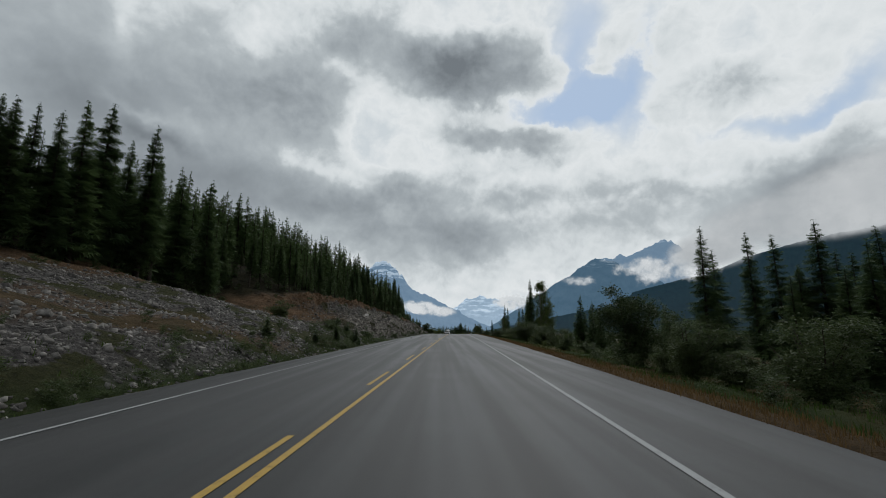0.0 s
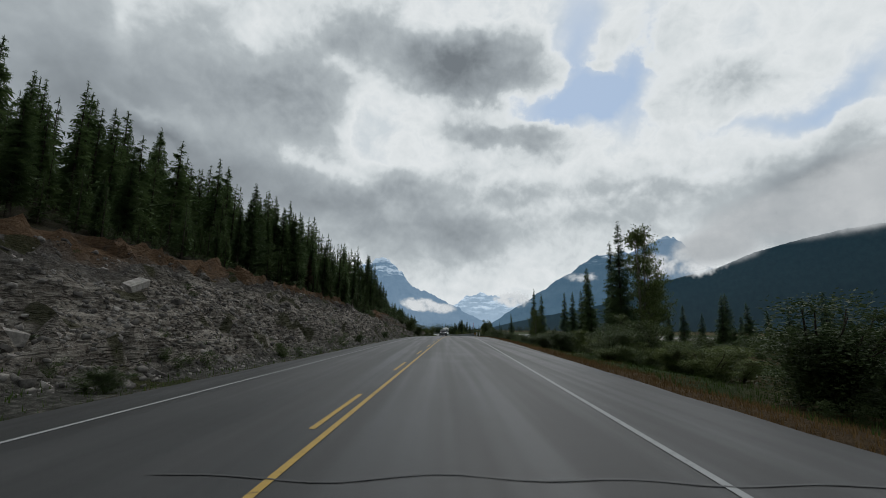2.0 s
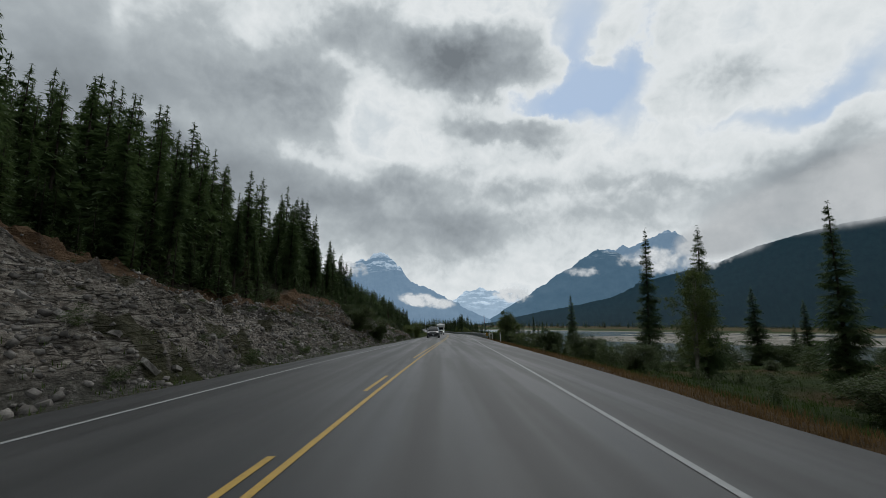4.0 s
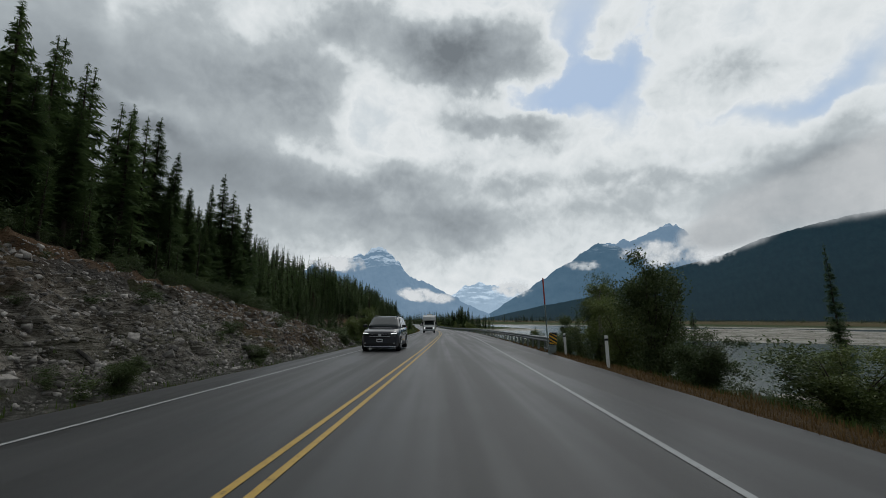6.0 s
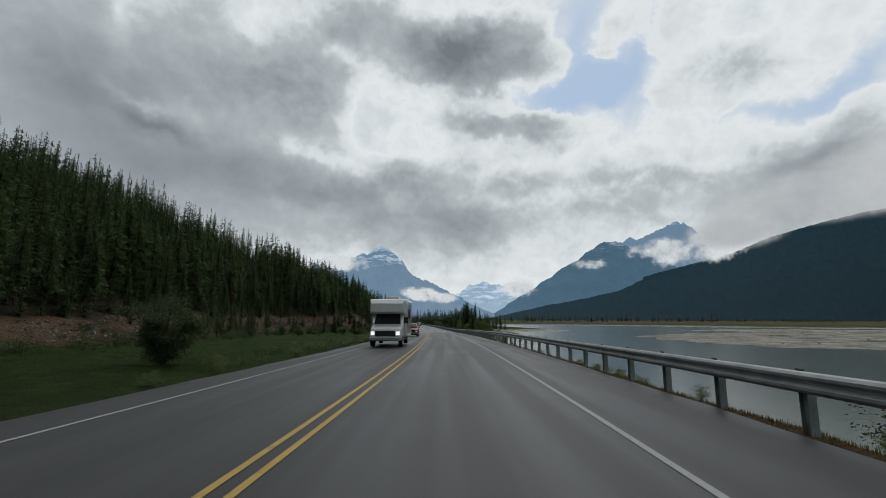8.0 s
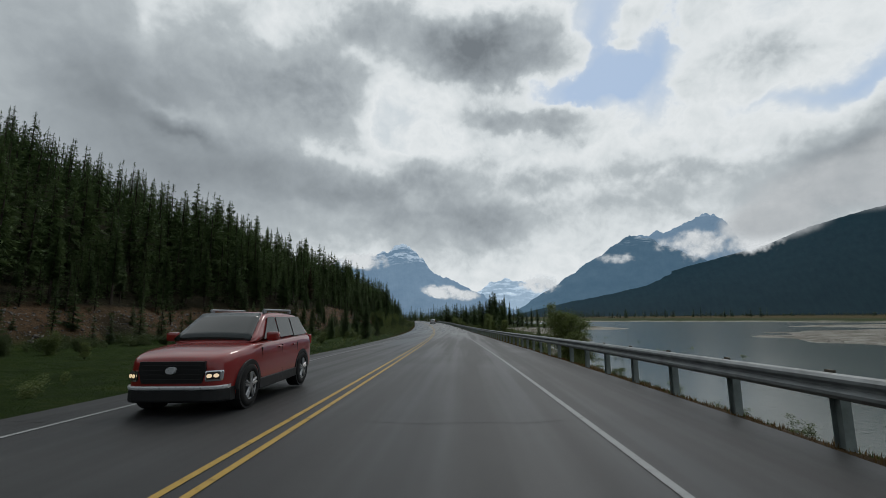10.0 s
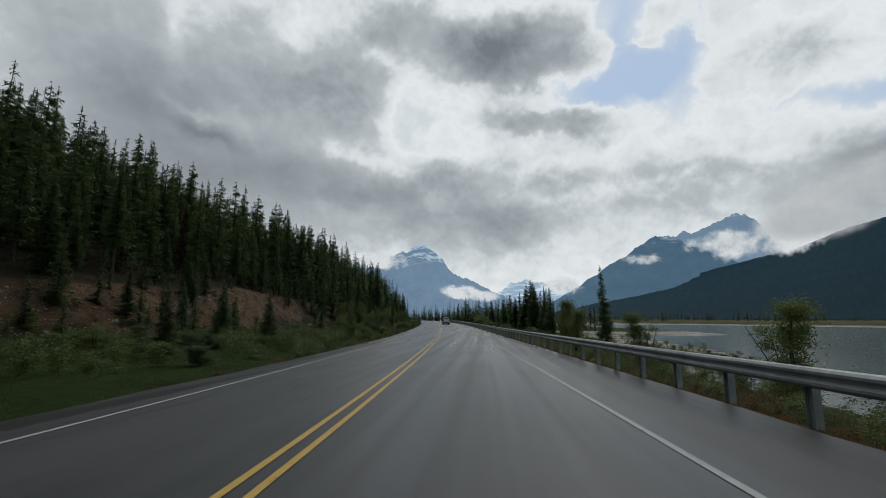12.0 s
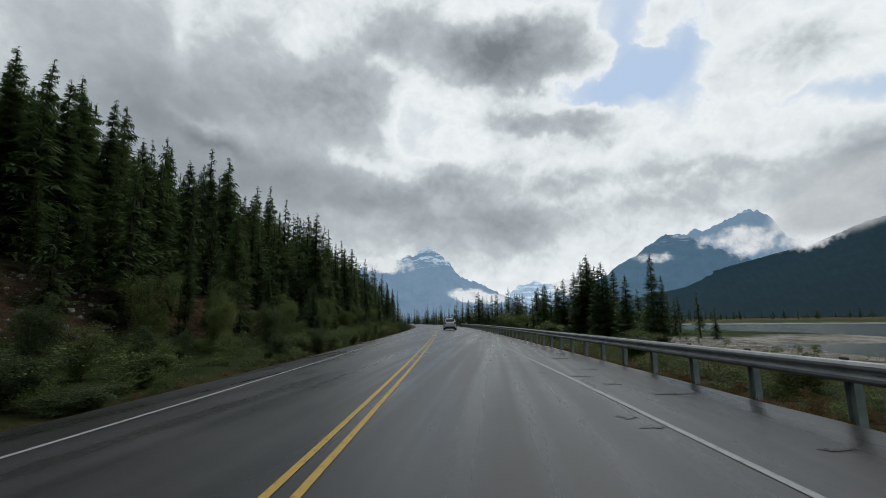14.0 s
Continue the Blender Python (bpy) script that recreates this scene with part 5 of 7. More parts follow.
edge_y = [r2.uniform(0, 470) for _ in range(620)]
under = [(float(np.interp(y, FOREST_Y, FOREST_U)) + 0.8 - r2.random() ** 1.6 * 7.0, y) for y in edge_y]
forest("forest", [(float(road_x(y)) + u, y, land(u, y) - 0.1, r2.uniform(1.2, 4.8)) for u, y in under], LOD, "young undergrowth along the edge of the forest", [NEEDLES, BARK], 13, 1.25)
for u, y, h in [(-6.4, 31.0, 1.5), (-7.2, 33.5, 1.2), (-6.2, 36.0, 1.7), (-6.8, 37.6, 1.3), (-8.0, 40.5, 1.6), (-6.6, 27.0, 1.1), (-9.0, 43.5, 1.4), (-7.4, 22.0, 1.3)]:
    spruce(float(road_x(y)) + u, y, land(u, y), h * 0.75, 3, label="young spruce seedling at the foot of the scree", wide=1.8, group="spruce seedlings")
for u, y, h, w, k in [(-14.5, 364, 5.4, 4.4, 4), (-11.0, 364.5, 4.0, 3.6, 0), (-13.0, 369, 5.4, 4.2, 1), (-10.2, 372, 3.6, 3.4, 4), (-11.5, 377, 5.0, 4.0, 0), (-9.6, 381, 3.8, 3.6, 1), (-10.8, 386, 4.8, 4.2, 4),
                      (-9.4, 391, 4.2, 3.8, 0), (-10.0, 398, 4.6, 4.0, 1), (-9.2, 406, 4.2, 3.8, 4)]:
    bush(u - 0.8, y, h * 0.8, w * 0.62, k, False, "tall light green alder before the dark spruces", "shrub", "alder", "alders along the bend")
# slender poplars among the spruces
def poplar_arrays(seed, branches, leaves, leaf):
    """A small broadleaf tree of unit height: a slender trunk, rising branches with twigs, leaves close to the twigs."""
    r = random.Random(seed)
    sv, st, lv, lt, twigs = [], [], [], [], []

    def limb(a, b_, r0, r1):
        base = len(sv)
        for p, rr in ((a, r0), (b_, r1)):
            for i in range(4):
                sv.append((p[0] + rr * math.cos(i * 1.571), p[1] + rr * math.sin(i * 1.571), p[2]))
        for i in range(4):
            k = (i + 1) % 4
            st.extend([(base + i, base + k, base + 4 + k), (base + i, base + 4 + k, base + 4 + i)])

    for fork in range(3):
        lean = Vector((r.gauss(0, 0.07), r.gauss(0, 0.07), 1.0)) * r.uniform(0.82, 0.97)
        foot = Vector((r.gauss(0, 0.015), r.gauss(0, 0.015), -0.03))
        limb(foot, lean * 0.5, 0.016, 0.011)
        limb(lean * 0.5, lean, 0.011, 0.003)
        for k in range(branches):
            f = r.uniform(0.16, 0.97)
            a = r.uniform(0, 6.28)
            reach = 0.36 * (1.05 - f) ** 0.6 * min(1.0, 0.45 + f) * r.uniform(0.5, 1.1)
            p = lean * f
            q = p + Vector((math.cos(a) * reach, math.sin(a) * reach, reach * r.uniform(0.25, 0.7)))
            limb(p, q, 0.005, 0.0015)
            twigs.append((p, q))
            for m in range(5):
                w = p.lerp(q, r.uniform(0.3, 0.95))
                e = w + Vector((r.gauss(0, 0.05), r.gauss(0, 0.05), r.gauss(0.02, 0.03)))
                twigs.append((w, e))
    for k in range(leaves):
        p, q = r.choice(twigs)
        c = p.lerp(q, r.uniform(0.25, 1.05)) + Vector((r.gauss(0, 0.013), r.gauss(0, 0.013), r.gauss(0, 0.010)))
        d = Vector((r.gauss(0, 1), r.gauss(0, 1), r.gauss(-0.2, 0.7))).normalized()
        s_ = d.cross(Vector((r.gauss(0, 1), r.gauss(0, 1), r.gauss(0, 1)))).normalized()
        z = leaf * r.uniform(0.6, 1.3)
        base = len(lv)
        lv += [c, c + d * z * 0.5 + s_ * z * 0.28, c + d * z, c + d * z * 0.5 - s_ * z * 0.28]
        lt += [(base, base + 1, base + 2), (base, base + 2, base + 3)]
    return np.array(sv), np.array(st), np.array([tuple(v) for v in lv]), np.array(lt)


POPLAR = [poplar_arrays(80 + k, (22, 26)[k], 13000, 0.016) for k in range(2)]
POPLAR_MESH = [(tri_mesh("stem", a, b_, [BARK_PALE]), tri_mesh("foliage", c, d, [LEAVES])) for a, b_, c, d in POPLAR]
for u, y, h, w, k in [(18.9, 90.6, 13.0, 9.0, 0), (20.3, 91.5, 9.6, 7.5, 1), (9.2, 170.5, 4.5, 4.8, 0), (10.9, 168.6, 4.2, 4.4, 1), (14.5, 122.5, 6.4, 5.4, 1)]:
    root = new("poplar")
    for nm, me in zip(("stem", "foliage"), POPLAR_MESH[k]):
        ob = new(nm, me)
        ob.parent = root
    root.matrix_world = pose(float(road_x(y)) + u, y, land(u, y) - 0.05, 0, 0, _rng.uniform(0, 360)) @ Matrix.Diagonal((w, w, h, 1))
    tagged(root, "slender poplar with small dark green leaves", "tree", "poplars by the river")

# ---- guardrail ----
rail = new("guardrail")
tagged(rail, "galvanised steel guardrail on steel posts along the river", "guardrail")
RAIL_U, RAIL0, RAIL1 = 6.42, 169.5, 447.0
profile = [(-0.02, 0.76), (-0.055, 0.745), (-0.085, 0.71), (-0.085, 0.675), (-0.03, 0.635), (-0.03, 0.605), (-0.085, 0.565), (-0.085, 0.53), (-0.055, 0.495), (-0.02, 0.48)]


def rail_length(y0, y1):
    bm = bmesh.new()
    prev = None
    for y in np.linspace(y0, y1, 5):
        z = float(road_z(y)) - 0.02
        cur = [bm.verts.new((*on_road(RAIL_U + du, y), z + dz)) for du, dz in profile + [(du + 0.006, dz) for du, dz in reversed(profile)]]
        if prev:
            for i in range(len(cur)):
                j = (i + 1) % len(cur)
                bm.faces.new((prev[i], prev[j], cur[j], cur[i]))
        else:
            bm.faces.new(cur)
        prev = cur
    bm.faces.new(list(reversed(prev)))
    part("rail", bm, STEEL, rail, smooth=False)


y = RAIL0
while y < RAIL1:
    rail_length(y, min(y + 7.62, RAIL1) + 0.18)
    y += 7.62
bm = bmesh.new()
box(bm, -0.012, 0.10, -0.075, -0.068, -1.2, 0.70)
box(bm, -0.012, 0.10, 0.068, 0.075, -1.2, 0.70)
box(bm, 0.040, 0.048, -0.07, 0.07, -1.2, 0.70)
post_mesh = finish(bm, "post", POST_STEEL)
bm = bmesh.new()
box(bm, -0.035, 0.0, -0.06, 0.06, 0.50, 0.80, 0.008)
block_mesh = finish(bm, "spacer_block", WOOD_POST)
count = int((RAIL1 - RAIL0) / 1.905) + 1
for k in range(count):
    y = RAIL0 + 0.25 + k * 1.905
    x, yy = on_road(RAIL_U + 0.03, y)
    for nm, me in (("post", post_mesh), ("spacer_block", block_mesh)):
        ob = new(nm, me)
        ob.parent = rail
        ob.matrix_world = pose(x, yy, float(road_z(y)) - 0.03, 0, 0, math.degrees(float(road_turn(y))))
# anchor cable and strut at the end of the rail
bm = bmesh.new()
x0, y0_ = on_road(RAIL_U + 0.02, RAIL0 + 0.1)
x1, y1_ = on_road(RAIL_U + 0.02, RAIL0 + 2.2)
zz = float(road_z(RAIL0))
rod(bm, (x0, y0_, zz + 0.06), (x1, y1_, zz + 0.10), 0.025)
rod(bm, (x0, y0_, zz + 0.12), (x1, y1_, zz + 0.52), 0.012)
part("anchor_cable", bm, STEEL, rail, "steel anchor strut and cable")

# ---- striped marker, snow pole and delineators ----
def road_pose(u, y, dz=0.0, lean=0.0):
    x, yy = on_road(u, y)
    return pose(x, yy, float(land(u, y)) + dz, 0, lean, math.degrees(float(road_turn(y))))


marker = tagged(new("hazard_marker"), "yellow and black diagonally striped marker on a steel plate", "road sign")
marker.matrix_world = road_pose(6.33, 169.1, 0.0)
bm = bmesh.new()
box(bm, -0.13, 0.17, 0.0, 0.16, -0.1, 0.42, 0.01)
part("base", bm, POST_STEEL, marker, "grey steel end post")
bm = bmesh.new()
box(bm, -0.16, 0.20, -0.035, -0.02, 0.40, 0.98, 0.006)
part("plate", bm, SIGN_BLACK, marker, "black backing plate")
for k in range(4):
    bm = bmesh.new()
    c = 0.40 + 0.17 * k
    pts = []
    for x, z in ((-0.15, c + 0.14), (-0.15, c + 0.06), (0.19, c - 0.14), (0.19, c - 0.06)):
        pts.append((x, min(max(z, 0.415), 0.965)))
    vs = [bm.verts.new((x, -0.040, z)) for x, z in pts]
    bm.faces.new(vs)
    part("stripe", bm, SIGN_YELLOW, marker)

snow_pole = tagged(new("snow_pole"), "leaning steel snow pole with a red reflective top", "pole")
snow_pole.matrix_world = road_pose(6.07, 168.8, 0.0, -2.7)
bm = bmesh.new()
rod(bm, (0, 0, -0.2), (0, 0, 2.35), 0.028)
part("pole", bm, POST_STEEL, snow_pole)
bm = bmesh.new()
rod(bm, (0, 0, 2.30), (0, 0, 3.55), 0.034)
part("reflective_sleeve", bm, RED_TAPE, snow_pole, "red reflective sleeve")

for u, y in ((6.65, 150.1), (6.65, 162.3), (6.78, 168.4)):
    ob = tagged(new("delineator_post"), "white roadside marker post with a black band", "marker post", "delineators")
    ob.matrix_world = road_pose(u, y, 0.0, random.uniform(-3, -1))
    bm = bmesh.new()
    box(bm, -0.055, 0.055, -0.02, 0.02, -0.2, 1.03, 0.012)
    part("post", bm, POST_WHITE, ob)
    bm = bmesh.new()
    box(bm, -0.058, 0.058, -0.024, 0.024, 0.86, 0.93, 0.004)
    part("band", bm, SIGN_BLACK, ob, "black band")

# ---- vehicles ----
def car_paint(name, col):
    m, n, b = surface(name, 0.36, 0.5)
    p = local(n)
    n.link(n.ramp(n.noise(p, 3.0, 5.0), [(0.3, tuple(c * 0.88 for c in col)), (0.7, col)]), b.inputs["Base Color"])
    b.inputs["Coat Weight"].default_value = 1.0
    b.inputs["Coat Roughness"].default_value = 0.04
    return m


RED = car_paint("red_car_paint", (0.27, 0.012, 0.010))
CHARCOAL = car_paint("charcoal_car_paint", (0.015, 0.017, 0.025))
CREAM = car_paint("white_vehicle_paint", (0.62, 0.62, 0.60))
SILVER = car_paint("silver_car_paint", (0.50, 0.51, 0.52))
TRIM = plain("black_trim", (0.014, 0.014, 0.015), 0.55, 0.4, vary=0.2)
RUBBER = plain("tyre_rubber", (0.018, 0.018, 0.018), 0.85, 0.2, vary=0.3)
ALLOY = plain("alloy_rim", (0.36, 0.37, 0.38), 0.34, 0.5, 0.9, 0.1)
CHROME = plain("chrome", (0.75, 0.76, 0.78), 0.15, 0.5, 1.0, 0.05)
GLASS = plain("tinted_glass", (0.018, 0.025, 0.025), 0.07, 0.65, 0.0, 0.1)
PLATE = plain("plate_white", (0.65, 0.66, 0.68), 0.5, 0.3, vary=0.05)
BRIGHT_TRIM = plain("bright_trim", (0.60, 0.61, 0.63), 0.3, 0.5, 0.3, 0.05)
TAIL = plain("tail_lamp_red", (0.30, 0.012, 0.012), 0.2, 0.5, vary=0.1)


def lamp_glow(name, col, power):
    m, n, b = surface(name, 0.2, 0.5)
    b.inputs["Base Color"].default_value = (0.7, 0.7, 0.68, 1)
    b.inputs["Emission Color"].default_value = (*col, 1)
    b.inputs["Emission Strength"].default_value = power
    return m


LAMP_WARM = lamp_glow("headlamp_warm", (1.0, 0.72, 0.4), 0.6)
LAMP_WHITE = lamp_glow("headlamp_white", (0.95, 0.97, 1.0), 0.9)
LAMP_CLEAR = plain("lamp_lens", (0.35, 0.36, 0.37), 0.12, 0.6, 0.3, 0.1)


def loft(bm, sections):
    """Skin over closed rings with the same number of points."""
    rings = [[bm.verts.new(p) for p in s] for s in sections]
    for a, b_ in zip(rings[:-1], rings[1:]):
        for i in range(len(a)):
            j = (i + 1) % len(a)
            bm.faces.new((a[i], a[j], b_[j], b_[i]))
    bm.faces.new(list(reversed(rings[0])))
    bm.faces.new(rings[-1])


def ring(y, half, z0, z1, tuck=0.9, shoulder=0.93, belly=1.0):
    """A rounded body section across the car at length y."""
    h = z1 - z0
    right = [(half * tuck, z0), (half * 0.985 * belly, z0 + 0.10 * h), (half * belly, z0 + 0.38 * h), (half * 0.995, z0 + 0.66 * h), (half * 0.97, z0 + 0.86 * h), (half * shoulder, z0 + 0.965 * h), (half * 0.72, z1), (half * 0.3, z1 + 0.012)]
    return [(x, y, z) for x, z in right] + [(-x, y, z) for x, z in reversed(right)]


def panel(name, pts, material, parent, label="", thick=0.012, bevel=0.0):
    """A flat panel with thickness from its corner points; its back lies inside the body."""
    bm = bmesh.new()
    a = [Vector(p) for p in pts]
    nrm = (a[1] - a[0]).cross(a[2] - a[0]).normalized()
    front_ = [bm.verts.new(p) for p in a]
    rear = [bm.verts.new(p - nrm * thick) for p in a]
    bm.faces.new(front_)
    bm.faces.new(list(reversed(rear)))
    for i in range(len(a)):
        j = (i + 1) % len(a)
        bm.faces.new((front_[j], front_[i], rear[i], rear[j]))
    bmesh.ops.recalc_face_normals(bm, faces=bm.faces[:])
    return part(name, bm, material, parent, label)


def bowed(name, pts, material, parent, label="", bow=0.05, thick=0.05):
    """A pane that bows outwards, from its four corners."""
    bm = bmesh.new()
    a, b_, c, d = [Vector(p) for p in pts]
    nrm = (b_ - a).cross(c - a).normalized()
    cols, rows_ = 10, 5
    front_, rear = [], []
    for j in range(rows_ + 1):
        for i in range(cols + 1):
            f, g = i / cols, j / rows_
            p = a.lerp(b_, f).lerp(d.lerp(c, f), g) + nrm * bow * (1 - (2 * f - 1) ** 2) * (0.5 + 2.0 * g * (1 - g))
            front_.append(bm.verts.new(p))
            rear.append(bm.verts.new(p - nrm * thick))
    w = cols + 1
    for j in range(rows_):
        for i in range(cols):
            k = j * w + i
            bm.faces.new((front_[k], front_[k + 1], front_[k + w + 1], front_[k + w]))
    rim = [i for i in range(w)] + [j * w + cols for j in range(1, rows_ + 1)] + [rows_ * w + i for i in range(cols - 1, -1, -1)] + [j * w for j in range(rows_ - 1, 0, -1)]
    for p, q in zip(rim, rim[1:] + rim[:1]):
        bm.faces.new((front_[q], front_[p], rear[p], rear[q]))
    return part(name, bm, material, parent, label, smooth=True)


def wrapped(bm, half, z0, z1, out, bend, depth=0.10, round_=0.02):
    """A bar across the nose that bends back round both corners."""
    rings = []
    for i in range(17):
        x = half * (2 * i / 16 - 1)
        y = -out + bend * abs(x / half) ** 7
        rings.append([(x, y + depth, z0), (x, y + round_, z0), (x, y, z0 + round_), (x, y, z1 - round_), (x, y + round_, z1), (x, y + depth, z1)])
    loft(bm, rings)
    bmesh.ops.recalc_face_normals(bm, faces=bm.faces[:])


def rounded(ob, levels=2):
    """Round a lofted body panel."""
    mod = ob.modifiers.new("rounding", "SUBSURF")
    mod.levels = mod.render_levels = levels
    return ob


def wheel(parent, x, y, r, w, side):
    bm = bmesh.new()
    prof = [(0.66, -0.5), (0.90, -0.5), (0.985, -0.40), (1.0, -0.25), (1.0, 0.25), (0.985, 0.40), (0.90, 0.5), (0.66, 0.5)]
    segs = 28
    rings = [[bm.verts.new((x + w * b_, y + r * a * math.cos(6.2832 * i / segs), r + r * a * math.sin(6.2832 * i / segs))) for a, b_ in prof] for i in range(segs)]
    for i in range(segs):
        j = (i + 1) % segs
        for k in range(len(prof)):
            l = (k + 1) % len(prof)
            bm.faces.new((rings[i][k], rings[i][l], rings[j][l], rings[j][k]))
    bmesh.ops.recalc_face_normals(bm, faces=bm.faces[:])
    tyre = part("wheel", bm, RUBBER, parent, smooth=True)
    bm = bmesh.new()
    xo = x + side * w * 0.30
    rod(bm, (x, y, r), (xo, y, r), r * 0.66, r * 0.60, 24)
    rim_b = part("brake_disc", bm, TRIM, tyre)
    bm = bmesh.new()
    for k in range(5):
        a = 6.2832 * k / 5 + 0.3
        for d in (-0.16, 0.16):
            p = Vector((xo + side * 0.03, y + r * 0.10 * math.cos(a + d * 2), r + r * 0.10 * math.sin(a + d * 2)))
            q = Vector((xo + side * 0.035, y + r * 0.63 * math.cos(a + d), r + r * 0.63 * math.sin(a + d)))
            rod(bm, p, q, 0.026, 0.022, 6)
    rod(bm, (xo, y, r), (xo + side * 0.05, y, r), r * 0.14, r * 0.11, 12)
    part("rim", bm, ALLOY, tyre, "silver five-spoke alloy rim")
    bm = bmesh.new()
    loop = [[bm.verts.new((xo + side * dx, y + r * a * math.cos(6.2832 * i / 28), r + r * a * math.sin(6.2832 * i / 28))) for a, dx in ((0.60, 0.02), (0.67, 0.035), (0.68, 0.0))] for i in range(28)]
    for i in range(28):
        j = (i + 1) % 28
        for k in range(3):
            l = (k + 1) % 3
            bm.faces.new((loop[i][k], loop[i][l], loop[j][l], loop[j][k]))
    part("rim_edge", bm, ALLOY, tyre)
    return tyre


def swept(bm, inner):
    """Sweep a lamp back round the corner of the nose."""
    for v in bm.verts:
        v.co.y += max(0.0, abs(v.co.x) - inner) * 0.62 - 0.01


def suv(name, label, m, length, half, height, body, style):
    """A five-door sport utility vehicle with its nose towards -y, on its wheels at z = 0."""
    L, H = length, height
    car = tagged(new(name), label, "car")
    r = 0.214 * H if style != "large" else 0.21 * H
    belt, hood, sill = H * 0.645, H * 0.595, H * 0.155
    fa, ra = L * 0.185, L * 0.80
    bm = bmesh.new()
    st = [(0.0, 0.74, 0.20, hood - 0.19), (0.012, 0.83, 0.175, hood - 0.095), (0.05, 0.935, 0.16, hood - 0.04), (0.11, 0.98, 0.155, hood + 0.005), (0.20, 1.0, sill, hood * 0.5 + belt * 0.5), (0.265, 1.0, sill, belt - 0.015),
          (0.33, 1.0, sill, belt), (0.55, 1.0, sill, belt + 0.02), (0.78, 1.0, sill, belt + 0.045), (0.92, 0.985, sill + 0.03, belt + 0.05), (0.975, 0.95, 0.24, belt + 0.03), (0.995, 0.88, 0.27, belt - 0.05), (1.0, 0.82, 0.32, belt - 0.16)]
    if style == "small":
        st[:4] = [(0.0, 0.66, 0.22, hood - 0.20), (0.014, 0.80, 0.18, hood - 0.10), (0.055, 0.92, 0.165, hood - 0.04), (0.115, 0.975, 0.155, hood + 0.005)]
    loft(bm, [ring(f * L, half * w * 1.01, z0 - 0.01, z1 + 0.01) for f, w, z0, z1 in st])
    rounded(part("body", bm, body, car, smooth=True))
    # cabin
    roof = H - 0.035
    bm = bmesh.new()
    cab = [(0.235, 0.90, belt - 0.03, 0.90), (0.335, 0.875, belt + (roof - belt) * 0.40, 0.82), (0.425, 0.84, roof - 0.04, 0.745), (0.50, 0.83, roof, 0.735), (0.70, 0.83, roof - 0.005, 0.735), (0.86, 0.82, roof - 0.05, 0.72), (0.905, 0.82, roof - 0.11, 0.72), (0.955, 0.86, belt + 0.16, 0.80), (0.975, 0.88, belt, 0.86)]
    sect = []
    for f, w0, top, w1 in cab:
        b0 = belt - 0.05
        hh = top - b0
        lo, hi = half * 0.93, half * w1
        rr = [(lo, b0), (lo + (hi - lo) * 0.5, b0 + hh * 0.5), (hi, b0 + hh * 0.86), (hi * 0.955, b0 + hh * 0.965), (hi * 0.82, b0 + hh), (hi * 0.35, b0 + hh + 0.02)]
        sect.append([(x, f * L, z) for x, z in rr] + [(-x, f * L, z) for x, z in reversed(rr)])
    loft(bm, sect)
    rounded(part("cabin", bm, body, car, smooth=True))
    # glazing
    hw = half

    def side_x(z):
        f = (z - (belt - 0.05)) / (roof - belt + 0.05)
        return hw * (0.93 + (0.742 - 0.93) * min(1, f / 0.86)) + 0.022

    zb, zt = belt + 0.035, roof - 0.095
    for s in (-1, 1):
        for nm, f0, f1, g0, g1 in (("front_window", 0.345, 0.515, 0.445, 0.515), ("rear_window", 0.53, 0.70, 0.53, 0.695), ("quarter_window", 0.715, 0.90, 0.71, 0.845)):
            q = [(s * side_x(zb), f0 * L, zb), (s * side_x(zb), f1 * L, zb + 0.015), (s * side_x(zt), g1 * L, zt), (s * side_x(zt), g0 * L, zt)]
            panel(nm, q if s > 0 else q[::-1], GLASS, car, "dark tinted window")
        bm = bmesh.new()
        box(bm, s * half * 0.62 - 0.025, s * half * 0.62 + 0.025, 0.47 * L, 0.80 * L, roof + 0.02, roof + (0.06 if style == "small" else 0.05), 0.016)
        for f in (0.475, 0.795):
            box(bm, s * half * 0.62 - 0.02, s * half * 0.62 + 0.02, f * L - 0.06, f * L + 0.06, roof - 0.03, roof + 0.04, 0.008)
        part("roof_rail", bm, ALLOY if style == "small" else TRIM, car, "raised roof rail")
        bm = bmesh.new()
        box(bm, min(s * half * 0.97, s * (half + 0.20)), max(s * half * 0.97, s * (half + 0.20)), 0.335 * L, 0.335 * L + 0.13, belt - 0.0, belt + 0.16, 0.045)
        part("mirror", bm, body if style == "small" else TRIM, car, "door mirror")
        for f in (0.50, 0.685):
            bm = bmesh.new()
            box(bm, s * half - 0.012, s * half + 0.022, f * L - 0.10, f * L + 0.06, belt - 0.15, belt - 0.12, 0.008)
            part("door_handle", bm, body if style == "small" else CHROME, car)
        for f in (0.30, 0.525, 0.725):
            panel("door_gap", [(s * (half + 0.004), f * L - 0.004, sill + 0.16), (s * (half + 0.004), f * L + 0.004, sill + 0.16), (s * (half + 0.001), f * L + 0.004, belt - 0.10), (s * (half + 0.001), f * L - 0.004, belt - 0.10)], TRIM, car, thick=0.02)
        bm = bmesh.new()
        box(bm, s * half - 0.04, s * half + 0.018, fa + r * 1.1, ra - r * 1.1, sill - 0.02, sill + 0.15, 0.015)
        part("side_cladding", bm, TRIM, car, "black sill cladding")
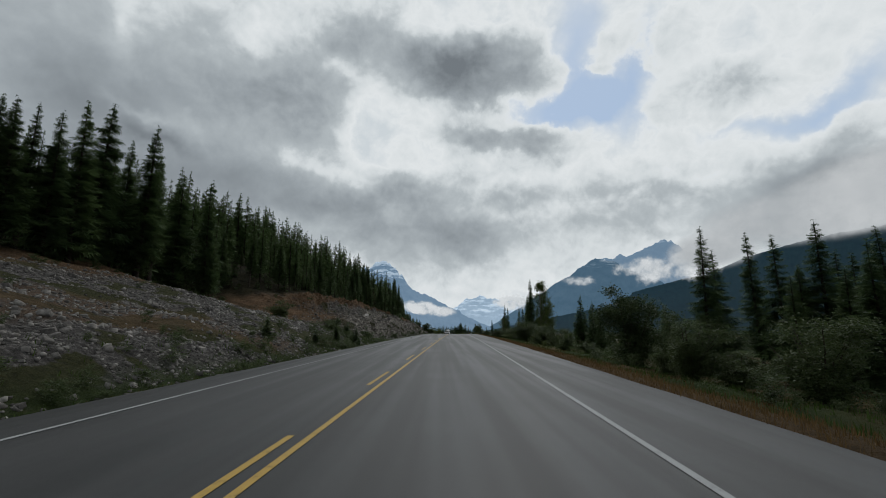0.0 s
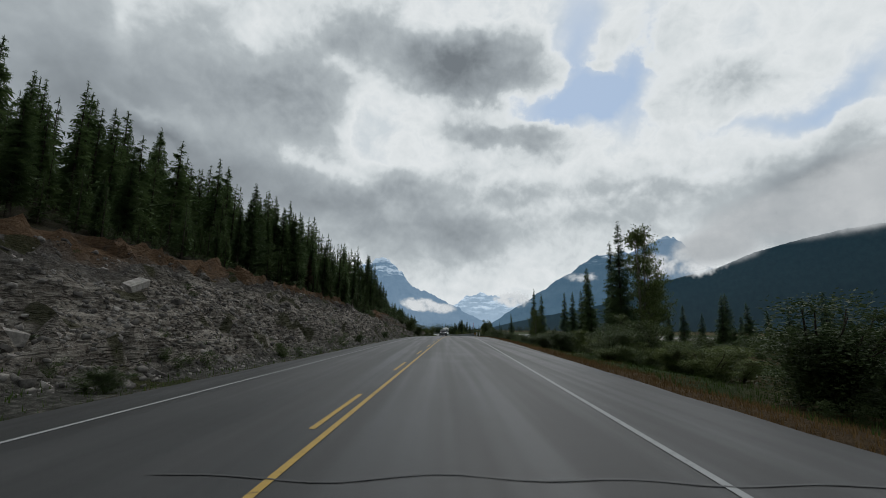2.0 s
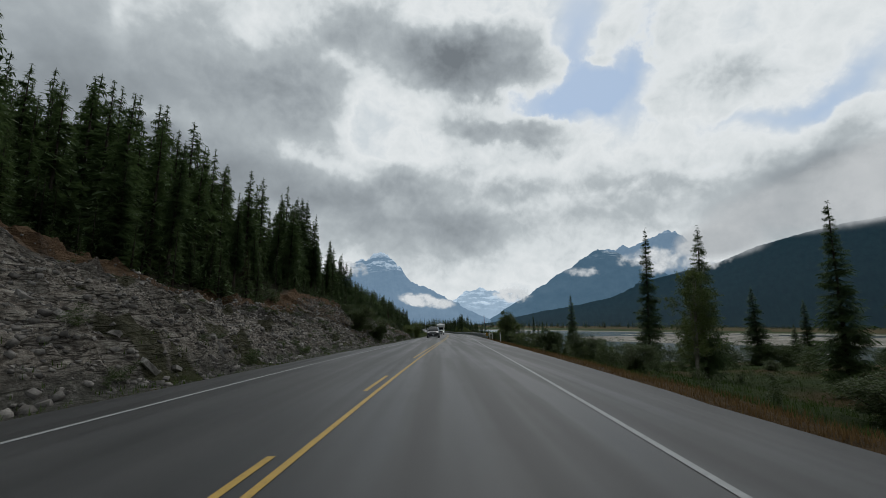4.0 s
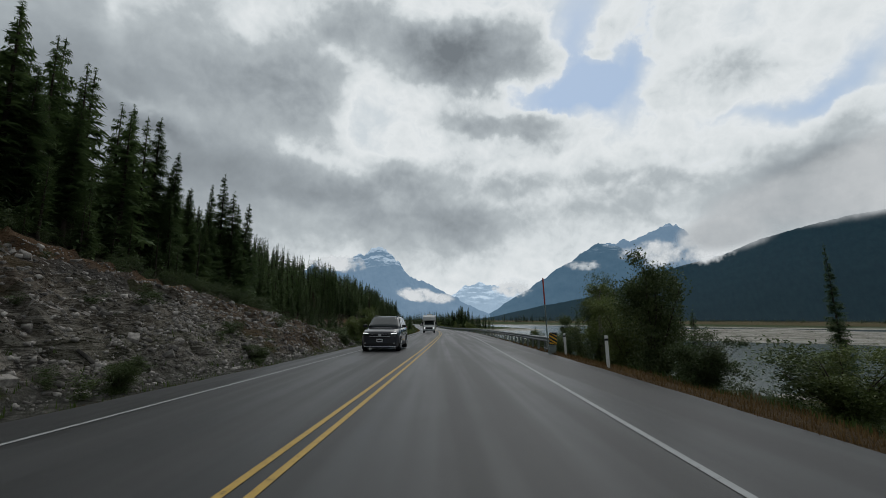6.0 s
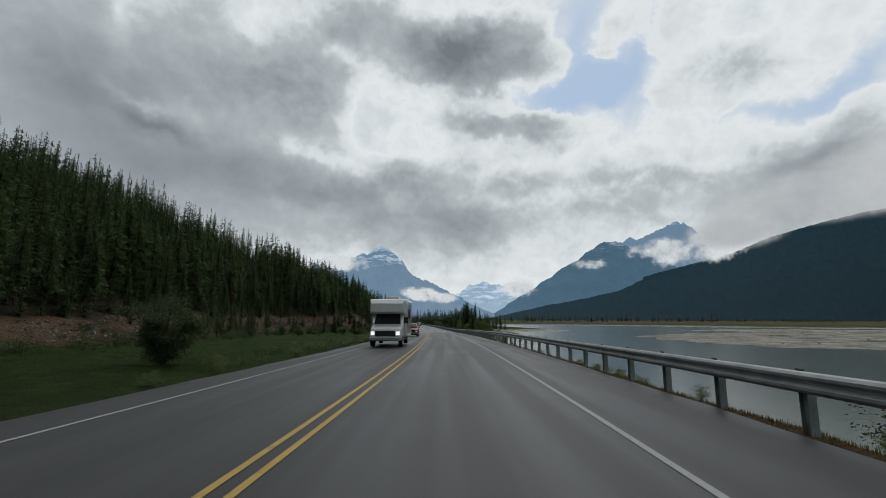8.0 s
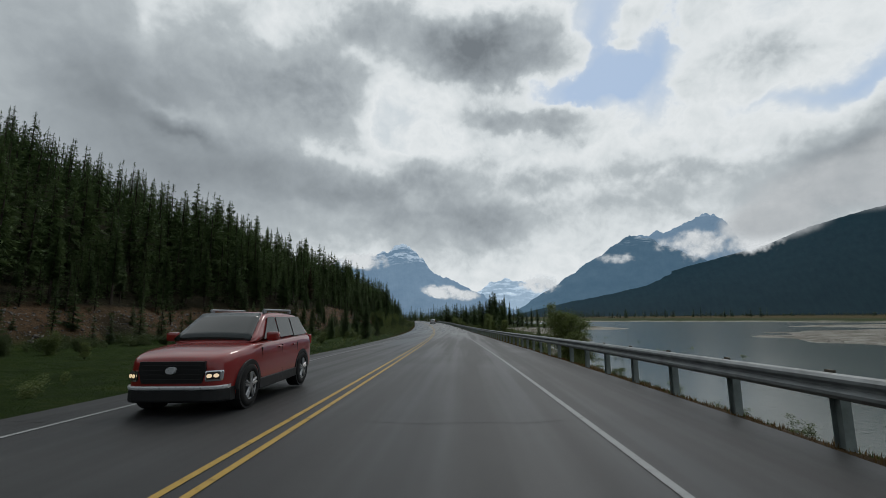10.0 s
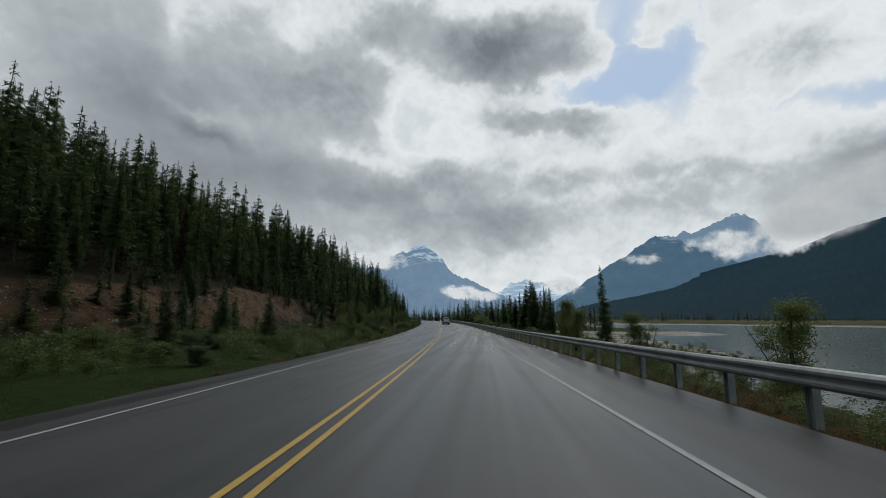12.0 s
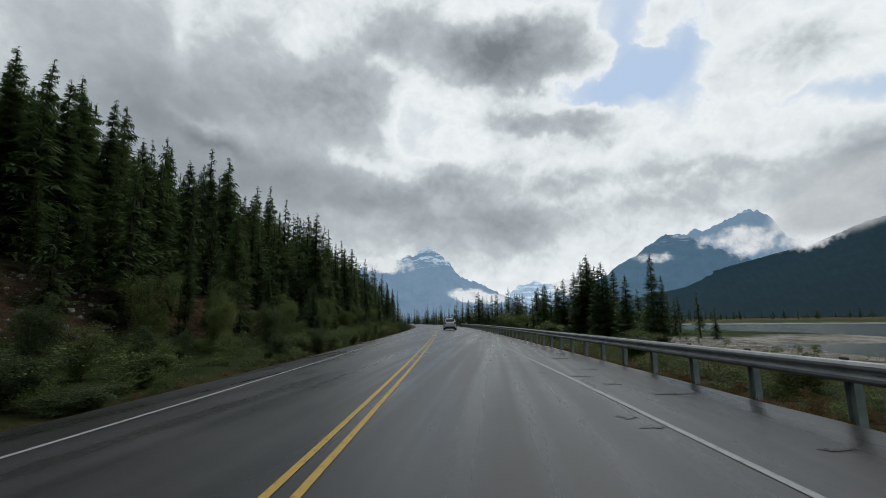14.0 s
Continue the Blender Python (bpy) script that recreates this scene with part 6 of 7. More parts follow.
        for y in (fa, ra):
            bm = bmesh.new()
            arch = []
            for i in range(15):
                a = math.pi * i / 14
                arch.append([(s * (half + dx), y + rr * r * math.cos(a), r + rr * r * math.sin(a)) for rr, dx in ((1.06, 0.012), (1.22, 0.014), (1.24, -0.03), (1.06, -0.10))])
            vs = [[bm.verts.new(p) for p in a] for a in arch]
            for a, b_ in zip(vs[:-1], vs[1:]):
                for i in range(4):
                    j = (i + 1) % 4
                    bm.faces.new((a[i], a[j], b_[j], b_[i]))
            bmesh.ops.recalc_face_normals(bm, faces=bm.faces[:])
            part("wheel_arch", bm, TRIM if style == "small" else body, car, "wheel arch moulding")
            bm = bmesh.new()
            rod(bm, (s * (half - 0.22), y, r), (s * (half + 0.004), y, r), r * 1.08, r * 1.08, 28)
            part("wheel_well", bm, TRIM, car)
            wheel(car, s * (half - 0.085), y, r, 0.235, s)
    ws = [(-half * 0.80, 0.262 * L, belt + 0.03), (half * 0.80, 0.262 * L, belt + 0.03), (half * 0.66, 0.42 * L, roof - 0.06), (-half * 0.66, 0.42 * L, roof - 0.06)]
    bowed("windscreen", [(x, y - 0.034, z + 0.036) for x, y, z in ws], GLASS, car, "tinted windscreen reflecting the sky", 0.035, 0.06)
    rw = [(half * 0.70, 0.962 * L + 0.015, belt + 0.13), (-half * 0.70, 0.962 * L + 0.015, belt + 0.13), (-half * 0.62, 0.905 * L + 0.03, roof - 0.10), (half * 0.62, 0.905 * L + 0.03, roof - 0.10)]
    panel("rear_screen", rw, GLASS, car, "tinted rear screen", 0.05)
    # nose
    bm = bmesh.new()
    gw, gz0, gz1 = half * (0.56 if style == "small" else 0.52), hood * (0.50 if style == "small" else 0.60), hood * (0.84 if style == "small" else 0.86)
    loft(bm, [[(-gw * k, yy, gz0 + 0.02 * (1 - k)), (-gw * 1.12 * k, yy, (gz0 + gz1) / 2 + 0.05), (-gw * 1.08 * k, yy, gz1), (gw * 1.08 * k, yy, gz1), (gw * 1.12 * k, yy, (gz0 + gz1) / 2 + 0.05), (gw * k, yy, gz0 + 0.02 * (1 - k))][::-1] for yy, k in ((0.12, 1.0), (-0.012, 0.97))])
    grille = part("grille", bm, TRIM, car, "black front grille")
    for i in range(4):
        bm = bmesh.new()
        z = gz0 + (gz1 - gz0) * (i + 0.7) / 4.6
        box(bm, -gw * (0.95 if style == "small" else 1.05), gw * (0.95 if style == "small" else 1.05), -0.03, -0.008, z - 0.012, z + 0.012)
        part("slat", bm, TRIM if style == "small" else (BRIGHT_TRIM if i in (1, 3) else TRIM), grille)
    bm = bmesh.new()
    rod(bm, (0, -0.055, (gz0 + gz1) / 2 + 0.03), (0, -0.010, (gz0 + gz1) / 2 + 0.03), 0.075, 0.085, 20)
    for v in bm.verts:
        v.co.z = (gz0 + gz1) / 2 + 0.03 + (v.co.z - (gz0 + gz1) / 2 - 0.03) * 0.66
    part("emblem", bm, BRIGHT_TRIM, grille, "plain chrome emblem")
    bm = bmesh.new()
    if style == "small":
        wrapped(bm, half * 0.95, 0.19, 0.385, 0.03, 0.24, 0.16, 0.03)
    else:
        wrapped(bm, half * 0.86, 0.26, 0.42, 0.02, 0.12, 0.14, 0.03)
    part("lower_bumper", bm, TRIM, car, "black lower air intake")
    bm = bmesh.new()
    if style == "small":
        wrapped(bm, half * 0.93, 0.375, 0.43, 0.045, 0.20, 0.10, 0.015)
    else:
        wrapped(bm, half * 0.84, 0.225, 0.255, 0.035, 0.10, 0.08, 0.008)
    part("skid_strip", bm, BRIGHT_TRIM, car, "silver bumper strip")
    for s in (-1, 1):
        a = half * 0.61
        if style == "small":
            bm = bmesh.new()
            box(bm, min(s * a, s * half * 0.86), max(s * a, s * half * 0.86), -0.03, 0.20, gz0 + 0.02, gz0 + 0.19, 0.035)
            swept(bm, a)
            lamp = part("headlight", bm, CHROME, car, "square headlamp surround")
            bm = bmesh.new()
            box(bm, min(s * (a + 0.02), s * (half * 0.86 - 0.02)), max(s * (a + 0.02), s * (half * 0.86 - 0.02)), -0.04, 0.1, gz0 + 0.05, gz0 + 0.17, 0.025)
            swept(bm, a)
            part("lens", bm, TRIM, lamp, "dark lamp lens")
            bm = bmesh.new()
            for c in (0.065, 0.145):
                rod(bm, (s * (a + c), -0.052, gz0 + 0.11), (s * (a + c), 0.02, gz0 + 0.11), 0.03, 0.03, 12)
            swept(bm, a)
            part("bulb", bm, LAMP_WARM, lamp, "two lit round bulbs")
            panel("running_light", [(s * a, 0.075, gz1 - 0.02), (s * half * 0.88, 0.30, gz1 + 0.005), (s * half * 0.86, 0.34, gz1 + 0.055), (s * a, 0.11, gz1 + 0.03)][::s], LAMP_CLEAR, car, "slim upper lamp")
        else:
            panel("headlight", [(s * gw * 1.06, -0.05, gz1 - 0.14), (s * half * 0.88, 0.07, gz1 - 0.12), (s * half * 0.88, 0.11, gz1 - 0.01), (s * gw * 1.06, -0.03, gz1 - 0.02)][::s], GLASS, car, "dark glazed headlamp", 0.10)
            panel("running_light", [(s * half * 0.60, -0.045, gz1 - 0.035), (s * half * 0.89, 0.075, gz1 - 0.025), (s * half * 0.89, 0.095, gz1 + 0.005), (s * half * 0.60, -0.04, gz1 - 0.015)][::s], LAMP_WHITE, car, "lit daytime running lamp", 0.05)
            bm = bmesh.new()
            rod(bm, (s * half * 0.76, 0.0, 0.40), (s * half * 0.76, 0.2, 0.40), 0.04, 0.04, 14)
            part("fog_lamp", bm, LAMP_CLEAR, car)
        bm = bmesh.new()
        box(bm, min(s * half * 0.66, s * half * 0.93), max(s * half * 0.66, s * half * 0.93), L * 0.965, L * 1.002, belt - 0.20, belt + 0.02, 0.03)
        part("tail_light", bm, TAIL, car, "red tail lamp")
    for yy, zz_ in ((-0.045, gz0 - 0.10), (L + 0.004, belt - 0.20))[1 if style == "small" else 0:]:
        bm = bmesh.new()
        box(bm, -0.155, 0.155, yy, yy + 0.02, zz_ - 0.08, zz_ + 0.08, 0.006)
        pl = part("number_plate", bm, PLATE, car, "white plate with a plain dark bar")
        bm = bmesh.new()
        yb = yy - 0.004 if yy < 0 else yy + 0.02
        box(bm, -0.11, 0.11, yb, yb + 0.004, zz_ - 0.03, zz_ + 0.03)
        part("bar", bm, TRIM, pl)
    bm = bmesh.new()
    box(bm, -half * 0.78, half * 0.78, L * 0.985, L + 0.015, 0.26, 0.52, 0.03)
    part("rear_bumper", bm, TRIM, car, "black rear bumper")
    bm = bmesh.new()
    box(bm, -half * 0.85, half * 0.85, 0.15 * L, 0.92 * L, 0.17, 0.34)
    part("underbody", bm, TRIM, car)
    car.matrix_world = m
    return car


def car_pose(u, y, back=0.0):
    x, yy = on_road(u, y)
    return pose(x, yy, float(road_z(y)) + 0.004, 0, 0, math.degrees(float(road_turn(y))) + back)


suv("suv", "dark grey family suv coming along the oncoming lane", car_pose(-2.12, 169.95), 4.48, 0.96, 1.78, CHARCOAL, "large")
suv("compact_suv", "red compact suv with lit headlamps in the oncoming lane", car_pose(-1.98, 251.2), 4.05, 0.83, 1.57, RED, "small")
suv("wagon", "white suv driving ahead in the same lane", car_pose(2.0, 407.0 + 4.6, 180), 4.6, 0.93, 1.72, SILVER, "large")


def motorhome(m):
    home = tagged(new("motorhome"), "white cab-over motorhome coming along the oncoming lane", "motorhome")
    bm = bmesh.new()
    box(bm, -1.15, 1.15, 1.9, 6.0, 0.55, 2.95, 0.10)
    part("coach_body", bm, CREAM, home)
    bm = bmesh.new()
    sec = [[(-1.12 * k, y, z0), (1.12 * k, y, z0), (1.12 * k, y, z1), (-1.12 * k, y, z1)] for y, k, z0, z1 in ((0.72, 0.88, 2.12, 2.62), (1.0, 0.97, 2.0, 2.85), (1.95, 1.0, 1.95, 2.95))]
    loft(bm, sec)
    part("overcab_bunk", bm, CREAM, home, "rounded sleeping bunk over the cab")
    bm = bmesh.new()
    loft(bm, [ring(y, h, z0, z1) for y, h, z0, z1 in ((0.0, 0.80, 0.45, 0.95), (0.06, 0.92, 0.38, 1.12), (0.7, 0.97, 0.36, 1.25), (1.0, 0.98, 0.36, 1.35), (1.55, 0.98, 0.36, 2.0), (2.0, 0.98, 0.36, 2.02))])
    part("cab", bm, CREAM, home, smooth=True)
    panel("windscreen", [(-0.82, 0.98, 1.38), (0.82, 0.98, 1.38), (0.74, 1.48, 1.97), (-0.74, 1.48, 1.97)], GLASS, home, "dark windscreen", 0.03)
    bm = bmesh.new()
    box(bm, -0.60, 0.60, -0.03, 0.10, 0.66, 0.98, 0.03)
    part("grille", bm, TRIM, home, "dark grille")
    bm = bmesh.new()
    box(bm, -0.95, 0.95, -0.10, 0.05, 0.42, 0.60, 0.03)
    part("bumper", bm, ALLOY, home, "pale bumper")
    for s in (-1, 1):
        bm = bmesh.new()
        box(bm, min(s * 0.64, s * 0.86), max(s * 0.64, s * 0.86), -0.02, 0.08, 0.72, 0.94, 0.03)
        part("headlight", bm, LAMP_WHITE, home, "lit headlamp")
        bm = bmesh.new()
        box(bm, min(s * 1.0, s * 1.28), max(s * 1.0, s * 1.28), 1.05, 1.17, 1.40, 1.80, 0.03)
        part("mirror", bm, TRIM, home)
        bm = bmesh.new()
        box(bm, s * 1.155 - 0.012, s * 1.155 + 0.012, 3.0, 4.2, 1.7, 2.35, 0.01)
        part("window", bm, GLASS, home)
        bm = bmesh.new()
        box(bm, s * 1.156 - 0.008, s * 1.156 + 0.008, 2.1, 5.9, 1.25, 1.40, 0.004)
        part("side_band", bm, POST_STEEL, home, "grey side stripe")
        for y in (0.95, 4.6):
            wheel(home, s * 0.86, y, 0.37, 0.24, s)
    bm = bmesh.new()
    box(bm, -0.45, 0.45, 3.4, 4.3, 2.93, 3.20, 0.05)
    part("roof_unit", bm, CREAM, home, "roof air unit")
    bm = bmesh.new()
    box(bm, -0.95, 0.95, 0.9, 5.8, 0.34, 0.60)
    part("underbody", bm, TRIM, home)
    home.matrix_world = m


motorhome(car_pose(-1.9, 222.9))

# ---- stones on the cut bank, grass on the verges ----
def stone_mesh(seed):
    r = random.Random(seed)
    bm = bmesh.new()
    bmesh.ops.create_icosphere(bm, subdivisions=1, radius=0.5)
    for v in bm.verts:
        v.co *= r.uniform(0.72, 1.15)
        v.co.x = max(-0.42, min(0.42, v.co.x))
        v.co.z = max(-0.30, min(0.28, v.co.z))
    me = finish(bm, "stone", STONE)
    return me


def block_mesh_of(seed):
    """An angular block broken along the bedding."""
    r = random.Random(seed)
    bm = bmesh.new()
    bmesh.ops.create_cube(bm, size=1)
    for v in bm.verts:
        v.co = Vector((v.co.x * r.uniform(0.75, 1.15), v.co.y * r.uniform(0.6, 1.1), v.co.z * r.uniform(0.35, 0.75)))
    bmesh.ops.bevel(bm, geom=bm.edges[:], offset=0.025, segments=1, affect="EDGES")
    return finish(bm, "stone", STONE)


STONES = [stone_mesh(k) for k in range(6)] + [block_mesh_of(20 + k) for k in range(8)]
STONE_ARR = []
for me in STONES:
    me.calc_loop_triangles()
    STONE_ARR.append((np.array([tuple(v.co) for v in me.vertices]), np.array([tuple(t.vertices) for t in me.loop_triangles])))
r3 = random.Random(77)
cut = tagged(new("rock_cut"), "heap of pale broken stones on the cut bank", "rocks")


def bank_spot(y0, y1, lo, hi):
    y = r3.uniform(y0, y1)
    f, c, h, _ = [float(v) for v in bank(y)]
    t = r3.uniform(lo, hi)
    u = f + (c - f) * t
    return u, y, t


def surf(u, y):
    """Height of the ground sheet, relief included."""
    i = min(max(int(np.searchsorted(gy, y)) - 1, 0), len(gy) - 2)
    j = min(max(int(np.searchsorted(gu, u)) - 1, 0), len(gu) - 2)
    a, b_ = (y - gy[i]) / (gy[i + 1] - gy[i]), (u - gu[j]) / (gu[j + 1] - gu[j])
    return float(GZ[i, j] * (1 - a) * (1 - b_) + GZ[i, j + 1] * (1 - a) * b_ + GZ[i + 1, j] * a * (1 - b_) + GZ[i + 1, j + 1] * a * b_)


for k in range(150):
    # blocks of bedrock that follow the dip of the beds
    u, y, t = bank_spot(56, 178, 0.0, 0.72)
    s = r3.uniform(0.22, 0.6)
    ob = new("stone", STONES[6 + r3.randrange(8)])
    ob.parent = cut
    ob.matrix_world = pose(float(road_x(y)) + u, y, surf(u, y) - 0.24 * s, r3.gauss(16, 9), r3.gauss(24, 9), r3.gauss(75, 16)) @ Matrix.Diagonal((s * r3.uniform(0.9, 1.4), s * r3.uniform(0.8, 1.2), s * r3.uniform(0.6, 1.0), 1))
for k in range(145):
    u, y, t = bank_spot(2, 184, -0.03, 0.75)
    s = min(0.7, 0.12 + r3.expovariate(9.0)) * (1.0 if y > 54 else 0.45)
    ob = new("stone", STONES[r3.randrange(14)])
    ob.parent = cut
    ob.matrix_world = pose(float(road_x(y)) + u, y, surf(u, y) + 0.04 * s, r3.uniform(-30, 30), r3.uniform(-25, 35), r3.uniform(0, 360)) @ Matrix.Diagonal((s * r3.uniform(0.8, 1.5), s, s * r3.uniform(0.6, 1.0), 1))


PEBBLES = []
for k in range(7):
    r = random.Random(900 + k)
    corner = np.array([(x * r.uniform(0.30, 0.55), y * r.uniform(0.30, 0.55), z * r.uniform(0.18, 0.40)) for x in (-1, 1) for y in (-1, 1) for z in (-1, 1)])
    PEBBLES.append((corner, np.array([(0, 1, 3), (0, 3, 2), (4, 6, 7), (4, 7, 5), (0, 4, 5), (0, 5, 1), (2, 3, 7), (2, 7, 6), (0, 2, 6), (0, 6, 4), (1, 5, 7), (1, 7, 3)])))


def scatter_stones(count, spot, smin, smean, smax, label, bedded=False, small=False):
    V, T, base = [], [], 0
    for k in range(count):
        u, y, t = spot()
        if u < 0 and y < 190 and r3.random() < 0.92 * mossy(float(road_x(y)) + u, y):
            continue
        v, tr = PEBBLES[r3.randrange(7)] if small else STONE_ARR[6 + r3.randrange(8) if bedded else r3.randrange(14)]
        s = min(smax, smin + r3.expovariate(1 / smean))
        turn = (r3.gauss(0.28, 0.2), r3.gauss(0.42, 0.2), r3.gauss(1.3, 0.3)) if bedded else (r3.uniform(-0.6, 0.6), r3.uniform(-0.6, 0.6), r3.uniform(0, 6.28))
        m = np.array(Euler(turn).to_matrix()) * s
        if bedded:
            m = m @ np.diag((r3.uniform(0.9, 1.5), r3.uniform(0.8, 1.2), r3.uniform(0.5, 1.0)))
        V.append(v @ m.T + (float(road_x(y)) + u, y, surf(u, y) - (0.2 if bedded else -0.05) * s))
        T.append(tr + base)
        base += len(v)
    tagged(new("rubble", tri_mesh("rubble", np.concatenate(V), np.concatenate(T), [STONE])), label, "rubble", kind="stuff")


scatter_stones(6500, lambda: bank_spot(0, 50, 0.0, 0.85), 0.04, 0.055, 0.40, "loose grey stones and gravel on the scree slope")
def fan_spot():
    """Pale stones spilled down the scree between y 28 and 47."""
    y = min(49.0, max(20.0, r3.gauss(38, 6)))
    f, c, h, _ = [float(v) for v in bank(y)]
    t = r3.betavariate(1.5, 2.0)
    return f + (c - f) * t, y + (1 - t) * 2.0, t


scatter_stones(3200, lambda: bank_spot(4, 50, -0.02, 0.5), 0.06, 0.05, 0.32, "pale angular stones along the foot of the scree")
scatter_stones(3800, fan_spot, 0.05, 0.055, 0.30, "pale broken stones spilled down the scree")
scatter_stones(3800, lambda: bank_spot(50, 186, -0.02, 0.9), 0.05, 0.06, 0.40, "broken pale rock debris over the rock cut")
scatter_stones(1000, lambda: bank_spot(124, 187, -0.02, 0.85), 0.06, 0.08, 0.55, "loose angular stones in the brown earth of the cut")
scatter_stones(7000, lambda: bank_spot(54, 182, 0.0, 0.82), 0.06, 0.07, 0.38, "stepped ledges of bedded grey rock", True)
scatter_stones(11000, lambda: bank_spot(0, 52, -0.03, 0.9), 0.03, 0.045, 0.22, "small grey chips over the scree slope", small=True)
scatter_stones(17000, lambda: bank_spot(120, 188, -0.03, 0.92), 0.03, 0.045, 0.24, "small broken chips over the earth of the cut", small=True)
scatter_stones(7000, lambda: bank_spot(52, 124, -0.04, 0.55), 0.04, 0.055, 0.26, "small pale chips at the foot of the rock cut", small=True)
scatter_stones(5200, lambda: bank_spot(225, 366, 0.1, 1.0), 0.04, 0.06, 0.3, "small pale stones over the earth bank", small=True)
scatter_stones(900, lambda: bank_spot(225, 365, 0.1, 0.95), 0.05, 0.08, 0.4, "stones in the brown earth bank")


def bar_spot():
    while True:
        u, y = r3.uniform(30, 170), r3.uniform(255, 400)
        if surf(u, y) > WATER_Z + 0.06:
            return u, y, 0


def grass(name, count, spot, h0, h1, material, label, width=0.02):
    V, T = [], []
    for k in range(count):
        u, y = spot()
        x, z = float(road_x(y)) + u, surf(u, y)
        for j in range(3):
            a, h = r3.uniform(0, 6.28), r3.uniform(h0, h1)
            lean = r3.uniform(0.1, 0.6) * h
            dx, dy = math.cos(a), math.sin(a)
            ox, oy = r3.gauss(0, 0.06), r3.gauss(0, 0.06)
            b_ = len(V)
            V += [(x + ox - dy * width, y + oy + dx * width, z - 0.03), (x + ox + dy * width, y + oy - dx * width, z - 0.03), (x + ox + dx * lean, y + oy + dy * lean, z + h)]
            T.append((b_, b_ + 1, b_ + 2))
    tagged(new(name, tri_mesh(name, V, T, [material])), label, "grass", kind="stuff")


def right_spot(y0, y1, u0, u1):
    return lambda: (u0 + (u1 - u0) * r3.random() ** 1.5, r3.uniform(y0, y1))


def left_spot(y0, y1, u0, u1):
    return lambda: (u0 + (u1 - u0) * r3.random() ** 1.2, r3.uniform(y0, y1))


grass("dry_grass", 16000, right_spot(2, 180, 6.25, 9.6), 0.04, 0.16, GRASS_DRY, "rusty dry grass on the road verge", 0.012)
scatter_stones(1500, bar_spot, 0.05, 0.10, 0.5, "stones and driftwood scraps on the river gravel bar")
grass("dry_grass", 14000, right_spot(180, 380, 6.3, 8.4), 0.03, 0.10, GRASS_DRY, "dry grass and seed heads under the guardrail", 0.012)
grass("green_grass", 16000, right_spot(2, 200, 8.0, 26.0), 0.06, 0.22, GRASS_GREEN, "green meadow grass beside the road", 0.02)
grass("green_grass", 5000, right_spot(180, 400, 6.6, 10.0), 0.03, 0.12, GRASS_GREEN, "green weeds on the river bank", 0.012)
grass("green_grass", 3500, left_spot(0, 195, -4.7, -8.0), 0.04, 0.18, GRASS_GREEN, "green weeds at the foot of the cut bank", 0.016)
grass("green_grass", 24000, left_spot(200, 420, -4.8, -22.0), 0.02, 0.07, GRASS_GREEN, "bright green grass in the wide roadside ditch", 0.012)
grass("dry_grass", 5000, left_spot(0, 420, -4.6, -5.6), 0.03, 0.11, GRASS_DRY, "dry grass along the pavement edge", 0.010)


# ---- low plants: at the foot of the cut, before the earth bank, under the rail ----
LOW = [leafy(300 + k, 7, 34, 1250, 0.052, 0.0, 1.2) for k in range(4)]


def plants(count, spot, h0, h1, material, label, flat=1.5):
    V, T, base = [], [], 0
    for k in range(count):
        u, y = spot()
        _, _, v, t = LOW[r3.randrange(4)]
        h, a = r3.uniform(h0, h1), r3.uniform(0, 6.28)
        w = h * flat * r3.uniform(0.8, 1.3)
        c, d = math.cos(a) * w, math.sin(a) * w
        V.append(np.stack([v[:, 0] * c - v[:, 1] * d + float(road_x(y)) + u, v[:, 0] * d + v[:, 1] * c + y, v[:, 2] * h + surf(u, y) - 0.03], 1))
        T.append(t + base)
        base += len(v)
    tagged(new("undergrowth", tri_mesh("undergrowth", np.concatenate(V), np.concatenate(T), [material])), label, "undergrowth", kind="stuff")


def foot_spot():
    y = r3.choice((r3.uniform(0, 50), r3.uniform(0, 186)))
    return float(np.interp(y, BANK_Y, FOOT_U)) + 0.5 - abs(r3.gauss(0, 1.1 if y > 50 else 2.2)), y


def slope_spot():
    u, y, t = bank_spot(0, 186, 0.1, 1.0)
    return u, y


def ditch_spot():
    y = r3.uniform(205, 420)
    return float(np.interp(y, BANK_Y, FOOT_U)) + 4.0 - abs(r3.gauss(0, 2.5)) + r3.uniform(0, 2.0), y


def close_spot():
    y = 300 + 125 * r3.random() ** 0.8
    return r3.uniform(-14, -5.6 - max(0.0, 330 - y) * 0.12), y


plants(290, foot_spot, 0.20, 0.65, LEAVES_DARK, "low dark weeds at the foot of the cut bank")
plants(70, lambda: (r3.gauss(-9.5, 2.6), r3.gauss(44.5, 3.2)), 0.2, 0.55, LEAVES_DARK, "low dark shrubs on the grassy hump", 2.2)
plants(110, slope_spot, 0.15, 0.45, LEAVES_DARK, "tufts of moss and creeping shrub on the cut bank", 2.4)
plants(260, ditch_spot, 0.4, 1.2, LEAVES_DARK, "band of dark shrubs below the earth bank")
plants(230, lambda: (-5.3 - 3.0 * r3.random() ** 1.4, r3.uniform(312, 425)), 0.2, 0.7, LEAVES, "low green weeds along the pavement edge", 1.5)
plants(120, lambda: (-5.0 - 1.2 * r3.random(), r3.uniform(300, 425)), 0.08, 0.22, GRASS_DRY, "rusty fallen leaves and weeds at the road edge", 2.0)
plants(330, close_spot, 0.4, 1.3, LEAVES, "thick green shrubs crowding the road edge")
plants(200, right_spot(196, 400, 6.9, 9.5), 0.12, 0.4, LEAVES, "low green plants under the guardrail", 1.8)
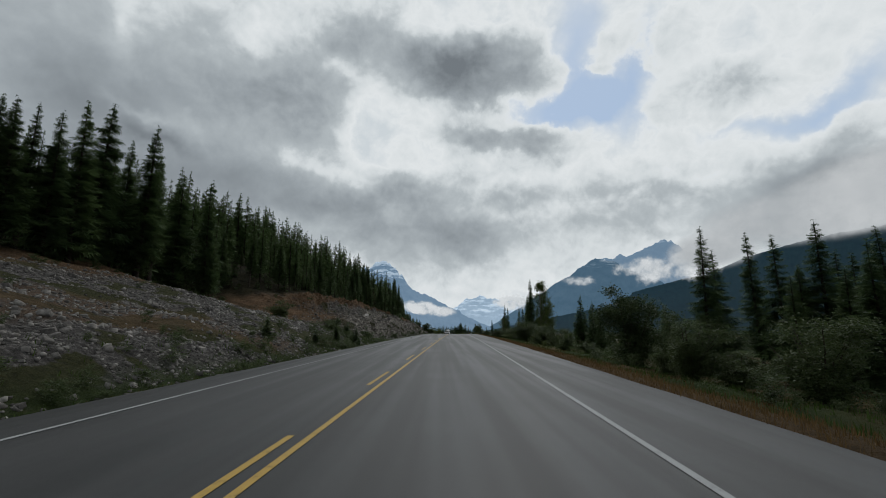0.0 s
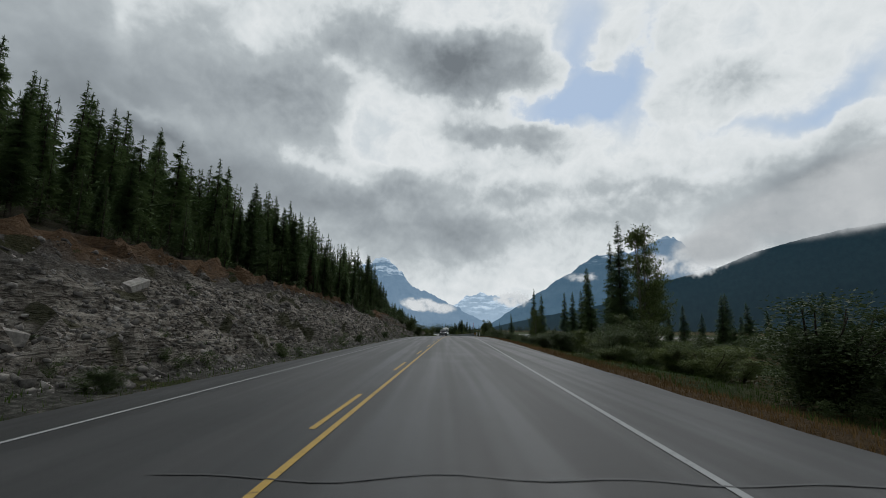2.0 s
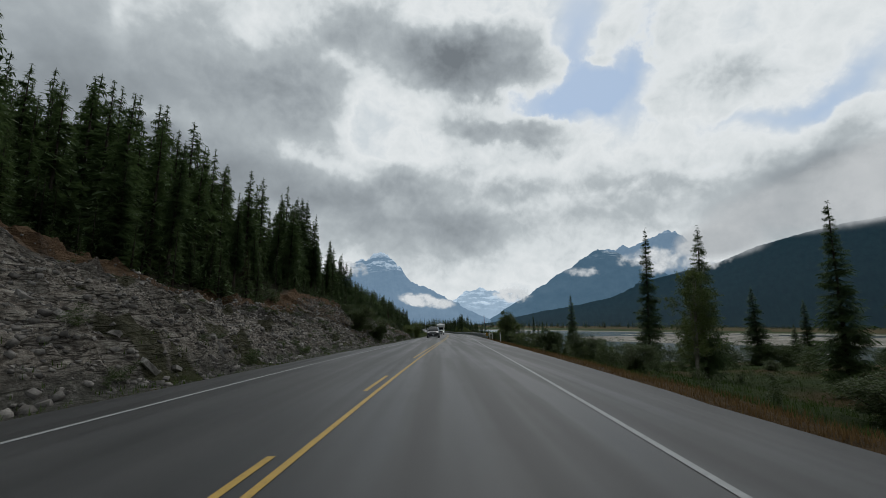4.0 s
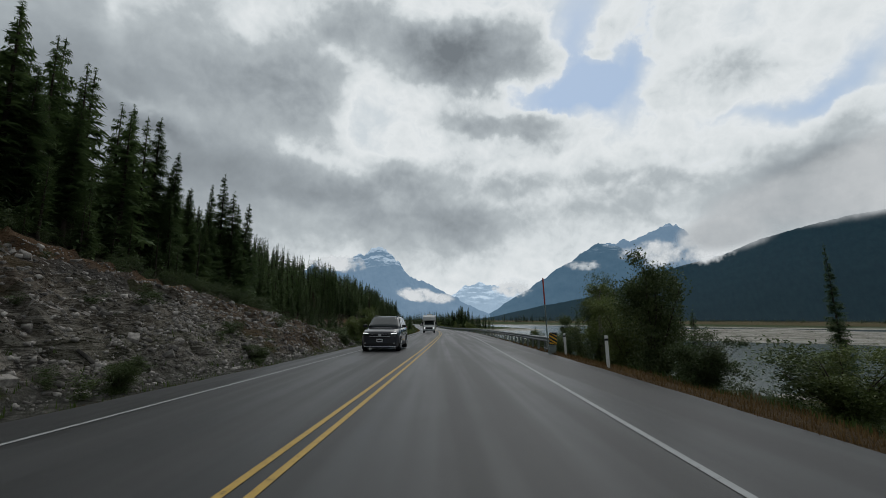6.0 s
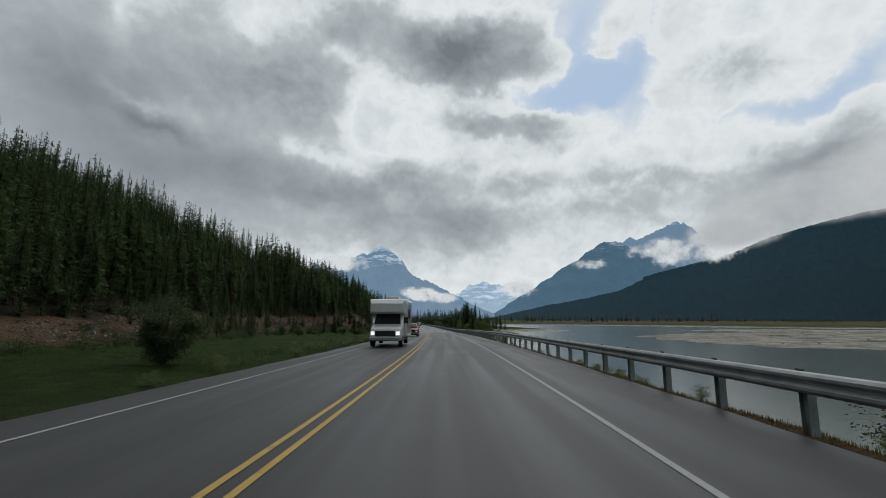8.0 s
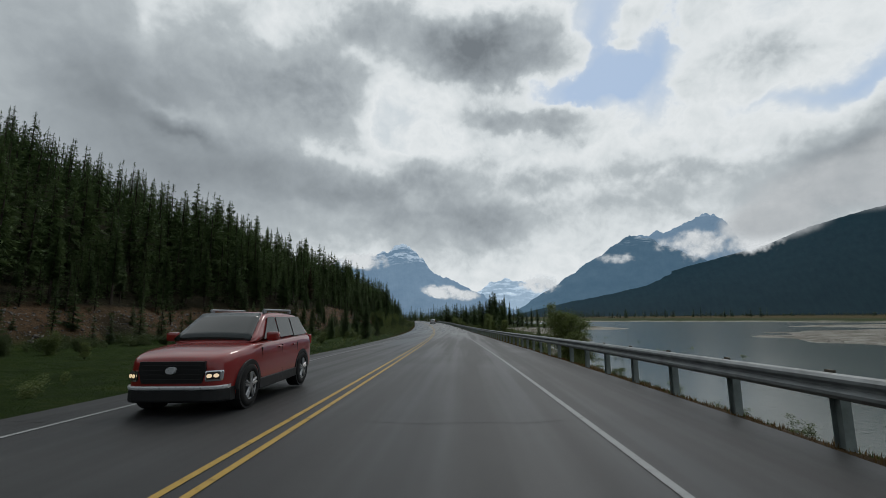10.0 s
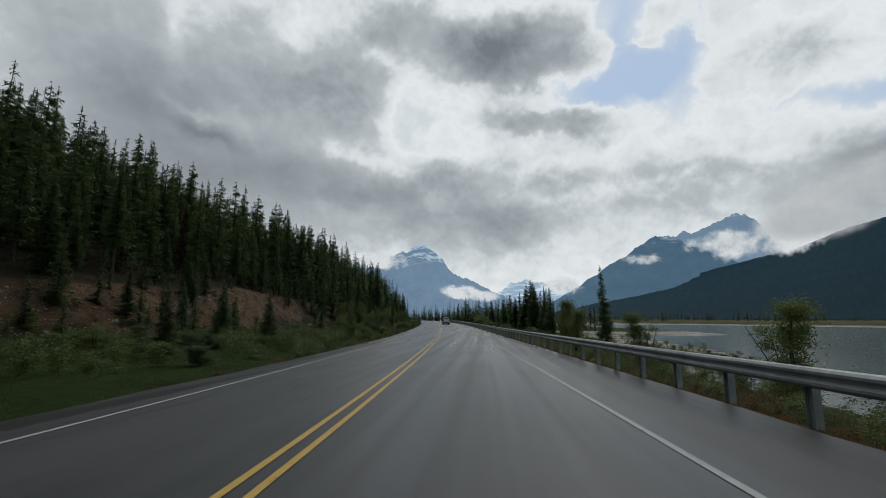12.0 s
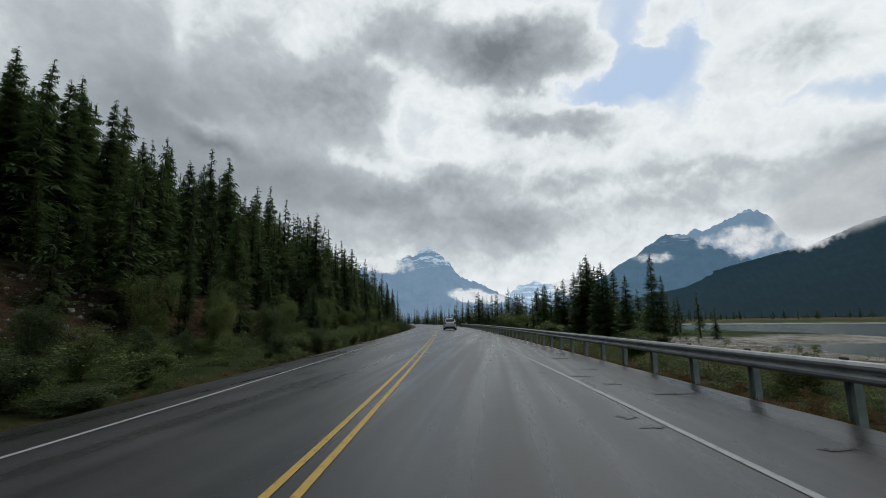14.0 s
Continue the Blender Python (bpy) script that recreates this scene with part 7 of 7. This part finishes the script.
plants(160, right_spot(0, 180, 9.0, 22.0), 0.25, 0.8, LEAVES_DARK, "low shrubs in the riverside meadow")
plants(170, right_spot(300, 420, 8.6, 40.0), 0.3, 1.1, LEAVES, "straggling willow scrub on the gravel flat", 1.2)
grass("dry_grass", 6000, right_spot(300, 420, 8.5, 40.0), 0.10, 0.32, GRASS_DRY, "tall dry grass on the gravel flat", 0.012)
plants(240, lambda: (r3.uniform(17, 58), r3.uniform(26, 165)), 0.8, 2.3, LEAVES_DARK, "continuous dark willow scrub across the riverside meadow", 1.3)
plants(330, right_spot(286, 400, 6.8, 12.0), 0.2, 0.65, LEAVES, "tangled green brush behind the guardrail", 1.5)
plants(230, right_spot(286, 400, 6.7, 10.0), 0.12, 0.35, GRASS_DRY, "rusty autumn weeds under the guardrail", 1.7)
plants(110, lambda: bank_spot(215, 400, 0.0, 1.0)[:2], 0.25, 0.8, LEAVES_DARK, "tufts of shrub clinging to the earth bank", 1.6)
plants(90, lambda: (r3.uniform(9, 26), r3.uniform(290, 345)), 0.4, 1.2, LEAVES_DARK, "olive brush on the widening bank", 1.4)
plants(60, lambda: (7.6 + 8.0 * r3.random() ** 1.3, r3.uniform(166, 204)), 0.4, 1.3, LEAVES_DARK, "dense dark scrub on the bank beside the rail end", 1.2)
plants(90, lambda: (r3.uniform(-9.0, -5.4), r3.uniform(206, 305)), 0.2, 0.6, LEAVES, "low green weeds along the ditch edge", 1.5)
plants(60, lambda: bank_spot(128, 184, 0.15, 1.05)[:2], 0.2, 0.6, LEAVES_DARK, "mossy tufts among the ledges of the cut", 2.2)
plants(70, lambda: (8.2 + 6.0 * r3.random(), r3.uniform(120, 168)), 0.5, 1.5, LEAVES_DARK, "thick dark scrub on the river side of the verge", 1.2)
plants(170, lambda: bank_spot(140, 205, 0.98, 1.7)[:2], 0.3, 1.2, LEAVES_DARK, "dark brush between the cut and the forest", 1.5)
plants(230, lambda: bank_spot(0, 205, 0.92, 1.5)[:2], 0.3, 1.1, LEAVES_DARK, "dark undergrowth along the crest of the cut", 1.5)
